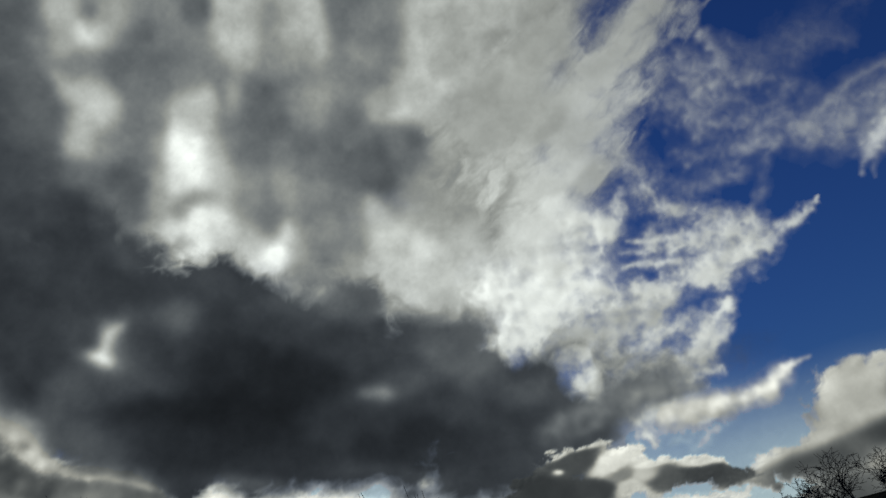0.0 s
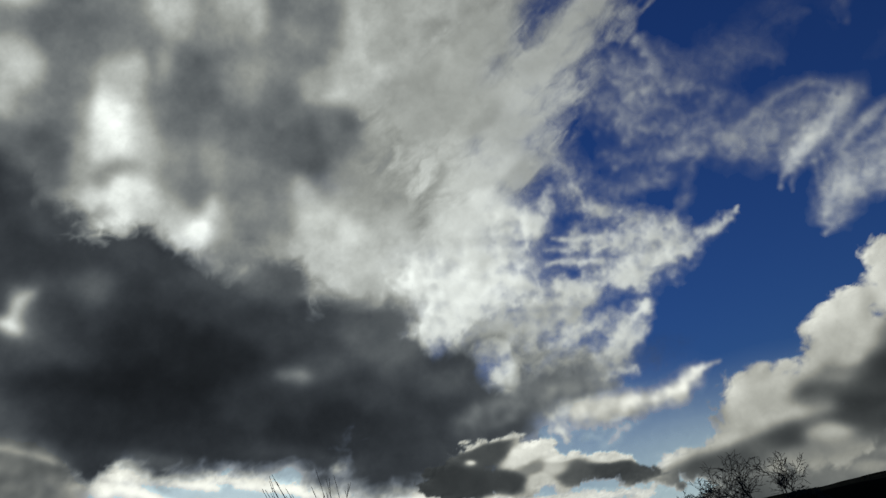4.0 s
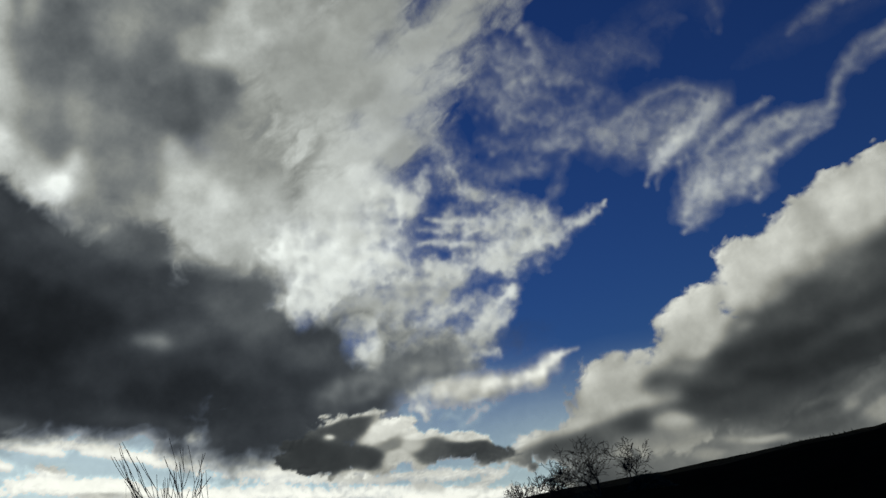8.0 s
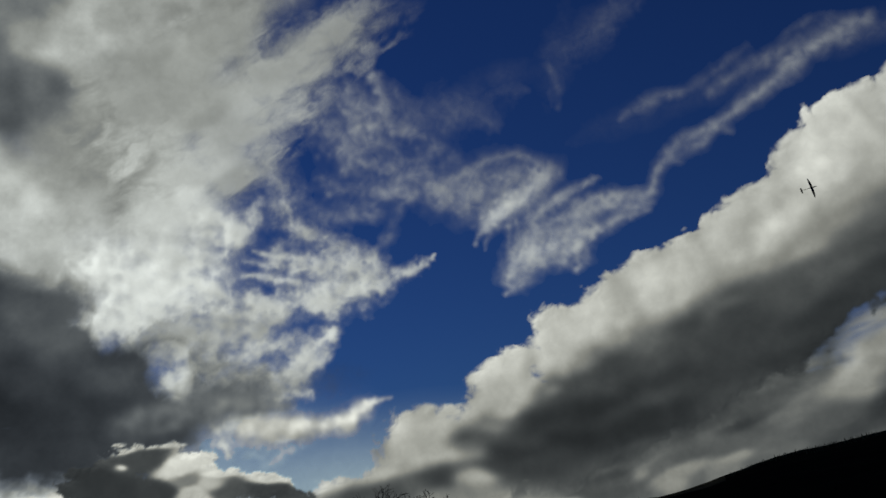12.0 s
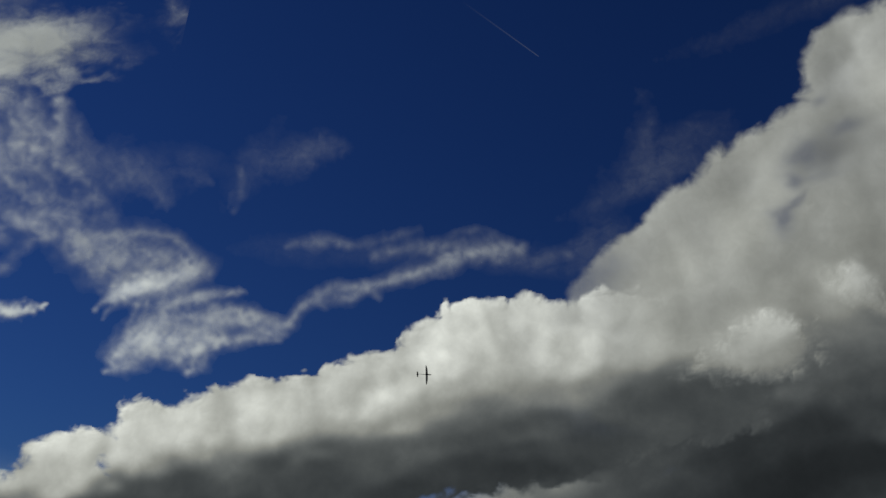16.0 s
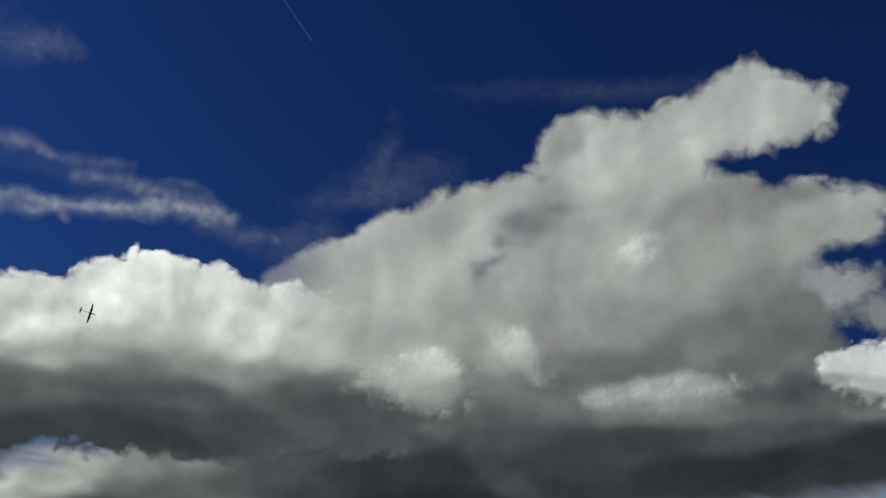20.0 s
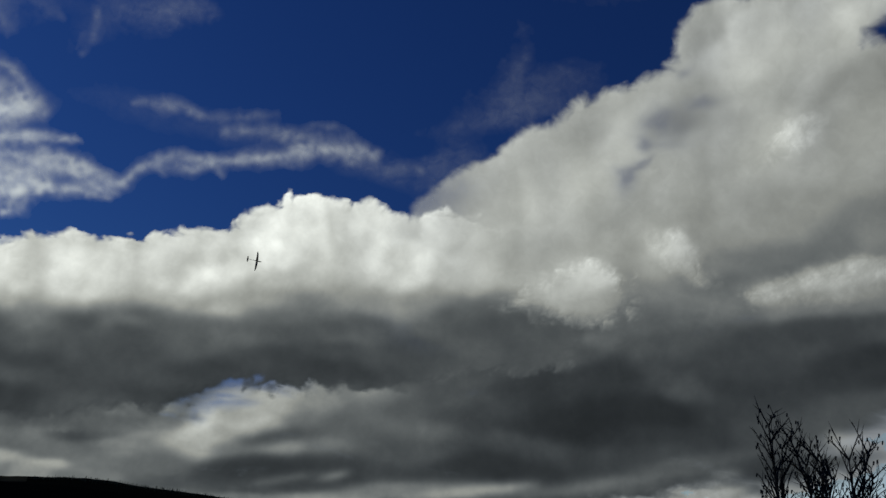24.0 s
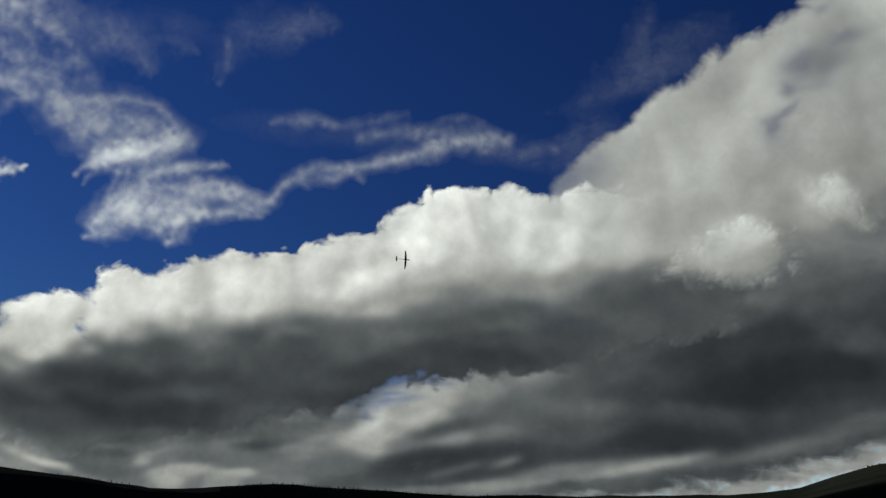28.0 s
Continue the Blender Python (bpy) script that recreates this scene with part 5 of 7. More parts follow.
tower_cloud.tones([(65.6, 16, 1.4, 0.45, 14, 2.15), (67, 14.9, 1.3, 0.62, 14, 2.55), (63.9, 16.7, 1.3, 0.59, 15, 1.9), (64.1, 20, 1.4, 0.84, 15, 1.1), (70, 22.8, 2.1, 1.06, 13, 1), (70.8, 19.4, 1.4, 0.7, 13, 1.4), (72.1, 17.2, 2.1, 0.55, 13, 1.85), (64.7, 24.5, 1.8, 1.42, 15, 0.85), (66.6, 26.4, 1.4, 1.43, 15, 0.85), (95.9, 29, 0.9, 0.97, 1, 1.3), (59.2, 21.6, 1.4, 1.05, 17, 0.9)])
tower_cloud.tones([(61.4, 15.8, 1.9, 0.75, 0, 2.5), (64.8, 14.8, 1.8, 0.6, 0, 2.8), (63, 12.8, 2.5, 0.6, 1, 2.9), (68.4, 18.7, 1.1, 0.93, -3, 0.85), (67.6, 17.4, 1.8, 0.4, -2, 1), (64.6, 17.1, 0.7, 0.44, -1, 1.7), (68.5, 15.7, 0.4, 0.73, -34, 1.9), (70.9, 17.3, 0.9, 0.91, -3, 1.8), (73.3, 21.7, 0.8, 0.52, -28, 0.95)])
tower_cloud.thins([(70.7, 27.9, 0.5, 0.64, 11, 0.42), (71.5, 29.8, 0.9, 0.57, 31, 0.36), (74.7, 30.5, 1, 0.49, 9, 0.34), (72.7, 29.2, 2.3, 1.35, 20, 0.22), (69.9, 25.6, 0.5, 0.78, -3, 0.5), (70.6, 26.5, 0.9, 0.25, 29, 0.4), (72.5, 27.9, 1.4, 0.43, 10, 0.18), (73.6, 32.5, 0.42, 0.35, 9, 0.3)])
tower_cloud.tones([(72.7, 25.9, 1.8, 0.78, 10, 0.8), (78.3, 26.4, 2.1, 0.7, 13, 0.85), (74.3, 24.9, 1.8, 0.56, 10, 1.05), (83.5, 31.8, 2, 1.03, 25, 1.15), (81.7, 33.4, 2, 0.89, 15, 0.9), (83.2, 30.6, 1.3, 0.48, 31, 0.95), (89.1, 33.4, 1.6, 0.53, -4, 1.5), (90.9, 33, 1.2, 0.33, 11, 1.3), (89.5, 31, 2.2, 0.66, 23, 0.85), (91.7, 32.1, 1.8, 0.52, 11, 0.85), (86.1, 27.9, 2, 0.87, 30, 1.05), (89.8, 25.7, 2.2, 1.33, 4, 1.75), (86.4, 23.5, 2.6, 1.2, 16, 1.45), (90.4, 28.1, 1.9, 0.66, 13, 1.5)])
tower_cloud.tones([(77.6, 23.8, 2.8, 1.05, 9, 1), (82.7, 24.5, 2, 1.03, 17, 1.15), (70.3, 21.5, 1.8, 1.41, 12, 1.15), (72.4, 18.7, 1.4, 1.39, 11, 1.6)])
tower_cloud.lay()

torn_cloud = Cloud('torn_cloud', 'torn grey-white cloud scrap beside the cumulus tower', edge=0.50, rough=0.80, grain=1.4, opacity=0.90, depth=1.43, grey=0.08, lie=0, draw=1.25, soft=0.10, side_light=0.25, stuff=COOL_VAPOUR)
torn_cloud.puffs([(92.7, 27.7, 2.1, 1.1, 3), (93.4, 27.1, 1.2, 0.9, 3), (95.0, 27.3, 0.9, 0.8, 24), (95.9, 28.2, 0.6, 0.4, 44), (96.6, 26.1, 1.0, 0.7, 2), (97.9, 26.8, 1.1, 1.0, 1), (94.0, 26.0, 1.5, 0.7, 3)])
torn_cloud.tones([(93.6, 27.3, 0.8, 0.6, 3, 0.90), (95.0, 25.7, 1.2, 0.5, 3, 1.66), (96.3, 26.1, 0.7, 0.5, 2, 1.21)])
torn_cloud.lay()

broken_cloud = Streaks('broken_cloud', 'broken white altocumulus flakes drawn out into streaks', edge=0.3, rough=0.85, grain=1.1, opacity=1.0, depth=0.6, grey=0.7, side_light=0.16, stuff=COOL_VAPOUR, soft=0.05, lump=1.2)
broken_cloud.threads([(23.4, 17.37, 21.49, 16.57, 19.2, 16.15, 0.08, 0.26, 0.43, 1.35, 0.54), (19.1, 15.93, 16.93, 15.87, 14.11, 16.12, 0.5, 0.86, 0.66, 1.8, 0.47), (19, 17.79, 16.71, 17.98, 14.12, 18.04, 0.46, 0.79, 0.6, 1.35, 0.54), (19.33, 17.29, 18.01, 16.73, 18.1, 16.07, 0.4, 0.6, 0.46, 1.17, 0.49), (15.23, 19.84, 13.98, 19.57, 13.06, 19.17, 0.4, 0.43, 0.3, 0.63, 0.64), (13.22, 20.52, 15.69, 20.03, 18.19, 18.01, 0.43, 0.6, 0.53, 0.45, 0.64), (11.46, 19, 13.53, 18.44, 15.68, 18.19, 0.13, 0.2, 0.2, 0.81, 0.54), (10.7, 18.52, 12.94, 17.91, 15.04, 17.51, 0.13, 0.2, 0.2, 0.81, 0.54), (10.6, 17.74, 12.36, 17.38, 14.07, 16.95, 0.17, 0.23, 0.23, 0.9, 0.49)])
broken_cloud.threads([(16.36, 15.36, 13.82, 15.38, 11.34, 15.7, 0.4, 0.6, 0.53, 1.8, 0.42), (11.34, 15.7, 9.61, 16.11, 8.03, 17, 0.53, 0.6, 0.53, 1.98, 0.46), (10.76, 15.16, 8.39, 14.85, 6.69, 14.29, 0.93, 1.06, 0.99, 2.34, 0.89), (12.24, 14.65, 10.85, 14.4, 8.59, 13.31, 0.6, 0.73, 0.73, 1.8, 0.74), (15.88, 13.72, 14.34, 12.82, 13.27, 12.11, 0.3, 0.53, 0.4, 1.53, 0.44), (13.45, 13.5, 11.85, 13.14, 10.37, 13.1, 0.3, 0.46, 0.33, 1.26, 0.54), (15.25, 12.14, 14.06, 11.84, 13.22, 11.05, 0.2, 0.46, 0.33, 1.35, 0.44), (13.03, 11.47, 11.51, 11.26, 10.07, 11.3, 0.43, 0.6, 0.46, 1.53, 0.52), (10.25, 12.77, 9.08, 12.61, 8.22, 12.26, 0.36, 0.43, 0.33, 1.17, 0.54)])
broken_cloud.threads([(6.79, 13.52, 7.57, 12.54, 6.45, 11.44, 0.66, 0.73, 0.66, 1.98, 0.54), (14.02, 9.99, 12.11, 9.99, 10.39, 10.19, 0.2, 0.53, 0.46, 1.8, 0.47), (10.4, 11.2, 8.77, 10.71, 6.87, 10.51, 0.66, 0.73, 0.66, 1.98, 0.44), (6.45, 11.44, 5.44, 10.66, 4.53, 10.14, 0.73, 0.73, 0.53, 2.16, 0.44), (8.19, 9.1, 8.23, 8.2, 8.61, 7.27, 0.46, 0.6, 0.23, 1.8, 0.52), (9.6, 9.01, 11.08, 8.19, 12.76, 8, 0.79, 0.73, 0.46, 1.98, 0.54), (2.1, 19.01, 4.61, 17.15, 7.74, 17.28, 1.26, 1.46, 1.19, 2.7, 0.24), (6.24, 17.39, 5.43, 16.16, 2.89, 15.44, 1.26, 1.32, 0.99, 2.7, 0.27), (1.84, 15.75, 1.16, 14.84, -0, 13.77, 0.66, 0.66, 0.33, 2.25, 0.47)])
broken_cloud.threads([(5.42, 19.51, 7.65, 19.17, 10.35, 20.13, 1.26, 1.19, 0.73, 2.25, 0.47), (8.51, 21.5, 9.91, 21.03, 10.79, 20.05, 0.73, 0.79, 0.46, 1.8, 0.44), (5.32, 14.71, 4.29, 13.92, 3.27, 13.12, 0.99, 0.86, 0.46, 2.25, 1.14), (11.57, 21.75, 12.16, 20.79, 10.82, 20.34, 0.4, 0.4, 0.26, 0.81, 0.54), (12.28, 22.06, 13.26, 22.07, 14.17, 21.91, 0.33, 0.33, 0.2, 0.54, 0.64), (12.74, 18.36, 14.97, 17.35, 17.94, 16.57, 0.66, 0.86, 0.66, 0.45, 0.59), (8.71, 13.64, 11.02, 12.88, 14.15, 12.53, 0.79, 0.93, 0.53, 0.41, 0.59), (6.67, 12.09, 9.56, 11.9, 13.1, 10.73, 0.79, 0.86, 0.53, 0.45, 0.54), (9.53, 20.04, 10.75, 18.13, 9.23, 17.16, 0.53, 0.66, 0.53, 0.45, 0.54)])
broken_cloud.threads([(12.72, 24.13, 14.24, 22.07, 14.25, 20.21, 0.99, 0.93, 0.66, 0.32, 0.64)])
broken_cloud.lay()

fleecy_cloud = Cloud('fleecy_cloud', 'soft fleecy white edge of the overcast sheet', edge=1.10, rough=1.30, grain=1.5, opacity=0.92, depth=0.98, grey=0.10, lie=25, draw=1.70, soft=0.10, side_light=0.10, stuff=COOL_VAPOUR)
fleecy_cloud.puffs([(7.8, 29.3, 5.0, 3.4, 29), (16.1, 30.6, 5.7, 1.1, 26), (12.4, 28.8, 3.6, 1.3, 26), (10.8, 26.4, 4.8, 1.2, 21), (7.8, 24.5, 4.0, 1.6, 17), (6.1, 22.0, 2.4, 1.5, 6), (10.3, 23.3, 1.9, 0.9, 26), (11.4, 33.0, 2.0, 1.2, 46)])
fleecy_cloud.gaps([(13.7, 31.8, 3.0, 0.4, 38), (18.7, 33.6, 2.0, 0.6, 32), (13.0, 31.5, 2.6, 0.4, 39), (14.7, 27.5, 1.0, 0.3, 24)])
fleecy_cloud.thins([(14.3, 26.0, 2.0, 0.5, 19, 0.40), (10.1, 21.0, 1.9, 1.3, 4, 0.80), (8.2, 19.6, 1.8, 1.3, 4, 0.60), (24.8, 34.1, 3.1, 2.3, 0, 1.00)])
fleecy_cloud.tones([(7.8, 29.3, 2.4, 1.9, 8, 0.94), (16.1, 30.6, 4.0, 0.8, 24, 0.98), (19.1, 31.6, 1.7, 0.7, 22, 1.14), (12.4, 28.7, 2.3, 0.6, 26, 0.78), (10.8, 26.2, 2.9, 0.8, 21, 0.82), (7.8, 24.5, 2.1, 1.0, 17, 0.70), (7.3, 22.4, 1.8, 1.0, 5, 0.48), (6.1, 25.9, 1.5, 1.0, 8, 0.76), (9.6, 27.6, 1.3, 0.4, 27, 1.14), (10.3, 23.3, 1.3, 0.7, 26, 1.07), (4.8, 31.5, 1.7, 1.2, 11, 1.14), (11.4, 33.0, 1.3, 0.9, 46, 1.14)])
fleecy_cloud.lay()

overhead_cloud = Cloud('overhead_cloud', 'grey-white broken overcast sheet with bright thin gaps and painted sun glow', edge=2.20, rough=1.30, grain=4.5, opacity=1.00, depth=1.28, grey=0.20, lie=75, draw=1.40, soft=0.30, side_light=0.18, stuff=COOL_VAPOUR, lump=0.12)
overhead_cloud.puffs([(-18.3, 36.7, 25.3, 13.7, -5), (5.4, 33.2, 7.0, 11.3, -19), (9.1, 34.6, 5.5, 5.0, -21), (2.4, 23.8, 5.3, 5.0, -17), (-3.6, 22.7, 10.0, 3.9, -15), (-36.1, 31.4, 11.3, 12.5, 2), (-13.7, 20.9, 15.3, 3.8, -12), (-1.0, 18.0, 4.6, 3.2, -16)])
overhead_cloud.thins([(10.0, 16.7, 4.6, 3.9, -11, 1.00), (14.3, 22.0, 3.9, 2.8, 8, 0.80), (14.9, 32.3, 3.7, 1.3, 35, 0.90)])
overhead_cloud.tones([(-26.9, 37.7, 1.7, 3.7, 0, 2.26), (-32.0, 33.0, 4.1, 7.7, 1, 2.62), (-27.2, 31.4, 2.3, 1.9, -3, 2.49), (-26.3, 29.4, 2.7, 1.0, -4, 2.95), (-23.3, 39.2, 1.3, 1.3, -1, 1.03), (-21.4, 40.1, 0.3, 0.4, -2, 1.95), (-19.7, 39.4, 1.4, 1.0, -4, 1.14), (-24.9, 38.6, 0.9, 0.8, -1, 1.77), (-23.2, 37.3, 1.2, 0.8, -2, 1.51), (-24.0, 36.7, 0.2, 0.3, -2, 0.94), (-22.0, 35.3, 1.2, 0.8, -4, 0.76), (-21.6, 34.2, 1.2, 1.0, -4, 0.41), (-23.1, 32.5, 0.9, 0.7, -4, 0.70), (-20.9, 32.6, 1.3, 1.3, -5, 1.28)])
overhead_cloud.tones([(-25.8, 34.5, 1.2, 1.9, -2, 2.05), (-23.0, 30.8, 0.9, 0.7, -5, 1.95), (-21.6, 29.2, 0.7, 0.7, -6, 2.05), (-18.3, 36.7, 1.7, 1.6, -5, 2.05), (-19.0, 32.5, 1.3, 2.0, -6, 1.59), (-20.2, 30.2, 1.3, 1.3, -7, 2.05), (-17.9, 38.7, 1.3, 1.0, -5, 1.86), (-15.9, 38.5, 1.0, 1.9, -6, 1.51), (-13.9, 39.6, 0.6, 0.7, -7, 2.26), (-14.2, 36.7, 1.3, 1.3, -8, 1.59), (-11.7, 38.4, 1.2, 1.3, -9, 0.76), (-10.8, 36.9, 1.0, 1.0, -10, 0.82), (-12.9, 34.5, 0.3, 1.2, -9, 1.77), (-13.9, 34.3, 0.5, 0.5, -8, 0.76)])
# Lowest values round the sun's bearing paint its glow into the sheet.
overhead_cloud.tones([(-12.1, 34.4, 0.7, 0.8, -9, 1.07), (-15.4, 33.3, 1.3, 1.0, -8, 0.53), (-16.1, 32.5, 1.0, 0.8, -8, 0.05), (-15.7, 30.8, 1.5, 1.2, -8, 0.05), (-15.7, 31.4, 0.7, 1.4, -8, 0.05), (-15.8, 30.2, 1.0, 0.8, -9, 0.05), (-16.3, 26.8, 0.6, 0.6, -9, 0.05), (-16.3, 26.0, 0.4, 0.6, -9, 0.05), (-16.8, 29.9, 0.8, 1.0, -8, 0.23), (-14.0, 30.5, 1.3, 1.7, -9, 0.64), (-18.4, 29.4, 0.6, 1.4, -8, 0.76), (-17.0, 28.0, 0.5, 0.5, 37, 1.43), (-16.3, 28.5, 0.7, 0.3, 12, 1.59), (-15.0, 28.5, 0.8, 0.3, -9, 1.14)])
overhead_cloud.tones([(-16.2, 27.2, 1.0, 0.9, -9, 0.05), (-14.6, 26.8, 0.8, 0.9, -10, 0.38), (-17.4, 27.0, 0.7, 0.6, -9, 0.28), (-17.3, 26.2, 0.4, 0.4, 32, 1.28), (-16.6, 25.3, 0.6, 0.6, -51, -0.20), (-13.4, 25.9, 1.2, 1.2, -11, 0.76), (-12.1, 28.5, 1.4, 2.1, -11, 1.28), (-12.1, 31.6, 1.4, 1.7, -10, 1.68), (-10.0, 33.4, 1.4, 2.7, -11, 1.99), (-8.8, 36.3, 1.3, 1.7, -11, 1.36), (-6.1, 37.9, 1.0, 1.7, -12, 0.76), (-5.2, 36.8, 0.7, 1.0, -13, 0.88), (-9.7, 28.4, 0.9, 1.4, -12, 1.14), (-11.4, 24.4, 0.8, 0.8, -12, -0.03)])
overhead_cloud.tones([(-12.2, 23.7, 0.5, 0.5, -12, 0.48), (-10.1, 24.9, 0.7, 1.4, -12, 0.88), (-9.4, 31.2, 1.0, 1.4, -11, 1.59), (-6.4, 34.2, 1.4, 1.7, -12, 1.36), (-2.8, 37.3, 1.0, 2.0, -14, 1.95), (-0.5, 36.2, 1.4, 2.0, -16, 1.68), (-1.6, 34.3, 2.1, 1.0, -15, 1.77), (-7.2, 30.1, 1.4, 2.1, -13, 1.86), (-4.7, 30.0, 1.8, 1.8, -14, 2.20), (-2.7, 28.4, 1.8, 1.6, -15, 2.38), (-0.8, 29.1, 1.1, 1.1, -16, 2.05), (-1.6, 31.8, 0.7, 0.9, -15, 1.07), (1.2, 32.5, 2.1, 2.1, -17, 0.90), (2.9, 34.6, 1.7, 1.7, -18, 0.82)])
overhead_cloud.tones([(2.3, 30.6, 2.1, 0.9, -17, 0.86), (5.7, 33.9, 1.7, 2.0, -19, 1.07), (8.0, 34.2, 1.4, 1.7, -21, 0.88), (9.3, 32.0, 2.1, 2.0, -21, 1.07), (5.9, 30.1, 1.8, 1.4, -19, 1.07), (11.4, 33.8, 1.4, 0.7, -22, 1.14), (12.6, 32.7, 1.4, 1.3, -23, 1.21), (12.3, 31.0, 1.0, 1.0, -23, 1.21), (2.3, 28.3, 2.1, 1.1, -17, 1.14), (5.6, 28.0, 1.4, 0.9, -19, 1.07), (1.2, 26.3, 2.1, 1.8, -17, 1.21), (4.3, 25.8, 1.1, 1.4, -18, 0.94), (4.6, 23.1, 1.4, 0.9, -18, 0.88), (-1.3, 26.2, 0.9, 1.4, -16, 1.28)])
overhead_cloud.tones([(-4.3, 25.9, 0.4, 0.5, -14, 0.70), (-6.7, 26.0, 1.8, 1.4, -13, 1.59), (-8.4, 25.6, 1.4, 1.4, -13, 1.63), (-5.5, 24.3, 1.4, 1.1, -14, 1.43), (-3.4, 23.4, 1.8, 1.1, -15, 0.59), (-4.1, 22.1, 1.4, 0.9, -15, 0.48), (-2.1, 22.4, 1.1, 1.1, -15, 0.48), (-0.9, 21.0, 1.4, 1.1, -16, 0.53), (-3.1, 20.4, 1.4, 0.7, -15, 0.59), (-6.0, 21.3, 0.9, 0.5, -14, 0.64), (-7.7, 22.2, 0.7, 0.4, -13, 0.94), (-9.8, 23.0, 1.4, 0.9, -13, 1.51), (1.6, 22.1, 0.9, 1.1, -17, 0.70), (0.8, 20.1, 0.7, 1.2, -16, 0.64)])
overhead_cloud.tones([(0.4, 18.8, 1.1, 0.6, -16, 0.82), (8.0, 25.8, 2.1, 1.4, -20, 0.88), (6.5, 24.0, 1.4, 0.9, -19, 0.76), (8.7, 23.3, 1.4, 1.1, -20, 0.82), (8.0, 28.8, 1.7, 1.4, -20, 1.14), (10.3, 27.3, 1.7, 1.7, -21, 0.94), (5.0, 20.8, 2.1, 1.1, -18, 0.70), (3.4, 19.7, 1.8, 1.4, -17, 0.48), (5.6, 19.1, 2.1, 1.2, -18, 0.43), (12.4, 28.4, 0.7, 2.0, -42, 1.43), (14.4, 29.1, 1.0, 2.0, -53, 1.28)])
# More of the painted sun glow, with the darker curls before it.
overhead_cloud.tones([(-15.7, 30.8, 1, 1.09, -9, -0.2), (-16, 32.5, 0.59, 0.94, -8, 0.2), (-16.7, 26.8, 0.56, 0.86, -9, 0.05), (-16.8, 25.5, 0.43, 0.45, -10, -0.1), (-14.8, 27, 0.47, 0.69, -10, 0.3), (-17, 30.3, 0.59, 0.68, -8, 0), (-16.5, 28.5, 0.64, 0.23, 27, 1.3), (-17.2, 28, 0.26, 0.27, -9, 1.45), (-17.2, 26.2, 0.33, 0.24, -40, 1.2), (-14.6, 28.6, 0.54, 0.27, 6, 0.9), (-11.3, 24.6, 0.59, 0.53, -12, 0), (-10.5, 25.7, 0.48, 0.7, -12, 0.4), (-13.5, 24.9, 0.9, 0.49, -42, 0.6), (-21.5, 35, 0.9, 0.91, -4, 0.22)])
overhead_cloud.tones([(-23, 32.8, 0.61, 0.55, -4, 0.5), (-22.9, 31.5, 0.22, 0.45, 16, 1.65), (-21.2, 38.8, 0.9, 0.63, -3, 0.5), (-23.8, 38.3, 0.8, 0.62, -2, 0.8), (-11.2, 37.7, 0.8, 0.92, -9, 0.55), (-13.9, 34.4, 0.59, 0.5, -9, 0.6), (-13, 33.9, 0.23, 0.67, -9, 1.3), (-13, 36.4, 0.3, 0.53, -9, 1.4), (-10.3, 31.7, 1.2, 2.6, -11, 1.75), (-4.7, 29.5, 2.2, 1.95, -14, 2.05), (-1.2, 28.8, 1.6, 1.26, -16, 1.9), (-1.9, 35.7, 1.4, 1.34, -15, 1.5), (-18.6, 36.1, 1.3, 1.5, -6, 1.6), (-26.3, 31.7, 1.4, 2.25, -3, 2.35)])
overhead_cloud.tones([(-19.9, 30.9, 1.3, 1.34, -7, 1.8), (-26.2, 35.8, 1.2, 1.88, -1, 1.9), (-11.9, 26.9, 1.6, 1.25, -11, 1.6), (-7.3, 24.7, 1.3, 1.27, -13, 1.6), (-3.6, 23.7, 1.6, 0.92, -15, 0.6), (-2.3, 21.9, 1.6, 1.07, -15, 0.45), (-5.5, 22.1, 0.53, 0.64, -14, 0.6), (-4, 25.2, 0.35, 0.64, -15, 0.7), (5, 30.7, 2.4, 1.72, -19, 1.05), (3.5, 26.8, 2, 1.62, -18, 1.25), (3.7, 23.8, 0.64, 1.77, -18, 1.3), (1.7, 32.3, 1.3, 1.09, -17, 0.78), (-0.4, 31.1, 1.3, 0.62, -16, 0.72), (3.9, 33.6, 1.9, 1.21, -18, 0.95)])
overhead_cloud.tones([(-6.7, 32.8, 1.2, 1.91, -13, 1.35), (-6.3, 36.7, 1, 1.19, -12, 1), (-18.3, 29.4, 0.45, 2.03, -8, 0.9), (-17.9, 32.7, 0.39, 1.67, -7, 1.1), (-21.4, 29.1, 0.5, 0.67, -7, 1.4), (-8.1, 27.8, 1.4, 1.05, -13, 1.5), (-6.7, 22.8, 0.71, 1.06, -14, 1.2), (-0, 24.8, 1.4, 1.77, -16, 1), (9.3, 30.8, 2.1, 2.03, -21, 0.85), (7.1, 27.5, 1.4, 1.39, -20, 0.8)])
overhead_cloud.lay()

wisp_cloud = Streaks('wisp_cloud', 'torn white cloud wisp trailing thin threads', edge=0.3, rough=0.55, grain=0.9, opacity=1.0, depth=0.6, grey=0.6, side_light=0.12, stuff=COOL_VAPOUR, soft=0.08, lump=0.0)
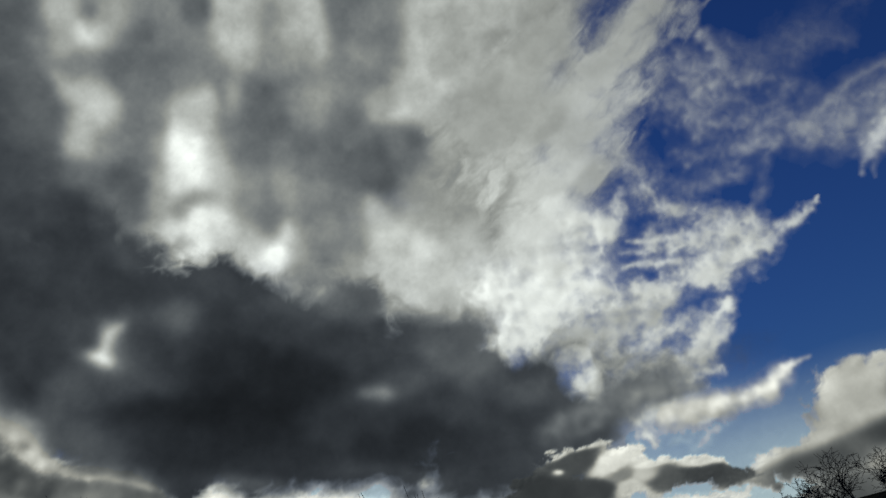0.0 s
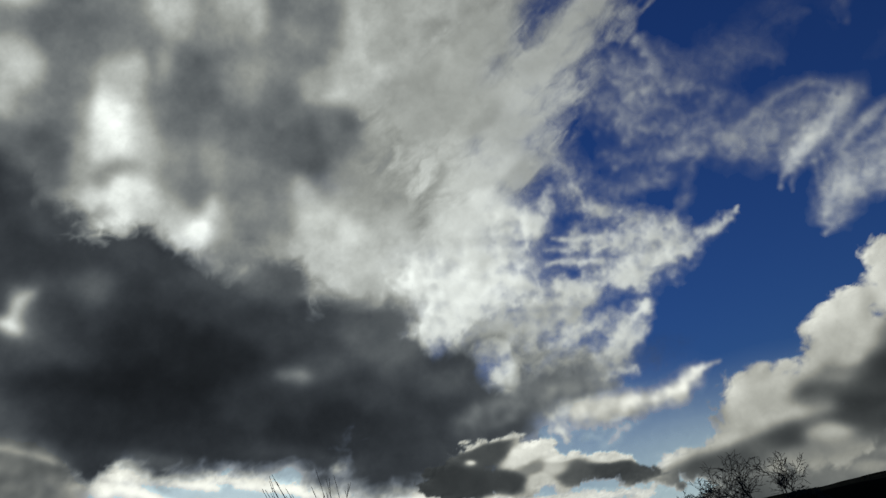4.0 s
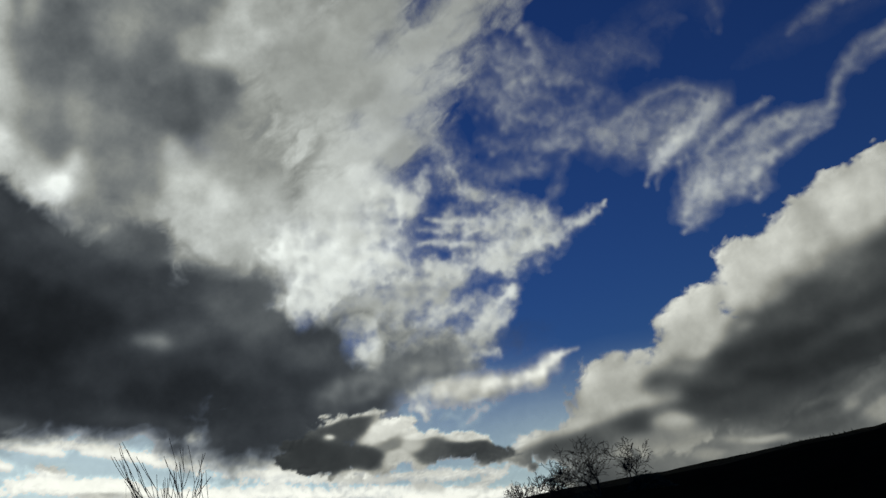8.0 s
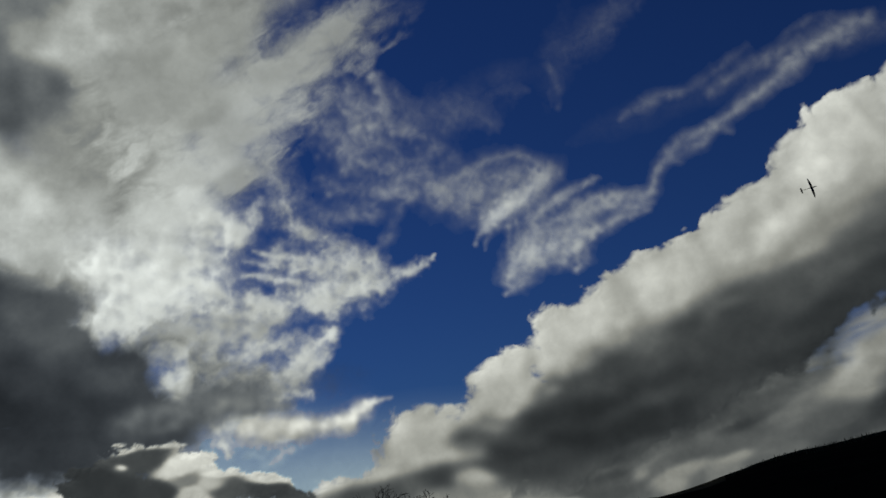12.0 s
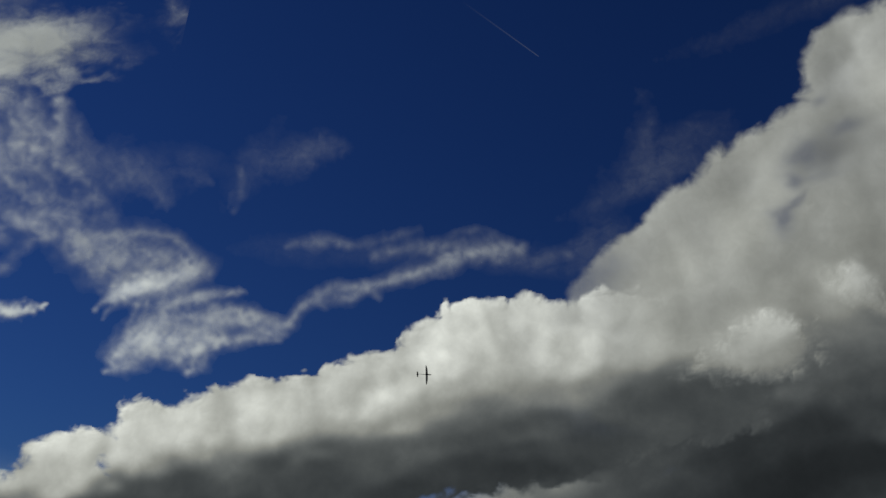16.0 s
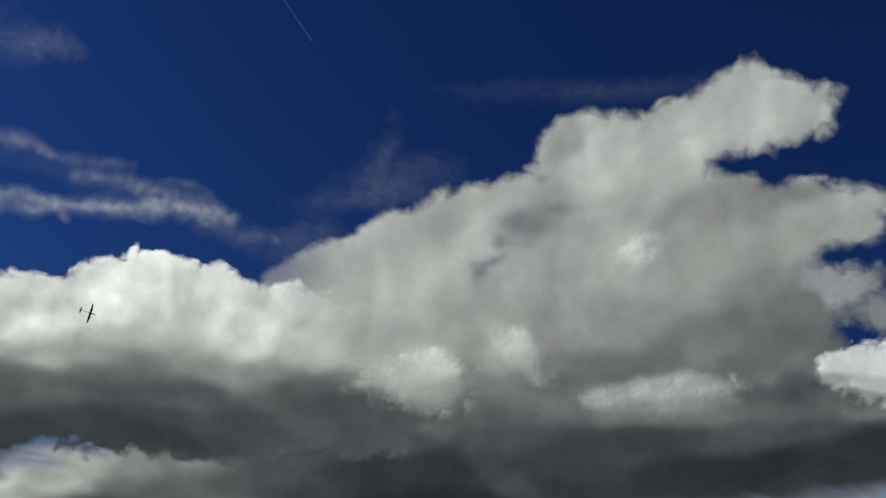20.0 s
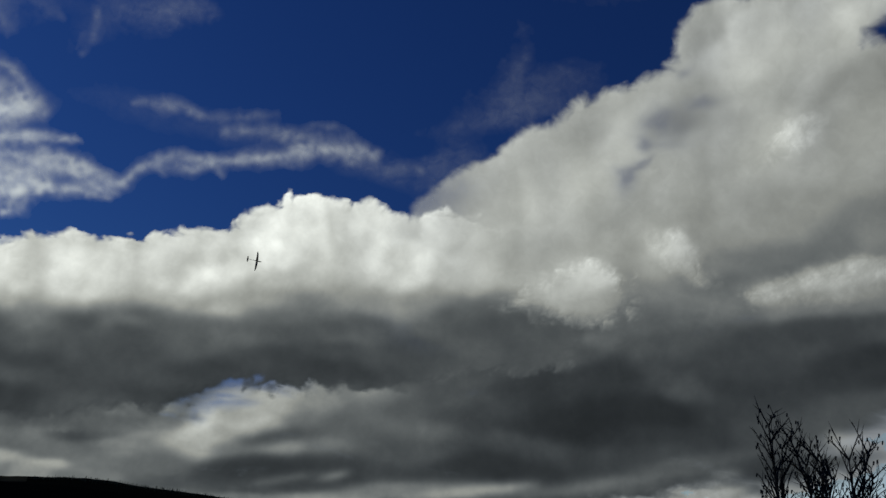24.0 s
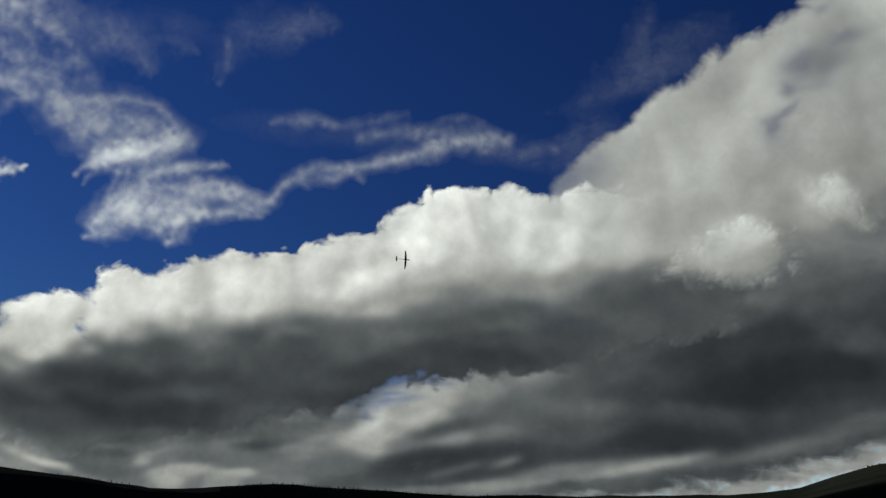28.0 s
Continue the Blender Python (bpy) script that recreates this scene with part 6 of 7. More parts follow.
wisp_cloud.threads([(24.15, 21.08, 27.55, 22.13, 31.78, 21.19, 0.86, 1.13, 0.66, 0.21, 0.75), (24.51, 20.99, 27.54, 20.87, 30.84, 20.59, 0.99, 1.19, 0.86, 0.18, 0.7), (25.38, 20.02, 27.68, 20.1, 29.95, 20.14, 0.73, 0.79, 0.66, 0.15, 0.7), (23.66, 21.39, 26.99, 22.83, 29.66, 22.75, 0.23, 0.26, 0.23, 0.15, 0.7), (29.66, 22.75, 31.26, 21.89, 32.28, 21.02, 0.23, 0.3, 0.2, 0.15, 0.7), (31.3, 21.09, 29.53, 19.73, 26.95, 18.93, 0.4, 0.73, 0.46, 0.6, 0.35), (28.77, 19.96, 27.88, 19.5, 27.11, 18.81, 0.4, 0.46, 0.33, 0.36, 0.4), (27.16, 18.98, 26.44, 18.46, 25.89, 17.63, 0.3, 0.2, 0.1, 0.3, 0.5), (27.45, 18.72, 26.75, 18.01, 26.42, 17.12, 0.2, 0.13, 0.07, 0.24, 0.5)])
wisp_cloud.threads([(28.31, 18.47, 28.23, 17.59, 27.86, 16.71, 0.17, 0.13, 0.07, 0.18, 0.6), (28.93, 18.65, 28.79, 17.6, 28.2, 16.25, 0.17, 0.17, 0.1, 0.21, 0.6), (34.73, 20.2, 32.4, 19.73, 30.05, 18.67, 0.13, 0.3, 0.36, 0.33, 0.6), (32.79, 19.78, 31.31, 19.18, 29.77, 18.4, 0.26, 0.4, 0.4, 0.18, 0.6), (37.84, 18.5, 35.37, 18.91, 32.8, 18.71, 0.17, 0.43, 0.43, 0.3, 0.6), (35.31, 18.76, 32.69, 18.38, 30.32, 17.8, 0.43, 0.53, 0.43, 0.36, 0.55), (37.51, 17.56, 35.26, 17.53, 33.7, 17.09, 0.13, 0.33, 0.3, 0.24, 0.6), (33.72, 17.16, 31.67, 17.45, 29.47, 17.4, 0.33, 0.4, 0.46, 0.24, 0.6), (33.99, 16.89, 31.84, 16.86, 29.6, 16.64, 0.33, 0.73, 0.6, 0.54, 0.45)])
wisp_cloud.threads([(32.76, 16.39, 31.91, 15.94, 32.13, 14.95, 0.46, 0.6, 0.26, 0.45, 0.45), (29.65, 16.81, 28.56, 16.22, 27.75, 15.37, 0.53, 0.66, 0.46, 0.54, 0.42), (29.65, 15.62, 28.49, 14.8, 27.44, 14.3, 0.46, 0.4, 0.13, 0.45, 0.5), (30.11, 18.29, 28.79, 17.6, 28.49, 16.61, 0.4, 0.53, 0.46, 0.18, 0.6), (31.63, 16.21, 30.5, 16.01, 29.3, 15.65, 0.46, 0.6, 0.46, 0.3, 0.5)])
wisp_cloud.lay()

curl_cloud = Streaks('curl_cloud', 'thin curling cirrus ribbon against deep blue sky', edge=0.3, rough=0.5, grain=0.9, opacity=0.8, depth=0.6, grey=0.6, side_light=0.1, stuff=COOL_VAPOUR, soft=0.1, lump=0.0)
curl_cloud.threads([(37.93, 18.76, 39.59, 21.44, 41.97, 21.3, 0.26, 0.36, 0.3, 0.33, 0.6), (41.33, 21.27, 42.65, 21.34, 43.49, 20.89, 0.23, 0.26, 0.17, 0.22, 0.6), (39.81, 20.23, 41.65, 20.53, 42.67, 21.23, 0.3, 0.4, 0.26, 0.22, 0.6), (42.47, 21.31, 45.56, 22.37, 47.93, 23.38, 0.3, 0.43, 0.4, 0.36, 0.55), (47.39, 23.07, 49.72, 24.55, 52.85, 24.5, 0.4, 0.6, 0.36, 0.41, 0.5), (51.53, 24.13, 53.1, 24.03, 53.21, 24.81, 0.26, 0.26, 0.13, 0.19, 0.6), (37.17, 23.39, 39.06, 24.24, 41.12, 23.93, 0.17, 0.43, 0.23, 0.19, 0.65), (43.05, 23.5, 46, 24.56, 48.95, 24.46, 0.3, 0.46, 0.3, 0.17, 0.65), (48.08, 25.07, 49.75, 25.78, 51.18, 25.4, 0.2, 0.3, 0.17, 0.14, 0.65)])
curl_cloud.threads([(54.1, 23.76, 55.39, 24.35, 56.36, 24.28, 0.3, 0.4, 0.23, 0.09, 0.7), (32.65, 17.72, 35, 18.45, 37.98, 18.48, 0.46, 0.43, 0.3, 0.28, 0.55), (34.84, 17.11, 36.14, 18.14, 37.73, 17.87, 0.33, 0.36, 0.2, 0.28, 0.55), (41.07, 23.82, 43.65, 24.58, 45.86, 25.42, 0.3, 0.36, 0.23, 0.07, 0.7)])
curl_cloud.lay()

distant_cloud = Cloud('distant_cloud', 'flat grey cloud bands with cream gaps near the hills', edge=0.45, rough=0.60, grain=1.1, opacity=1.00, depth=2.62, grey=0.20, lie=0, draw=4.50, soft=0.09, side_light=0.20)
distant_cloud.puffs([(27.4, 1.7, 7.6, 1.9, 4), (38.6, 3.2, 8.6, 1.9, 8), (35.0, 1.1, 11.1, 1.1, 7), (48.3, 2.8, 17.2, 1.1, 7), (58.6, 3.9, 8.5, 0.7, 12), (65.2, 5.3, 7.2, 0.6, 15), (69.3, 6.6, 8.9, 0.6, 15), (73.9, 7.9, 4.2, 0.9, 18), (27.7, 0.5, 5.9, 1.4, -3), (21.7, 0.9, 5.4, 1.7, -3), (40.0, 5.2, 4.7, 1.4, 14), (43.5, 5.6, 1.7, 0.8, 15), (22.9, 1.7, 4.0, 0.8, -4), (28.7, 1.9, 3.9, 1.0, 9)])
distant_cloud.puffs([(33.7, 2.4, 3.1, 0.8, 15), (37.0, 3.2, 2.4, 0.9, 17)])
distant_cloud.gaps([(46.8, 7.4, 2.1, 0.5, 27)])
distant_cloud.tones([(26.1, 3.4, 1.0, 0.3, 9, 1.43), (27.7, 3.2, 0.4, 0.2, -12, 1.28), (27.3, 2.2, 1.5, 0.3, -0, 2.26), (26.6, 1.6, 0.7, 0.2, -3, 1.28), (27.8, 1.3, 1.5, 0.2, -13, 1.28), (29.1, 1.1, 0.9, 0.2, -13, 1.28), (27.1, 0.7, 0.9, 0.2, -8, 1.77), (31.6, 2.3, 3.1, 0.5, 8, 2.89), (30.3, 1.1, 1.8, 0.3, 8, 2.49), (36.1, 3.8, 1.0, 0.2, 8, 2.49), (35.9, 1.9, 1.3, 0.3, 12, 1.28), (35.0, 1.3, 0.4, 0.3, 7, 1.14), (38.2, 1.5, 0.7, 0.5, 7, 1.43), (38.8, 2.0, 0.7, 0.2, 7, 1.28)])
distant_cloud.tones([(41.5, 1.9, 2.0, 0.3, 7, 1.95), (43.4, 2.8, 2.0, 0.3, 7, 2.16), (44.6, 4.7, 1.0, 0.3, 7, 1.59), (42.3, 5.8, 1.4, 0.3, 13, 2.16), (43.3, 6.3, 1.4, 0.2, 8, 1.68), (41.7, 5.0, 1.7, 0.3, 8, 2.38), (42.6, 4.1, 1.7, 0.2, 12, 1.86), (39.5, 3.7, 2.0, 0.3, 8, 2.75), (44.9, 2.3, 2.7, 0.4, 7, 2.75), (48.3, 3.1, 3.5, 0.4, 7, 3.19), (45.7, 1.8, 2.0, 0.2, 7, 2.26), (50.4, 2.4, 2.1, 0.2, 10, 1.95), (53.5, 3.0, 2.1, 0.2, 11, 1.51), (56.9, 3.8, 1.7, 0.2, 14, 1.59)])
distant_cloud.tones([(59.6, 4.4, 1.0, 0.2, 11, 1.43), (61.6, 4.9, 1.0, 0.2, 9, 1.77), (63.9, 5.5, 1.7, 0.2, 13, 1.14), (66.8, 6.3, 1.6, 0.2, 13, 1.68), (69.3, 6.9, 1.6, 0.2, 13, 1.86), (72.1, 7.8, 1.9, 0.2, 17, 2.26), (66.8, 5.4, 3.2, 0.3, 15, 2.83), (71.5, 6.8, 2.5, 0.3, 17, 2.89), (61.9, 4.3, 2.7, 0.3, 11, 2.38), (73.0, 7.9, 1.8, 0.2, 18, 2.62), (75.4, 8.5, 1.5, 0.2, 18, 2.16), (24.6, 1.8, 1.3, 0.3, -3, 1.92), (24.8, 1.2, 0.7, 0.3, -12, 1.50), (21.6, 2.1, 2.0, 0.5, -12, 2.07)])
distant_cloud.tones([(20.4, 2.7, 1.0, 0.3, -12, 1.77), (22.7, 1.2, 1.3, 0.3, -12, 1.92), (26.9, 1.6, 2.0, 0.3, 2, 2.07), (30.3, 1.8, 1.9, 0.3, 12, 2.62), (33.7, 2.5, 1.3, 0.2, 17, 1.77), (33.2, 2.0, 0.6, 0.2, 17, 1.56), (36.4, 3.0, 1.2, 0.2, 17, 2.16), (31.9, 1.8, 1.3, 0.3, 7, 2.42)])
distant_cloud.gaps([(47.3, 7.5, 2.2, 0.59, 29), (47.3, 8.1, 2, 0.48, 35)])
distant_cloud.tones([(37.9, 4.9, 2.8, 0.81, 14, 2.5), (37, 3.3, 2.8, 0.43, 11, 1.9), (33.6, 3.5, 2.2, 0.51, 6, 2.3), (39.5, 5.9, 1.5, 0.81, 14, 2.8)])
distant_cloud.tones([(38.1, 2.7, 1.8, 0.43, 12, 2.3), (35.5, 2.5, 1.9, 0.37, 9, 2.2)])
distant_cloud.tones([(29.9, 2.8, 3.2, 0.58, 1, 2.3), (33.5, 2.9, 2.8, 0.63, 5, 2.3), (36.4, 3, 1.8, 0.8, 9, 2.4), (36.9, 4.5, 1.8, 0.68, 14, 2.7)])
distant_cloud.lay()

hazy_cloud = Cloud('hazy_cloud', 'pale hazy cloud strip lying on the hill line', edge=0.25, rough=0.30, grain=1.0, opacity=0.80, depth=1.28, grey=0.08, lie=0, draw=2.50, soft=0.10, side_light=0.10)
hazy_cloud.puffs([(70.9, 5.2, 7.2, 0.5, 18), (75.4, 6.8, 2.7, 0.4, 19)])
hazy_cloud.tones([(73.0, 6.4, 1.2, 0.2, 19, 0.90), (75.7, 7.3, 1.2, 0.2, 19, 1.14), (68.4, 4.9, 2.6, 0.3, 15, 1.43)])
hazy_cloud.lay()

horizon_cloud = Cloud('horizon_cloud', 'low sunlit cream cloud bank along the horizon', edge=0.30, rough=0.40, grain=1.2, opacity=1.00, depth=0.12, grey=0.08, lie=0, draw=2.00, soft=0.07, side_light=0.30)
horizon_cloud.puffs([(-12.3, 7.0, 2.9, 0.6, -18), (-13.3, 8.2, 1.1, 0.4, -25), (-7.2, 5.7, 5.3, 0.3, -12), (0.7, 4.0, 8.0, 0.2, -11), (-11.8, 9.2, 2.1, 0.2, -14), (-9.2, 8.4, 1.6, 0.2, -22), (-6.1, 7.2, 1.3, 0.2, -25), (-1.7, 5.8, 1.6, 0.2, -16), (2.1, 4.6, 2.0, 0.1, -11), (8.2, 3.6, 2.8, 0.2, -7), (11.5, 2.5, 1.4, 0.2, 17), (10.0, 1.9, 6.9, 0.3, -12), (-28.7, 16.4, 1.3, 0.7, -30), (-27.7, 14.3, 2.8, 0.6, -26)])
horizon_cloud.puffs([(-28.4, 13.2, 2.6, 1.0, -11), (-24.5, 12.5, 2.7, 0.7, -11), (-19.5, 11.6, 2.8, 0.5, -20), (-22.6, 12.9, 3.1, 0.2, -17), (-5.5, 8.6, 0.4, 0.3, -15), (-32.8, 16.1, 3.7, 2.4, -8)])
horizon_cloud.tones([(-13.0, 8.4, 0.7, 0.3, -20, 0.63), (-12.2, 7.4, 1.8, 0.3, -15, -0.16), (-12.1, 9.2, 1.8, 0.2, -9, -0.16), (-9.0, 8.4, 1.2, 0.2, -9, -0.16), (-6.1, 7.3, 0.9, 0.2, -10, -0.16), (-1.8, 5.7, 1.3, 0.2, -11, -0.16), (-9.6, 6.3, 3.6, 0.2, -10, -0.16), (0.7, 4.0, 6.7, 0.2, -11, -0.16), (-10.3, 6.1, 1.2, 0.2, -10, 0.70), (8.2, 3.6, 2.1, 0.2, -12, 0.45), (11.5, 2.5, 1.0, 0.3, -12, 0.57), (-28.7, 16.5, 0.9, 0.6, -9, 0.88), (-27.6, 14.9, 1.2, 0.3, -35, -0.20), (-26.5, 14.0, 0.7, 0.2, -26, -0.20)])
horizon_cloud.tones([(-24.7, 13.5, 1.5, 0.2, -16, -0.20), (-22.0, 12.8, 1.3, 0.2, -12, -0.20), (-20.5, 11.9, 1.6, 0.4, -20, -0.20), (-17.3, 10.8, 2.0, 0.2, -18, -0.20), (-28.7, 13.5, 1.1, 0.4, -10, 2.26), (-26.6, 13.2, 0.9, 0.2, -11, 1.59), (-24.2, 12.5, 1.5, 0.4, -11, 2.67), (-22.5, 12.4, 0.5, 0.3, -12, 2.49), (-28.9, 14.6, 0.9, 0.3, -10, 1.01), (-32.2, 16.0, 2.2, 1.8, -9, 2.38)])
horizon_cloud.lay()

veil_cloud = Streaks('veil_cloud', 'thin torn veil of ice cloud over deep blue sky', edge=0.3, rough=1.0, grain=0.9, opacity=0.8, depth=0.6, grey=0.9, side_light=0.1, stuff=COOL_VAPOUR, soft=0.1, lump=0.0)
veil_cloud.threads([(20.82, 29.02, 21.64, 27.66, 21.51, 25.55, 0.4, 0.43, 0.33, 0.29, 0.55), (17.46, 28.43, 19.68, 26.17, 20.98, 23.7, 1.39, 1.46, 1.19, 0.17, 0.6), (17.42, 25.24, 20.15, 23.54, 23.72, 22.28, 0.93, 0.99, 0.73, 0.15, 0.6), (19.58, 21.43, 22.63, 22.57, 24.4, 23.91, 0.3, 0.4, 0.26, 0.19, 0.55), (16.43, 22.94, 19.27, 21.76, 22.35, 21.55, 0.53, 0.66, 0.46, 0.17, 0.6), (21.87, 21.24, 24.25, 21.42, 26.18, 22.05, 0.4, 0.5, 0.33, 0.21, 0.6), (24.92, 26.27, 27.57, 25.88, 28.76, 24.74, 0.73, 0.86, 0.4, 0.08, 0.7), (21.85, 26.72, 23.68, 24.82, 25.21, 23.33, 1.13, 1.19, 0.79, 0.11, 0.6), (21.47, 20.5, 20.74, 19.22, 19.38, 18.45, 0.3, 0.36, 0.23, 0.12, 0.6)])
veil_cloud.threads([(15.64, 21.36, 18.2, 20.66, 21.24, 20.37, 0.46, 0.6, 0.26, 0.15, 0.6), (33.22, 27.59, 33.29, 26.17, 33.21, 24.86, 0.3, 0.4, 0.17, 0.07, 0.7), (28.98, 26.59, 30.19, 26.67, 31.14, 26.61, 0.33, 0.43, 0.26, 0.04, 0.7), (19.09, 28.43, 20.34, 27.08, 20.62, 25.23, 0.46, 0.53, 0.46, 0.15, 0.55), (18.23, 23.81, 19.17, 24.32, 21.27, 24.72, 0.33, 0.4, 0.3, 0.14, 0.6), (22.43, 27.99, 22.88, 26.81, 22.67, 25.44, 0.4, 0.46, 0.33, 0.09, 0.6), (16.63, 26.84, 17.51, 25.58, 19.26, 24.65, 0.66, 0.73, 0.46, 0.15, 0.6)])
veil_cloud.lay()

faint_cloud = Cloud('faint_cloud', 'faint smoky shred of high cloud', edge=0.80, rough=0.70, grain=1.4, opacity=0.06, depth=0.64, grey=0.08, lie=0, draw=1.25, soft=0.20, side_light=0.10, stuff=COOL_VAPOUR)
faint_cloud.puffs([(61.5, 30.9, 0.4, 1.1, -3), (64.1, 31.0, 1.4, 0.4, 16), (63.1, 29.6, 2.1, 0.8, 16), (60.2, 28.1, 1.8, 0.4, 26), (58.2, 24.6, 1.7, 1.0, 38), (78.0, 38.4, 4.1, 0.3, 11), (53.0, 23.6, 1.4, 0.3, -0), (37.3, 29.1, 1.5, 0.7, 31)])
faint_cloud.tones([(61.5, 30.9, 0.5, 1.1, 17, 0.38)])
faint_cloud.lay()

high_shred = Cloud('high_shred', 'faint smoky shred of high cloud', edge=0.90, rough=0.80, grain=1.6, opacity=0.04, depth=0.64, grey=0.08, lie=0, draw=1.25, soft=0.20, side_light=0.10, stuff=COOL_VAPOUR)
high_shred.puffs([(33.9, 28.1, 0.6, 1.7, -25), (30.1, 27.6, 0.8, 0.3, -3), (36.3, 29.4, 1.2, 0.4, 19), (25.7, 26.0, 2.4, 1.2, -1), (38.5, 23.5, 1.4, 0.4, 5), (44.1, 23.6, 3.1, 0.3, 6), (53.7, 23.8, 1.1, 0.3, -13)])
high_shred.lay()

haze_layer = Cloud('haze_layer', 'pale bluish haze low over the horizon', edge=5.5, rough=0.10, grain=4.0, opacity=0.85, depth=0.30, grey=0.00, draw=4.00, soft=0.30, side_light=0.00, stuff=HAZE, fray=0.0)
haze_layer.puffs([(96.0, 8.0, 12.0, 8.0, 0), (-24.0, 3.0, 30.0, 8.5, 0), (30.0, 0.0, 40.0, 4.2, 0), (84.0, 3.0, 30.0, 8.0, 0)])
haze_layer.lay()

hang_clouds()

# ---- ground: fields and hills round the hilltop ----
HILL_AZ = [-180, -60, -40, -25, -10, 0, 10, 14, 18, 22, 26, 30, 34, 37, 38.4, 41, 47, 53, 57, 62, 68, 72, 76, 82, 90, 110, 180]
HILL_EL = [2.0, 2.5, 3.0, 3.0, 2.4, 2.0, 1.2, 0.85, 0.65, 0.45, 0.45, 0.52, 0.45, 0.8, 1.1, 1.5, 1.8, 2.3, 2.9, 3.4, 4.0, 4.8, 6.3, 7.6, 8.0, 6.0, 2.0]



def land(az, r):
    """Height of the ground r metres out at azimuth az."""
    az, r = np.asarray(az, float), np.asarray(r, float)
    crest = np.interp(az, HILL_AZ, HILL_EL)
    far = np.interp(az, [44, 62], [700, 1700])
    rise = ease((np.log(np.maximum(r, 1)) - math.log(25)) / (np.log(far) - math.log(25)))
    fall = np.clip((r - far - 50) / 3500, 0, 1)
    a = np.radians(az)
    p = np.stack([r * np.sin(a), r * np.cos(a), 0 * r], -1).reshape(-1, 3)
    rough = (cloudy(p / 260, 900, 4) * np.minimum(r.ravel() / 260, 4) + cloudy(p / 23, 930, 3) * np.minimum(r.ravel() / 150, 0.6)).reshape(r.shape)
    return 1.6 * rise + r * np.tan(np.radians(crest)) * rise * (1 - 0.85 * fall) + rough * 1.2 * ease(r / 60)


rings = np.concatenate([[0.0], np.geomspace(2, 4950, 110)])
turns = np.concatenate([np.arange(-180, -40, 4), np.arange(-40, 104, 0.5), np.arange(104, 180, 4)])
gr, ga = np.meshgrid(rings, turns, indexing="ij")
gz = land(ga, gr)
gv = np.stack([gr * np.sin(np.radians(ga)), gr * np.cos(np.radians(ga)), gz], -1).reshape(-1, 3)
nt = len(turns)
gf = [(i * nt + j, (i + 1) * nt + j, (i + 1) * nt + (j + 1) % nt, i * nt + (j + 1) % nt) for i in range(len(rings) - 1) for j in range(nt)]
ground = tagged(part("ground", gv, gf, SILHOUETTE_TURF, smooth=True), label="winter fields and moorland hills, painted near-black as if backlit", category="ground", kind="structure")
ground.data.materials.append(LIT_PASTURE)
# Far band painted lighter, as if sunlit, against the silhouetted foreground.
fields = (gr[:-1] > 330) & (ga[:-1] > 12) & (ga[:-1] < 38)
ground.data.polygons.foreach_set("material_index", fields.ravel().astype(np.int32))


def spot(az, r):
    a = radians(az)
    return Vector((r * math.sin(a), r * math.cos(a), float(land(az, r))))


# ---- bare trees ----
def tube(verts, faces, a, b, ra, rb, sides=5):
    d = (b - a).normalized()
    u = d.orthogonal().normalized()
    w = d.cross(u)
    k = len(verts)
    for p, r in ((a, ra), (b, rb)):
        for i in range(sides):
            t = 2 * math.pi * i / sides
            verts.append(p + (u * math.cos(t) + w * math.sin(t)) * r)
    for i in range(sides):
        j = (i + 1) % sides
        faces.append((k + i, k + j, k + sides + j, k + sides + i))
    faces.append(tuple(k + sides + i for i in range(sides)))


def grow(rng, verts, faces, start, way, length, radius, level, spread, lift, crook, fine):
    """A crooked tapering bough that forks into finer ones."""
    steps = 5 if level > 1 else 3
    p, d = start.copy(), way.normalized()
    for s in range(steps):
        turn = Vector((rng.uniform(-1, 1), rng.uniform(-1, 1), rng.uniform(-1, 1))) * crook
        d = (d + turn + Vector((0, 0, lift))).normalized()
        q = p + d * length / steps
        r0, r1 = max(radius * (1 - 0.75 * s / steps), fine), max(radius * (1 - 0.75 * (s + 1) / steps), fine * 0.7)
        tube(verts, faces, p, q, r0, r1, 5 if level > 1 else 3)
        if level > 0 and s > 0:
            for _ in range(2 if level > 1 else rng.choice((1, 2, 2))):
                side = d.orthogonal().normalized()
                side.rotate(Matrix.Rotation(rng.uniform(0, 2 * math.pi), 3, d))
                grow(rng, verts, faces, q, d + side * spread * rng.uniform(0.7, 1.3), length * rng.uniform(0.42, 0.66), max(r1 * 0.7, fine), level - 1, spread, lift, crook, fine)
        p = q


def bare_tree(name, label, base, height, stems, seed, spread=0.7, lift=0.1, crook=0.25, level=3, width=1.0, thick=0.013, fine=0.010):
    rng = random.Random(seed)
    root = tagged(new(name), label=label, category="tree", group="bare trees on the hill")
    root.location = base
    made = []
    for k in range(stems):
        verts, faces = [], []
        lean = 2 * math.pi * k / max(stems, 1) + rng.uniform(-0.5, 0.5)
        out = Vector((math.cos(lean), math.sin(lean), 0)) * (0.0 if stems == 1 else rng.uniform(0.15, 0.5))
        grow(rng, verts, faces, Vector((0, 0, -0.3)) + out * 0.3, Vector((0, 0, 1)) + out, height * rng.uniform(0.8, 1.02), height * thick * 1.6, level, spread, lift, crook, fine * 1.6)
        made.append((verts, faces))
    tall = height / max(v.z for verts, _ in made for v in verts)
    for verts, faces in made:
        verts = [Vector((v.x * tall * width, v.y * tall * width, v.z * tall)) for v in verts]
        part("trunk", verts, faces, BARK, root)
    return root


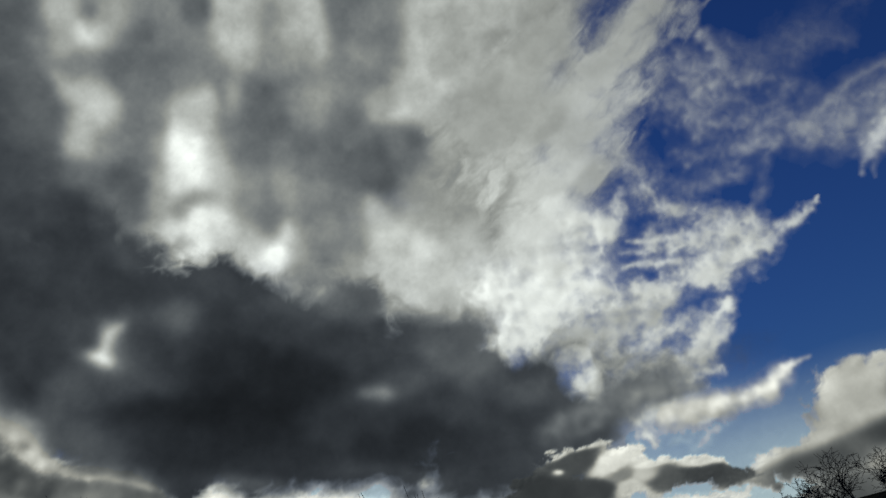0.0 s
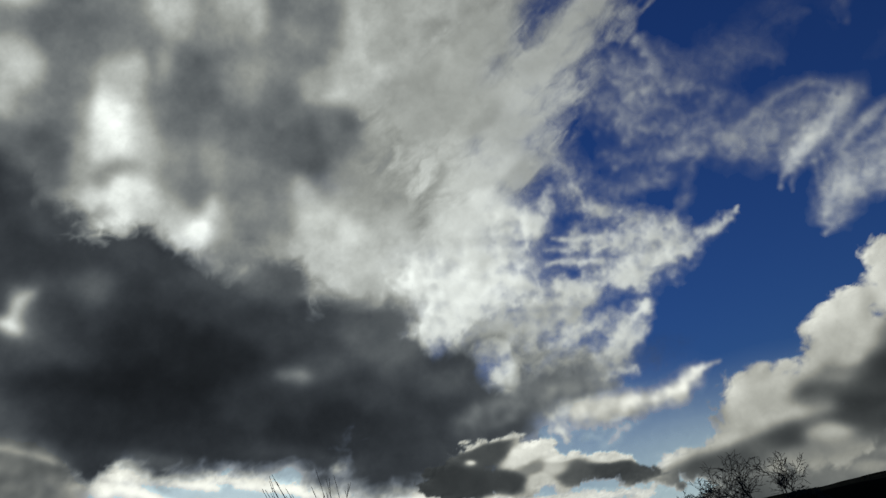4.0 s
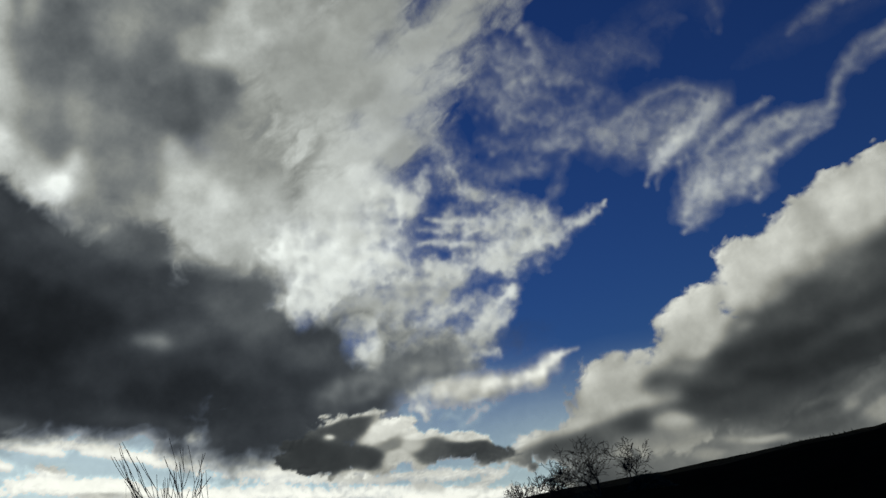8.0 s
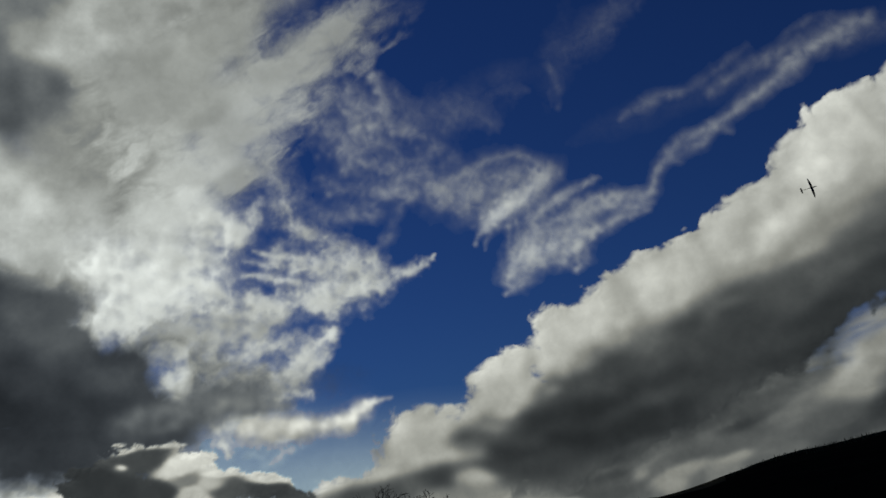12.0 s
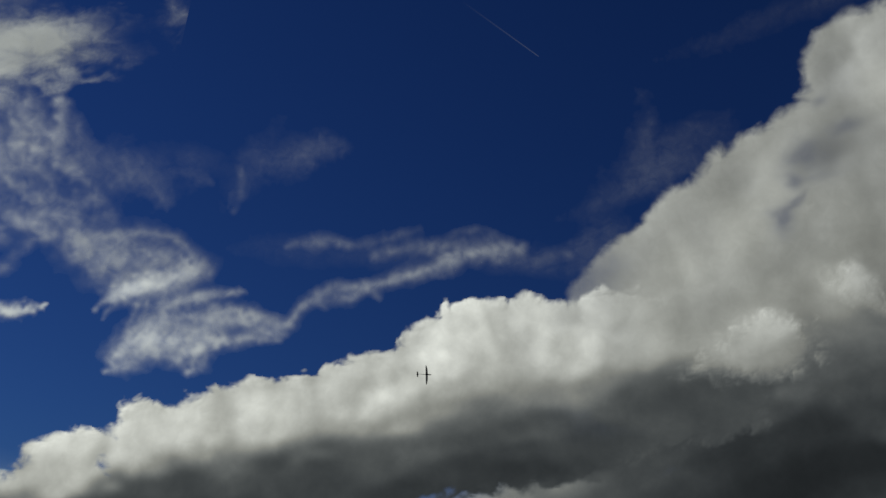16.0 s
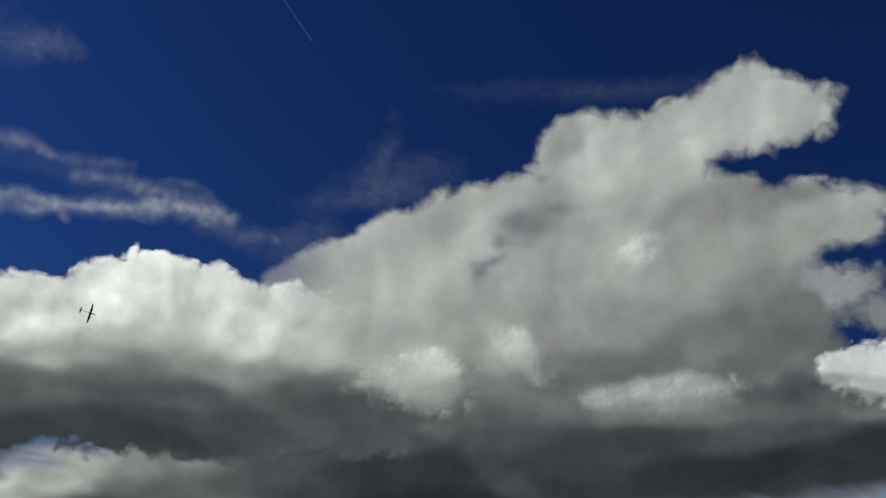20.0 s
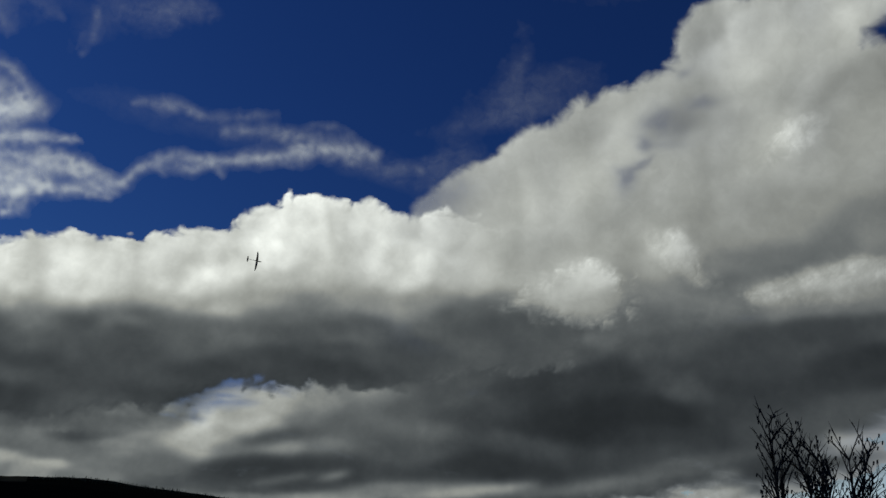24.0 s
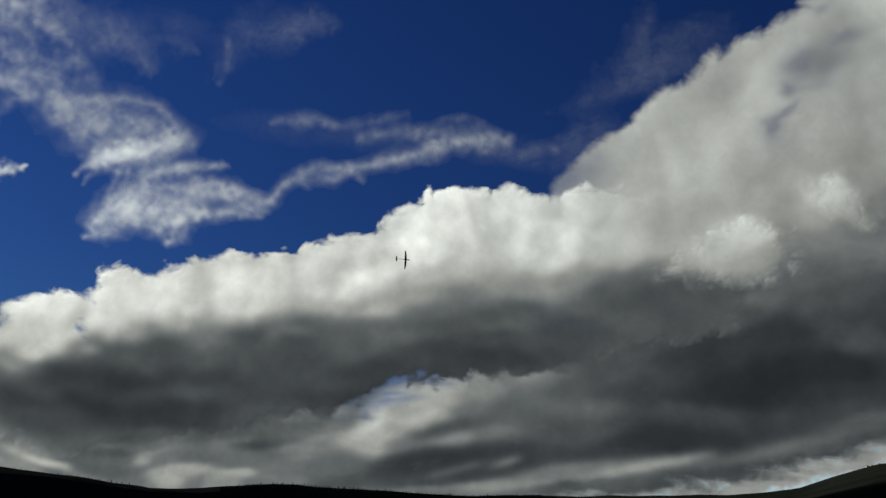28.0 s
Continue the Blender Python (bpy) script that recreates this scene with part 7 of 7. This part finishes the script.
def tree_at(name, label, az, r, top, **kw):
    base = spot(az, r)
    return bare_tree(name, label, base, EYE.z + r * math.tan(radians(top)) - base.z, **kw)


tree_at("bare_tree", "bare young ash tree with upright twigs", -6.9, 30, 8.9, stems=4, seed=3, spread=0.5, lift=0.12, crook=0.15, level=2, width=0.62, fine=0.016)
tree_at("bare_shrub", "bare leafless shrub with thin upright stems", -9.1, 30, 7.5, stems=4, seed=5, spread=0.4, lift=0.18, crook=0.13, level=2, width=0.36, fine=0.013)
tree_at("bare_shrub", "bare leafless shrub with many fine twigs", -24.6, 30, 12.2, stems=9, seed=8, spread=0.75, lift=0.06, crook=0.2, level=3, width=0.62, fine=0.011)
tree_at("bare_tree", "bare gnarled oak with crooked spreading boughs", 17.9, 120, 3.9, stems=3, seed=11, spread=0.9, lift=0.03, crook=0.36, level=3, width=1.15, thick=0.02, fine=0.03)
tree_at("bare_tree", "bare gnarled oak with crooked spreading boughs", 20.3, 125, 3.4, stems=2, seed=12, spread=0.9, lift=0.03, crook=0.36, level=3, width=0.95, thick=0.02, fine=0.03)
tree_at("bare_tree", "low bare hawthorn with tangled boughs", 15.2, 120, 2.8, stems=3, seed=13, spread=0.9, lift=0.02, crook=0.4, level=3, width=1.0, thick=0.018, fine=0.028)
tree_at("bare_tree", "low bare hawthorn with tangled boughs", 13.7, 122, 2.5, stems=3, seed=14, spread=0.9, lift=0.02, crook=0.4, level=3, width=1.0, thick=0.018, fine=0.028)



def twig(rng, verts, faces, start, way, length, radius, parts, bend, lift):
    """A slender curving shoot; returns the points along it."""
    p, d, way_points = start.copy(), way.normalized(), [start.copy()]
    sway = Vector((rng.uniform(-1, 1), rng.uniform(-1, 1), 0)) * bend
    for s in range(parts):
        d = (d + sway / parts + Vector((rng.uniform(-1, 1), rng.uniform(-1, 1), rng.uniform(-1, 1))) * bend * 0.35 + Vector((0, 0, lift))).normalized()
        q = p + d * length / parts
        tube(verts, faces, p, q, radius * (1 - 0.8 * s / parts), radius * (1 - 0.8 * (s + 1) / parts), 5 if radius > 0.02 else 3)
        way_points.append(q)
        p = q
    return way_points, d


def alder(label, az, r, top, stems, seed, fan, low=0.2):
    """Several slender stems fanned out from one stool, with short side shoots all along and catkins at their tips."""
    rng = random.Random(seed)
    root = tagged(new("bare_alder"), label=label, category="tree", group="bare trees on the hill")
    root.location = spot(az, r)
    tall = EYE.z + r * math.tan(radians(top)) - root.location.z
    across = Vector((math.cos(radians(az)), -math.sin(radians(az)), 0))
    cv, cf = [], []
    for k in range(stems):
        verts, faces = [], []
        side = (2 * k / max(stems - 1, 1) - 1) * fan + rng.uniform(-0.08, 0.08)
        lean = across * side + Vector((rng.uniform(-1, 1), rng.uniform(-1, 1), 0)) * 0.12
        length = tall * rng.uniform(0.78, 1.0) * math.sqrt(1 + side * side) * 0.97
        points, _ = twig(rng, verts, faces, Vector((0, 0, -0.3)), Vector((0, 0, 1)) + lean * 1.25, length, tall * 0.012, 16, 0.07, 0.022)
        for n in range(2, len(points)):
            high = n / 16
            if high < low:
                continue
            along = (points[n] - points[n - 1]).normalized()
            for _ in range(3 if high > 0.35 else 2):
                out = along.orthogonal().normalized()
                out.rotate(Matrix.Rotation(rng.uniform(0, 2 * math.pi), 3, along))
                shoot, _ = twig(rng, verts, faces, points[n], along + out * rng.uniform(0.45, 0.8), tall * rng.uniform(0.09, 0.24) * (1.15 - 0.6 * high), tall * 0.0036, 6, 0.14, 0.03)
                for m in (2, 3, 4, 5):
                    tip, _ = twig(rng, verts, faces, shoot[m], shoot[m] - shoot[m - 1] + Vector((rng.uniform(-1, 1), rng.uniform(-1, 1), rng.uniform(-0.3, 1))) * tall * 0.02, tall * rng.uniform(0.025, 0.06), tall * 0.0022, 3, 0.1, 0.02)
                    if rng.random() < 0.28:
                        tube(cv, cf, tip[-1], tip[-1] + Vector((rng.uniform(-0.02, 0.02), rng.uniform(-0.02, 0.02), -tall * 0.014)), tall * 0.0042, tall * 0.003, 4)
        part("stem", verts, faces, BARK, root)
    tagged(part("catkins", cv, cf, BARK, root, "dark hanging catkins"), kind="stuff")
    return root


alder("bare alder with upright stems and dark catkins", 83.2, 31, 12.4, 6, 22, 0.30)
alder("low bare alder scrub with dark catkins", 85.2, 31, 12.3, 6, 23, 0.42, 0.1)
alder("low bare alder scrub with dark catkins", 87.9, 31, 12.2, 6, 24, 0.5, 0.1)


# ---- model glider in the air ----
def loft(sections, sides):
    verts, faces = [], []
    for ring in sections:
        verts += ring
    for i in range(len(sections) - 1):
        for j in range(sides):
            k = (j + 1) % sides
            faces.append((i * sides + j, i * sides + k, (i + 1) * sides + k, (i + 1) * sides + j))
    faces.append(tuple(range(sides))[::-1])
    faces.append(tuple((len(sections) - 1) * sides + j for j in range(sides)))
    return verts, faces


def foil(y, x, chord, z, thick, upright=False):
    """A wing section of eight points round a chord along x."""
    pts = []
    for t, h in ((0, 0), (0.1, 0.55), (0.35, 1.0), (0.7, 0.55), (1, 0.05), (0.7, -0.2), (0.35, -0.35), (0.1, -0.3)):
        p = (x - t * chord, y, z + h * thick)
        pts.append((p[0], p[2] - z, p[1]) if upright else p)
    return pts


def model_glider():
    root = tagged(new("model_glider"), label="dark slender radio-controlled model glider in banked flight", category="model aircraft")
    body = []
    for x, r in ((0.62, 0.012), (0.55, 0.035), (0.40, 0.055), (0.15, 0.055), (-0.1, 0.035), (-0.5, 0.020), (-1.0, 0.014)):
        body.append([(x, r * math.cos(2 * math.pi * j / 10), r * 1.15 * math.sin(2 * math.pi * j / 10)) for j in range(10)])
    part("fuselage", *loft(body, 10), BALSA, root, smooth=True)
    for side in (1, -1):
        rows = [foil(side * y, x, c, z, 0.022 * c / 0.2) for y, x, c, z in ((0.03, 0.22, 0.24, 0.05), (0.5, 0.21, 0.22, 0.07), (0.85, 0.17, 0.16, 0.12), (1.08, 0.10, 0.07, 0.17))]
        part("wing", *loft(rows, 8), BALSA, root, smooth=True)
    part("fin", *loft([foil(z, x, c, 0, 0.012, True) for z, x, c in ((0.0, -0.80, 0.22), (0.16, -0.84, 0.18), (0.30, -0.90, 0.12))], 8), BALSA, root)
    for side in (1, -1):
        part("tailplane", *loft([foil(side * y, -0.85 - 0.1 * y, 0.16 - 0.12 * y, 0.05, 0.012) for y in (0.01, 0.15, 0.30)], 8), BALSA, root)
    return root


glider = model_glider()
glider.matrix_world = Matrix(((0.466, -0.450, -0.762, 70.28), (-0.883, -0.294, -0.366, 65.36), (-0.059, 0.843, -0.534, 29.68), (0, 0, 0, 1)))

# ---- vapour trail high up ----
t0, t1 = toward(47.6, 39.6) * 1500, toward(53.9, 36.4) * 1500
tv, tf = [], []
for i in range(24):
    f0, f1 = i / 24, (i + 1) / 24
    tube(tv, tf, EYE + t0.lerp(t1, f0), EYE + t0.lerp(t1, f1), 1.7 - 0.9 * f0, 1.7 - 0.9 * f1, 6)
trail = tagged(part("vapour_trail", tv, tf, COOL_VAPOUR, smooth=True), label="thin white vapour trail fading at its old end", category="vapour trail")
for key, lo, hi in (("cover", 0.0, 0.055), ("depth", 1.0, 0.6)):
    trail.data.attributes.new(key, "FLOAT", "POINT").data.foreach_set("value", np.repeat(np.linspace(lo, hi, 24), 12).astype(np.float32))


# ---- hamlet on the far slope ----
def cottage(az, r, turn, wide, deep, tall):
    base = spot(az, r)
    root = tagged(new("cottage"), label="small pale rendered cottage with a dark slate roof", category="house", group="hamlet on the hillside")
    root.matrix_world = Matrix.Translation(base) @ Matrix.Rotation(turn, 4, "Z")
    w, d, h, g = wide / 2, deep / 2, tall, tall + deep * 0.42
    wv = [(-w, -d, -2), (w, -d, -2), (w, d, -2), (-w, d, -2), (-w, -d, h), (w, -d, h), (w, d, h), (-w, d, h), (-w, 0, g), (w, 0, g)]
    part("wall", wv, [(0, 1, 5, 4), (2, 3, 7, 6), (1, 2, 6, 9, 5), (3, 0, 4, 8, 7)], RENDER_WALL, root)
    o, t = 0.35, 0.22
    for s in (1, -1):
        lo, hi = (d + o) * s, 0.0
        zl = h - o * 0.84
        rv = [(-w - o, lo, zl), (w + o, lo, zl), (w + o, hi, g), (-w - o, hi, g), (-w - o, lo, zl + t), (w + o, lo, zl + t), (w + o, hi, g + t), (-w - o, hi, g + t)]
        part("roof", rv, [(0, 1, 2, 3), (4, 5, 6, 7), (0, 1, 5, 4), (1, 2, 6, 5), (3, 0, 4, 7)], ROOF_SLATE, root)
    for x in (-w * 0.55, w * 0.1, w * 0.65):
        pv = [(x - 0.45, -d - 0.05, 0.9), (x + 0.45, -d - 0.05, 0.9), (x + 0.45, -d - 0.05, 2.1), (x - 0.45, -d - 0.05, 2.1), (x - 0.45, -d + 0.05, 0.9), (x + 0.45, -d + 0.05, 0.9), (x + 0.45, -d + 0.05, 2.1), (x - 0.45, -d + 0.05, 2.1)]
        part("window", pv, [(0, 1, 2, 3), (0, 1, 5, 4), (1, 2, 6, 5), (2, 3, 7, 6), (3, 0, 4, 7)], ROOF_SLATE, root)
    cx = w * 0.8
    cv = [(cx + a, b, z) for z in (g - 0.8, g + 1.1) for a, b in ((-0.35, -0.35), (0.35, -0.35), (0.35, 0.35), (-0.35, 0.35))]
    part("chimney", cv, [(0, 1, 5, 4), (1, 2, 6, 5), (2, 3, 7, 6), (3, 0, 4, 7), (4, 5, 6, 7)], ROOF_SLATE, root)


hamlet = random.Random(5)
for k in range(14):
    haz = 75.6 + 0.33 * k + hamlet.uniform(-0.1, 0.1)
    cottage(haz, 1550 + hamlet.uniform(-60, 80) + 10 * k, radians(-haz + hamlet.uniform(-35, 35)), hamlet.uniform(7, 11), hamlet.uniform(5, 6.5), hamlet.uniform(2.6, 4.6))


# ---- woods on the hill crests ----
def woodland(name, label, az0, az1, r0, r1, count, low, high, seed):
    """Many small ragged conifers, each a stack of uneven skirts."""
    rng = random.Random(seed)
    verts, faces = [], []
    for _ in range(count):
        az, r = rng.uniform(az0, az1), rng.uniform(r0, r1)
        base, h = spot(az, r), rng.uniform(low, high)
        w = h * rng.uniform(0.14, 0.22)
        tube(verts, faces, base - Vector((0, 0, 1)), base + Vector((0, 0, h * 0.5)), h * 0.02, h * 0.015, 4)
        for tier in range(4):
            z0, z1 = h * (0.12 + 0.2 * tier), h * (0.45 + 0.19 * tier)
            k = len(verts)
            verts.append(base + Vector((rng.uniform(-0.1, 0.1), rng.uniform(-0.1, 0.1), z1)))
            for i in range(7):
                t = 2 * math.pi * i / 7 + rng.uniform(-0.3, 0.3)
                rad = w * (1 - 0.2 * tier) * rng.uniform(0.6, 1.2)
                verts.append(base + Vector((rad * math.cos(t), rad * math.sin(t), z0 + rng.uniform(-0.05, 0.05) * h)))
            faces += [(k, k + 1 + i, k + 1 + (i + 1) % 7) for i in range(7)]
    return tagged(part(name, verts, faces, CONIFER), label=label, category="woodland", kind="stuff")


woodland("woodland", "dark conifer wood along the hill crest", 38.2, 49.0, 560, 720, 420, 1.1, 2.0, 31)
woodland("woodland", "dark conifer wood along the hill crest", 49.0, 62.0, 650, 900, 300, 1.0, 1.8, 32)
woodland("hedgerow", "thin dark line of far trees on the ridge", 24.0, 33.0, 640, 720, 90, 1.2, 2.4, 33)


# ---- dark evergreen bushes ----
def leafy_bush(name, label, az, r, wide, tall, count, leaf, seed):
    rng = random.Random(seed)
    root = tagged(new(name), label=label, category="bush")
    root.location = spot(az, r)
    sv, sf = [], []
    for _ in range(9):
        t = rng.uniform(0, 2 * math.pi)
        grow(rng, sv, sf, Vector((0, 0, -0.2)), Vector((math.cos(t) * 0.8, math.sin(t) * 0.8, 1)), tall * 0.8, tall * 0.012, 1, 0.6, 0.05, 0.2, tall * 0.005)
    part("stems", sv, sf, BARK, root)
    lv, lf = [], []
    for _ in range(count):
        t, q = rng.uniform(0, 2 * math.pi), rng.random() ** 0.5
        up = rng.random()
        c = Vector((wide * q * math.cos(t) * (1 - 0.5 * up), wide * q * math.sin(t) * (1 - 0.5 * up), tall * up * (1 - 0.35 * q * q) * rng.uniform(0.75, 1.1)))
        a = Vector((rng.uniform(-1, 1), rng.uniform(-1, 1), rng.uniform(-0.6, 0.6))).normalized()
        b = a.orthogonal().normalized()
        s = leaf * rng.uniform(0.6, 1.4)
        k = len(lv)
        lv += [c - a * s, c + b * s * 0.45 + Vector((0, 0, s * 0.1)), c + a * s, c - b * s * 0.45 + Vector((0, 0, s * 0.1))]
        lf.append((k, k + 1, k + 2, k + 3))
    tagged(part("leaves", lv, lf, CONIFER, root, "dense dark leaves"), kind="stuff")


leafy_bush("evergreen_bush", "dense dark evergreen bush on the slope", 20.9, 112, 3.4, 2.3, 900, 0.28, 41)
leafy_bush("evergreen_bush", "low dark evergreen bush on the slope", 17.0, 110, 2.4, 1.2, 500, 0.25, 42)
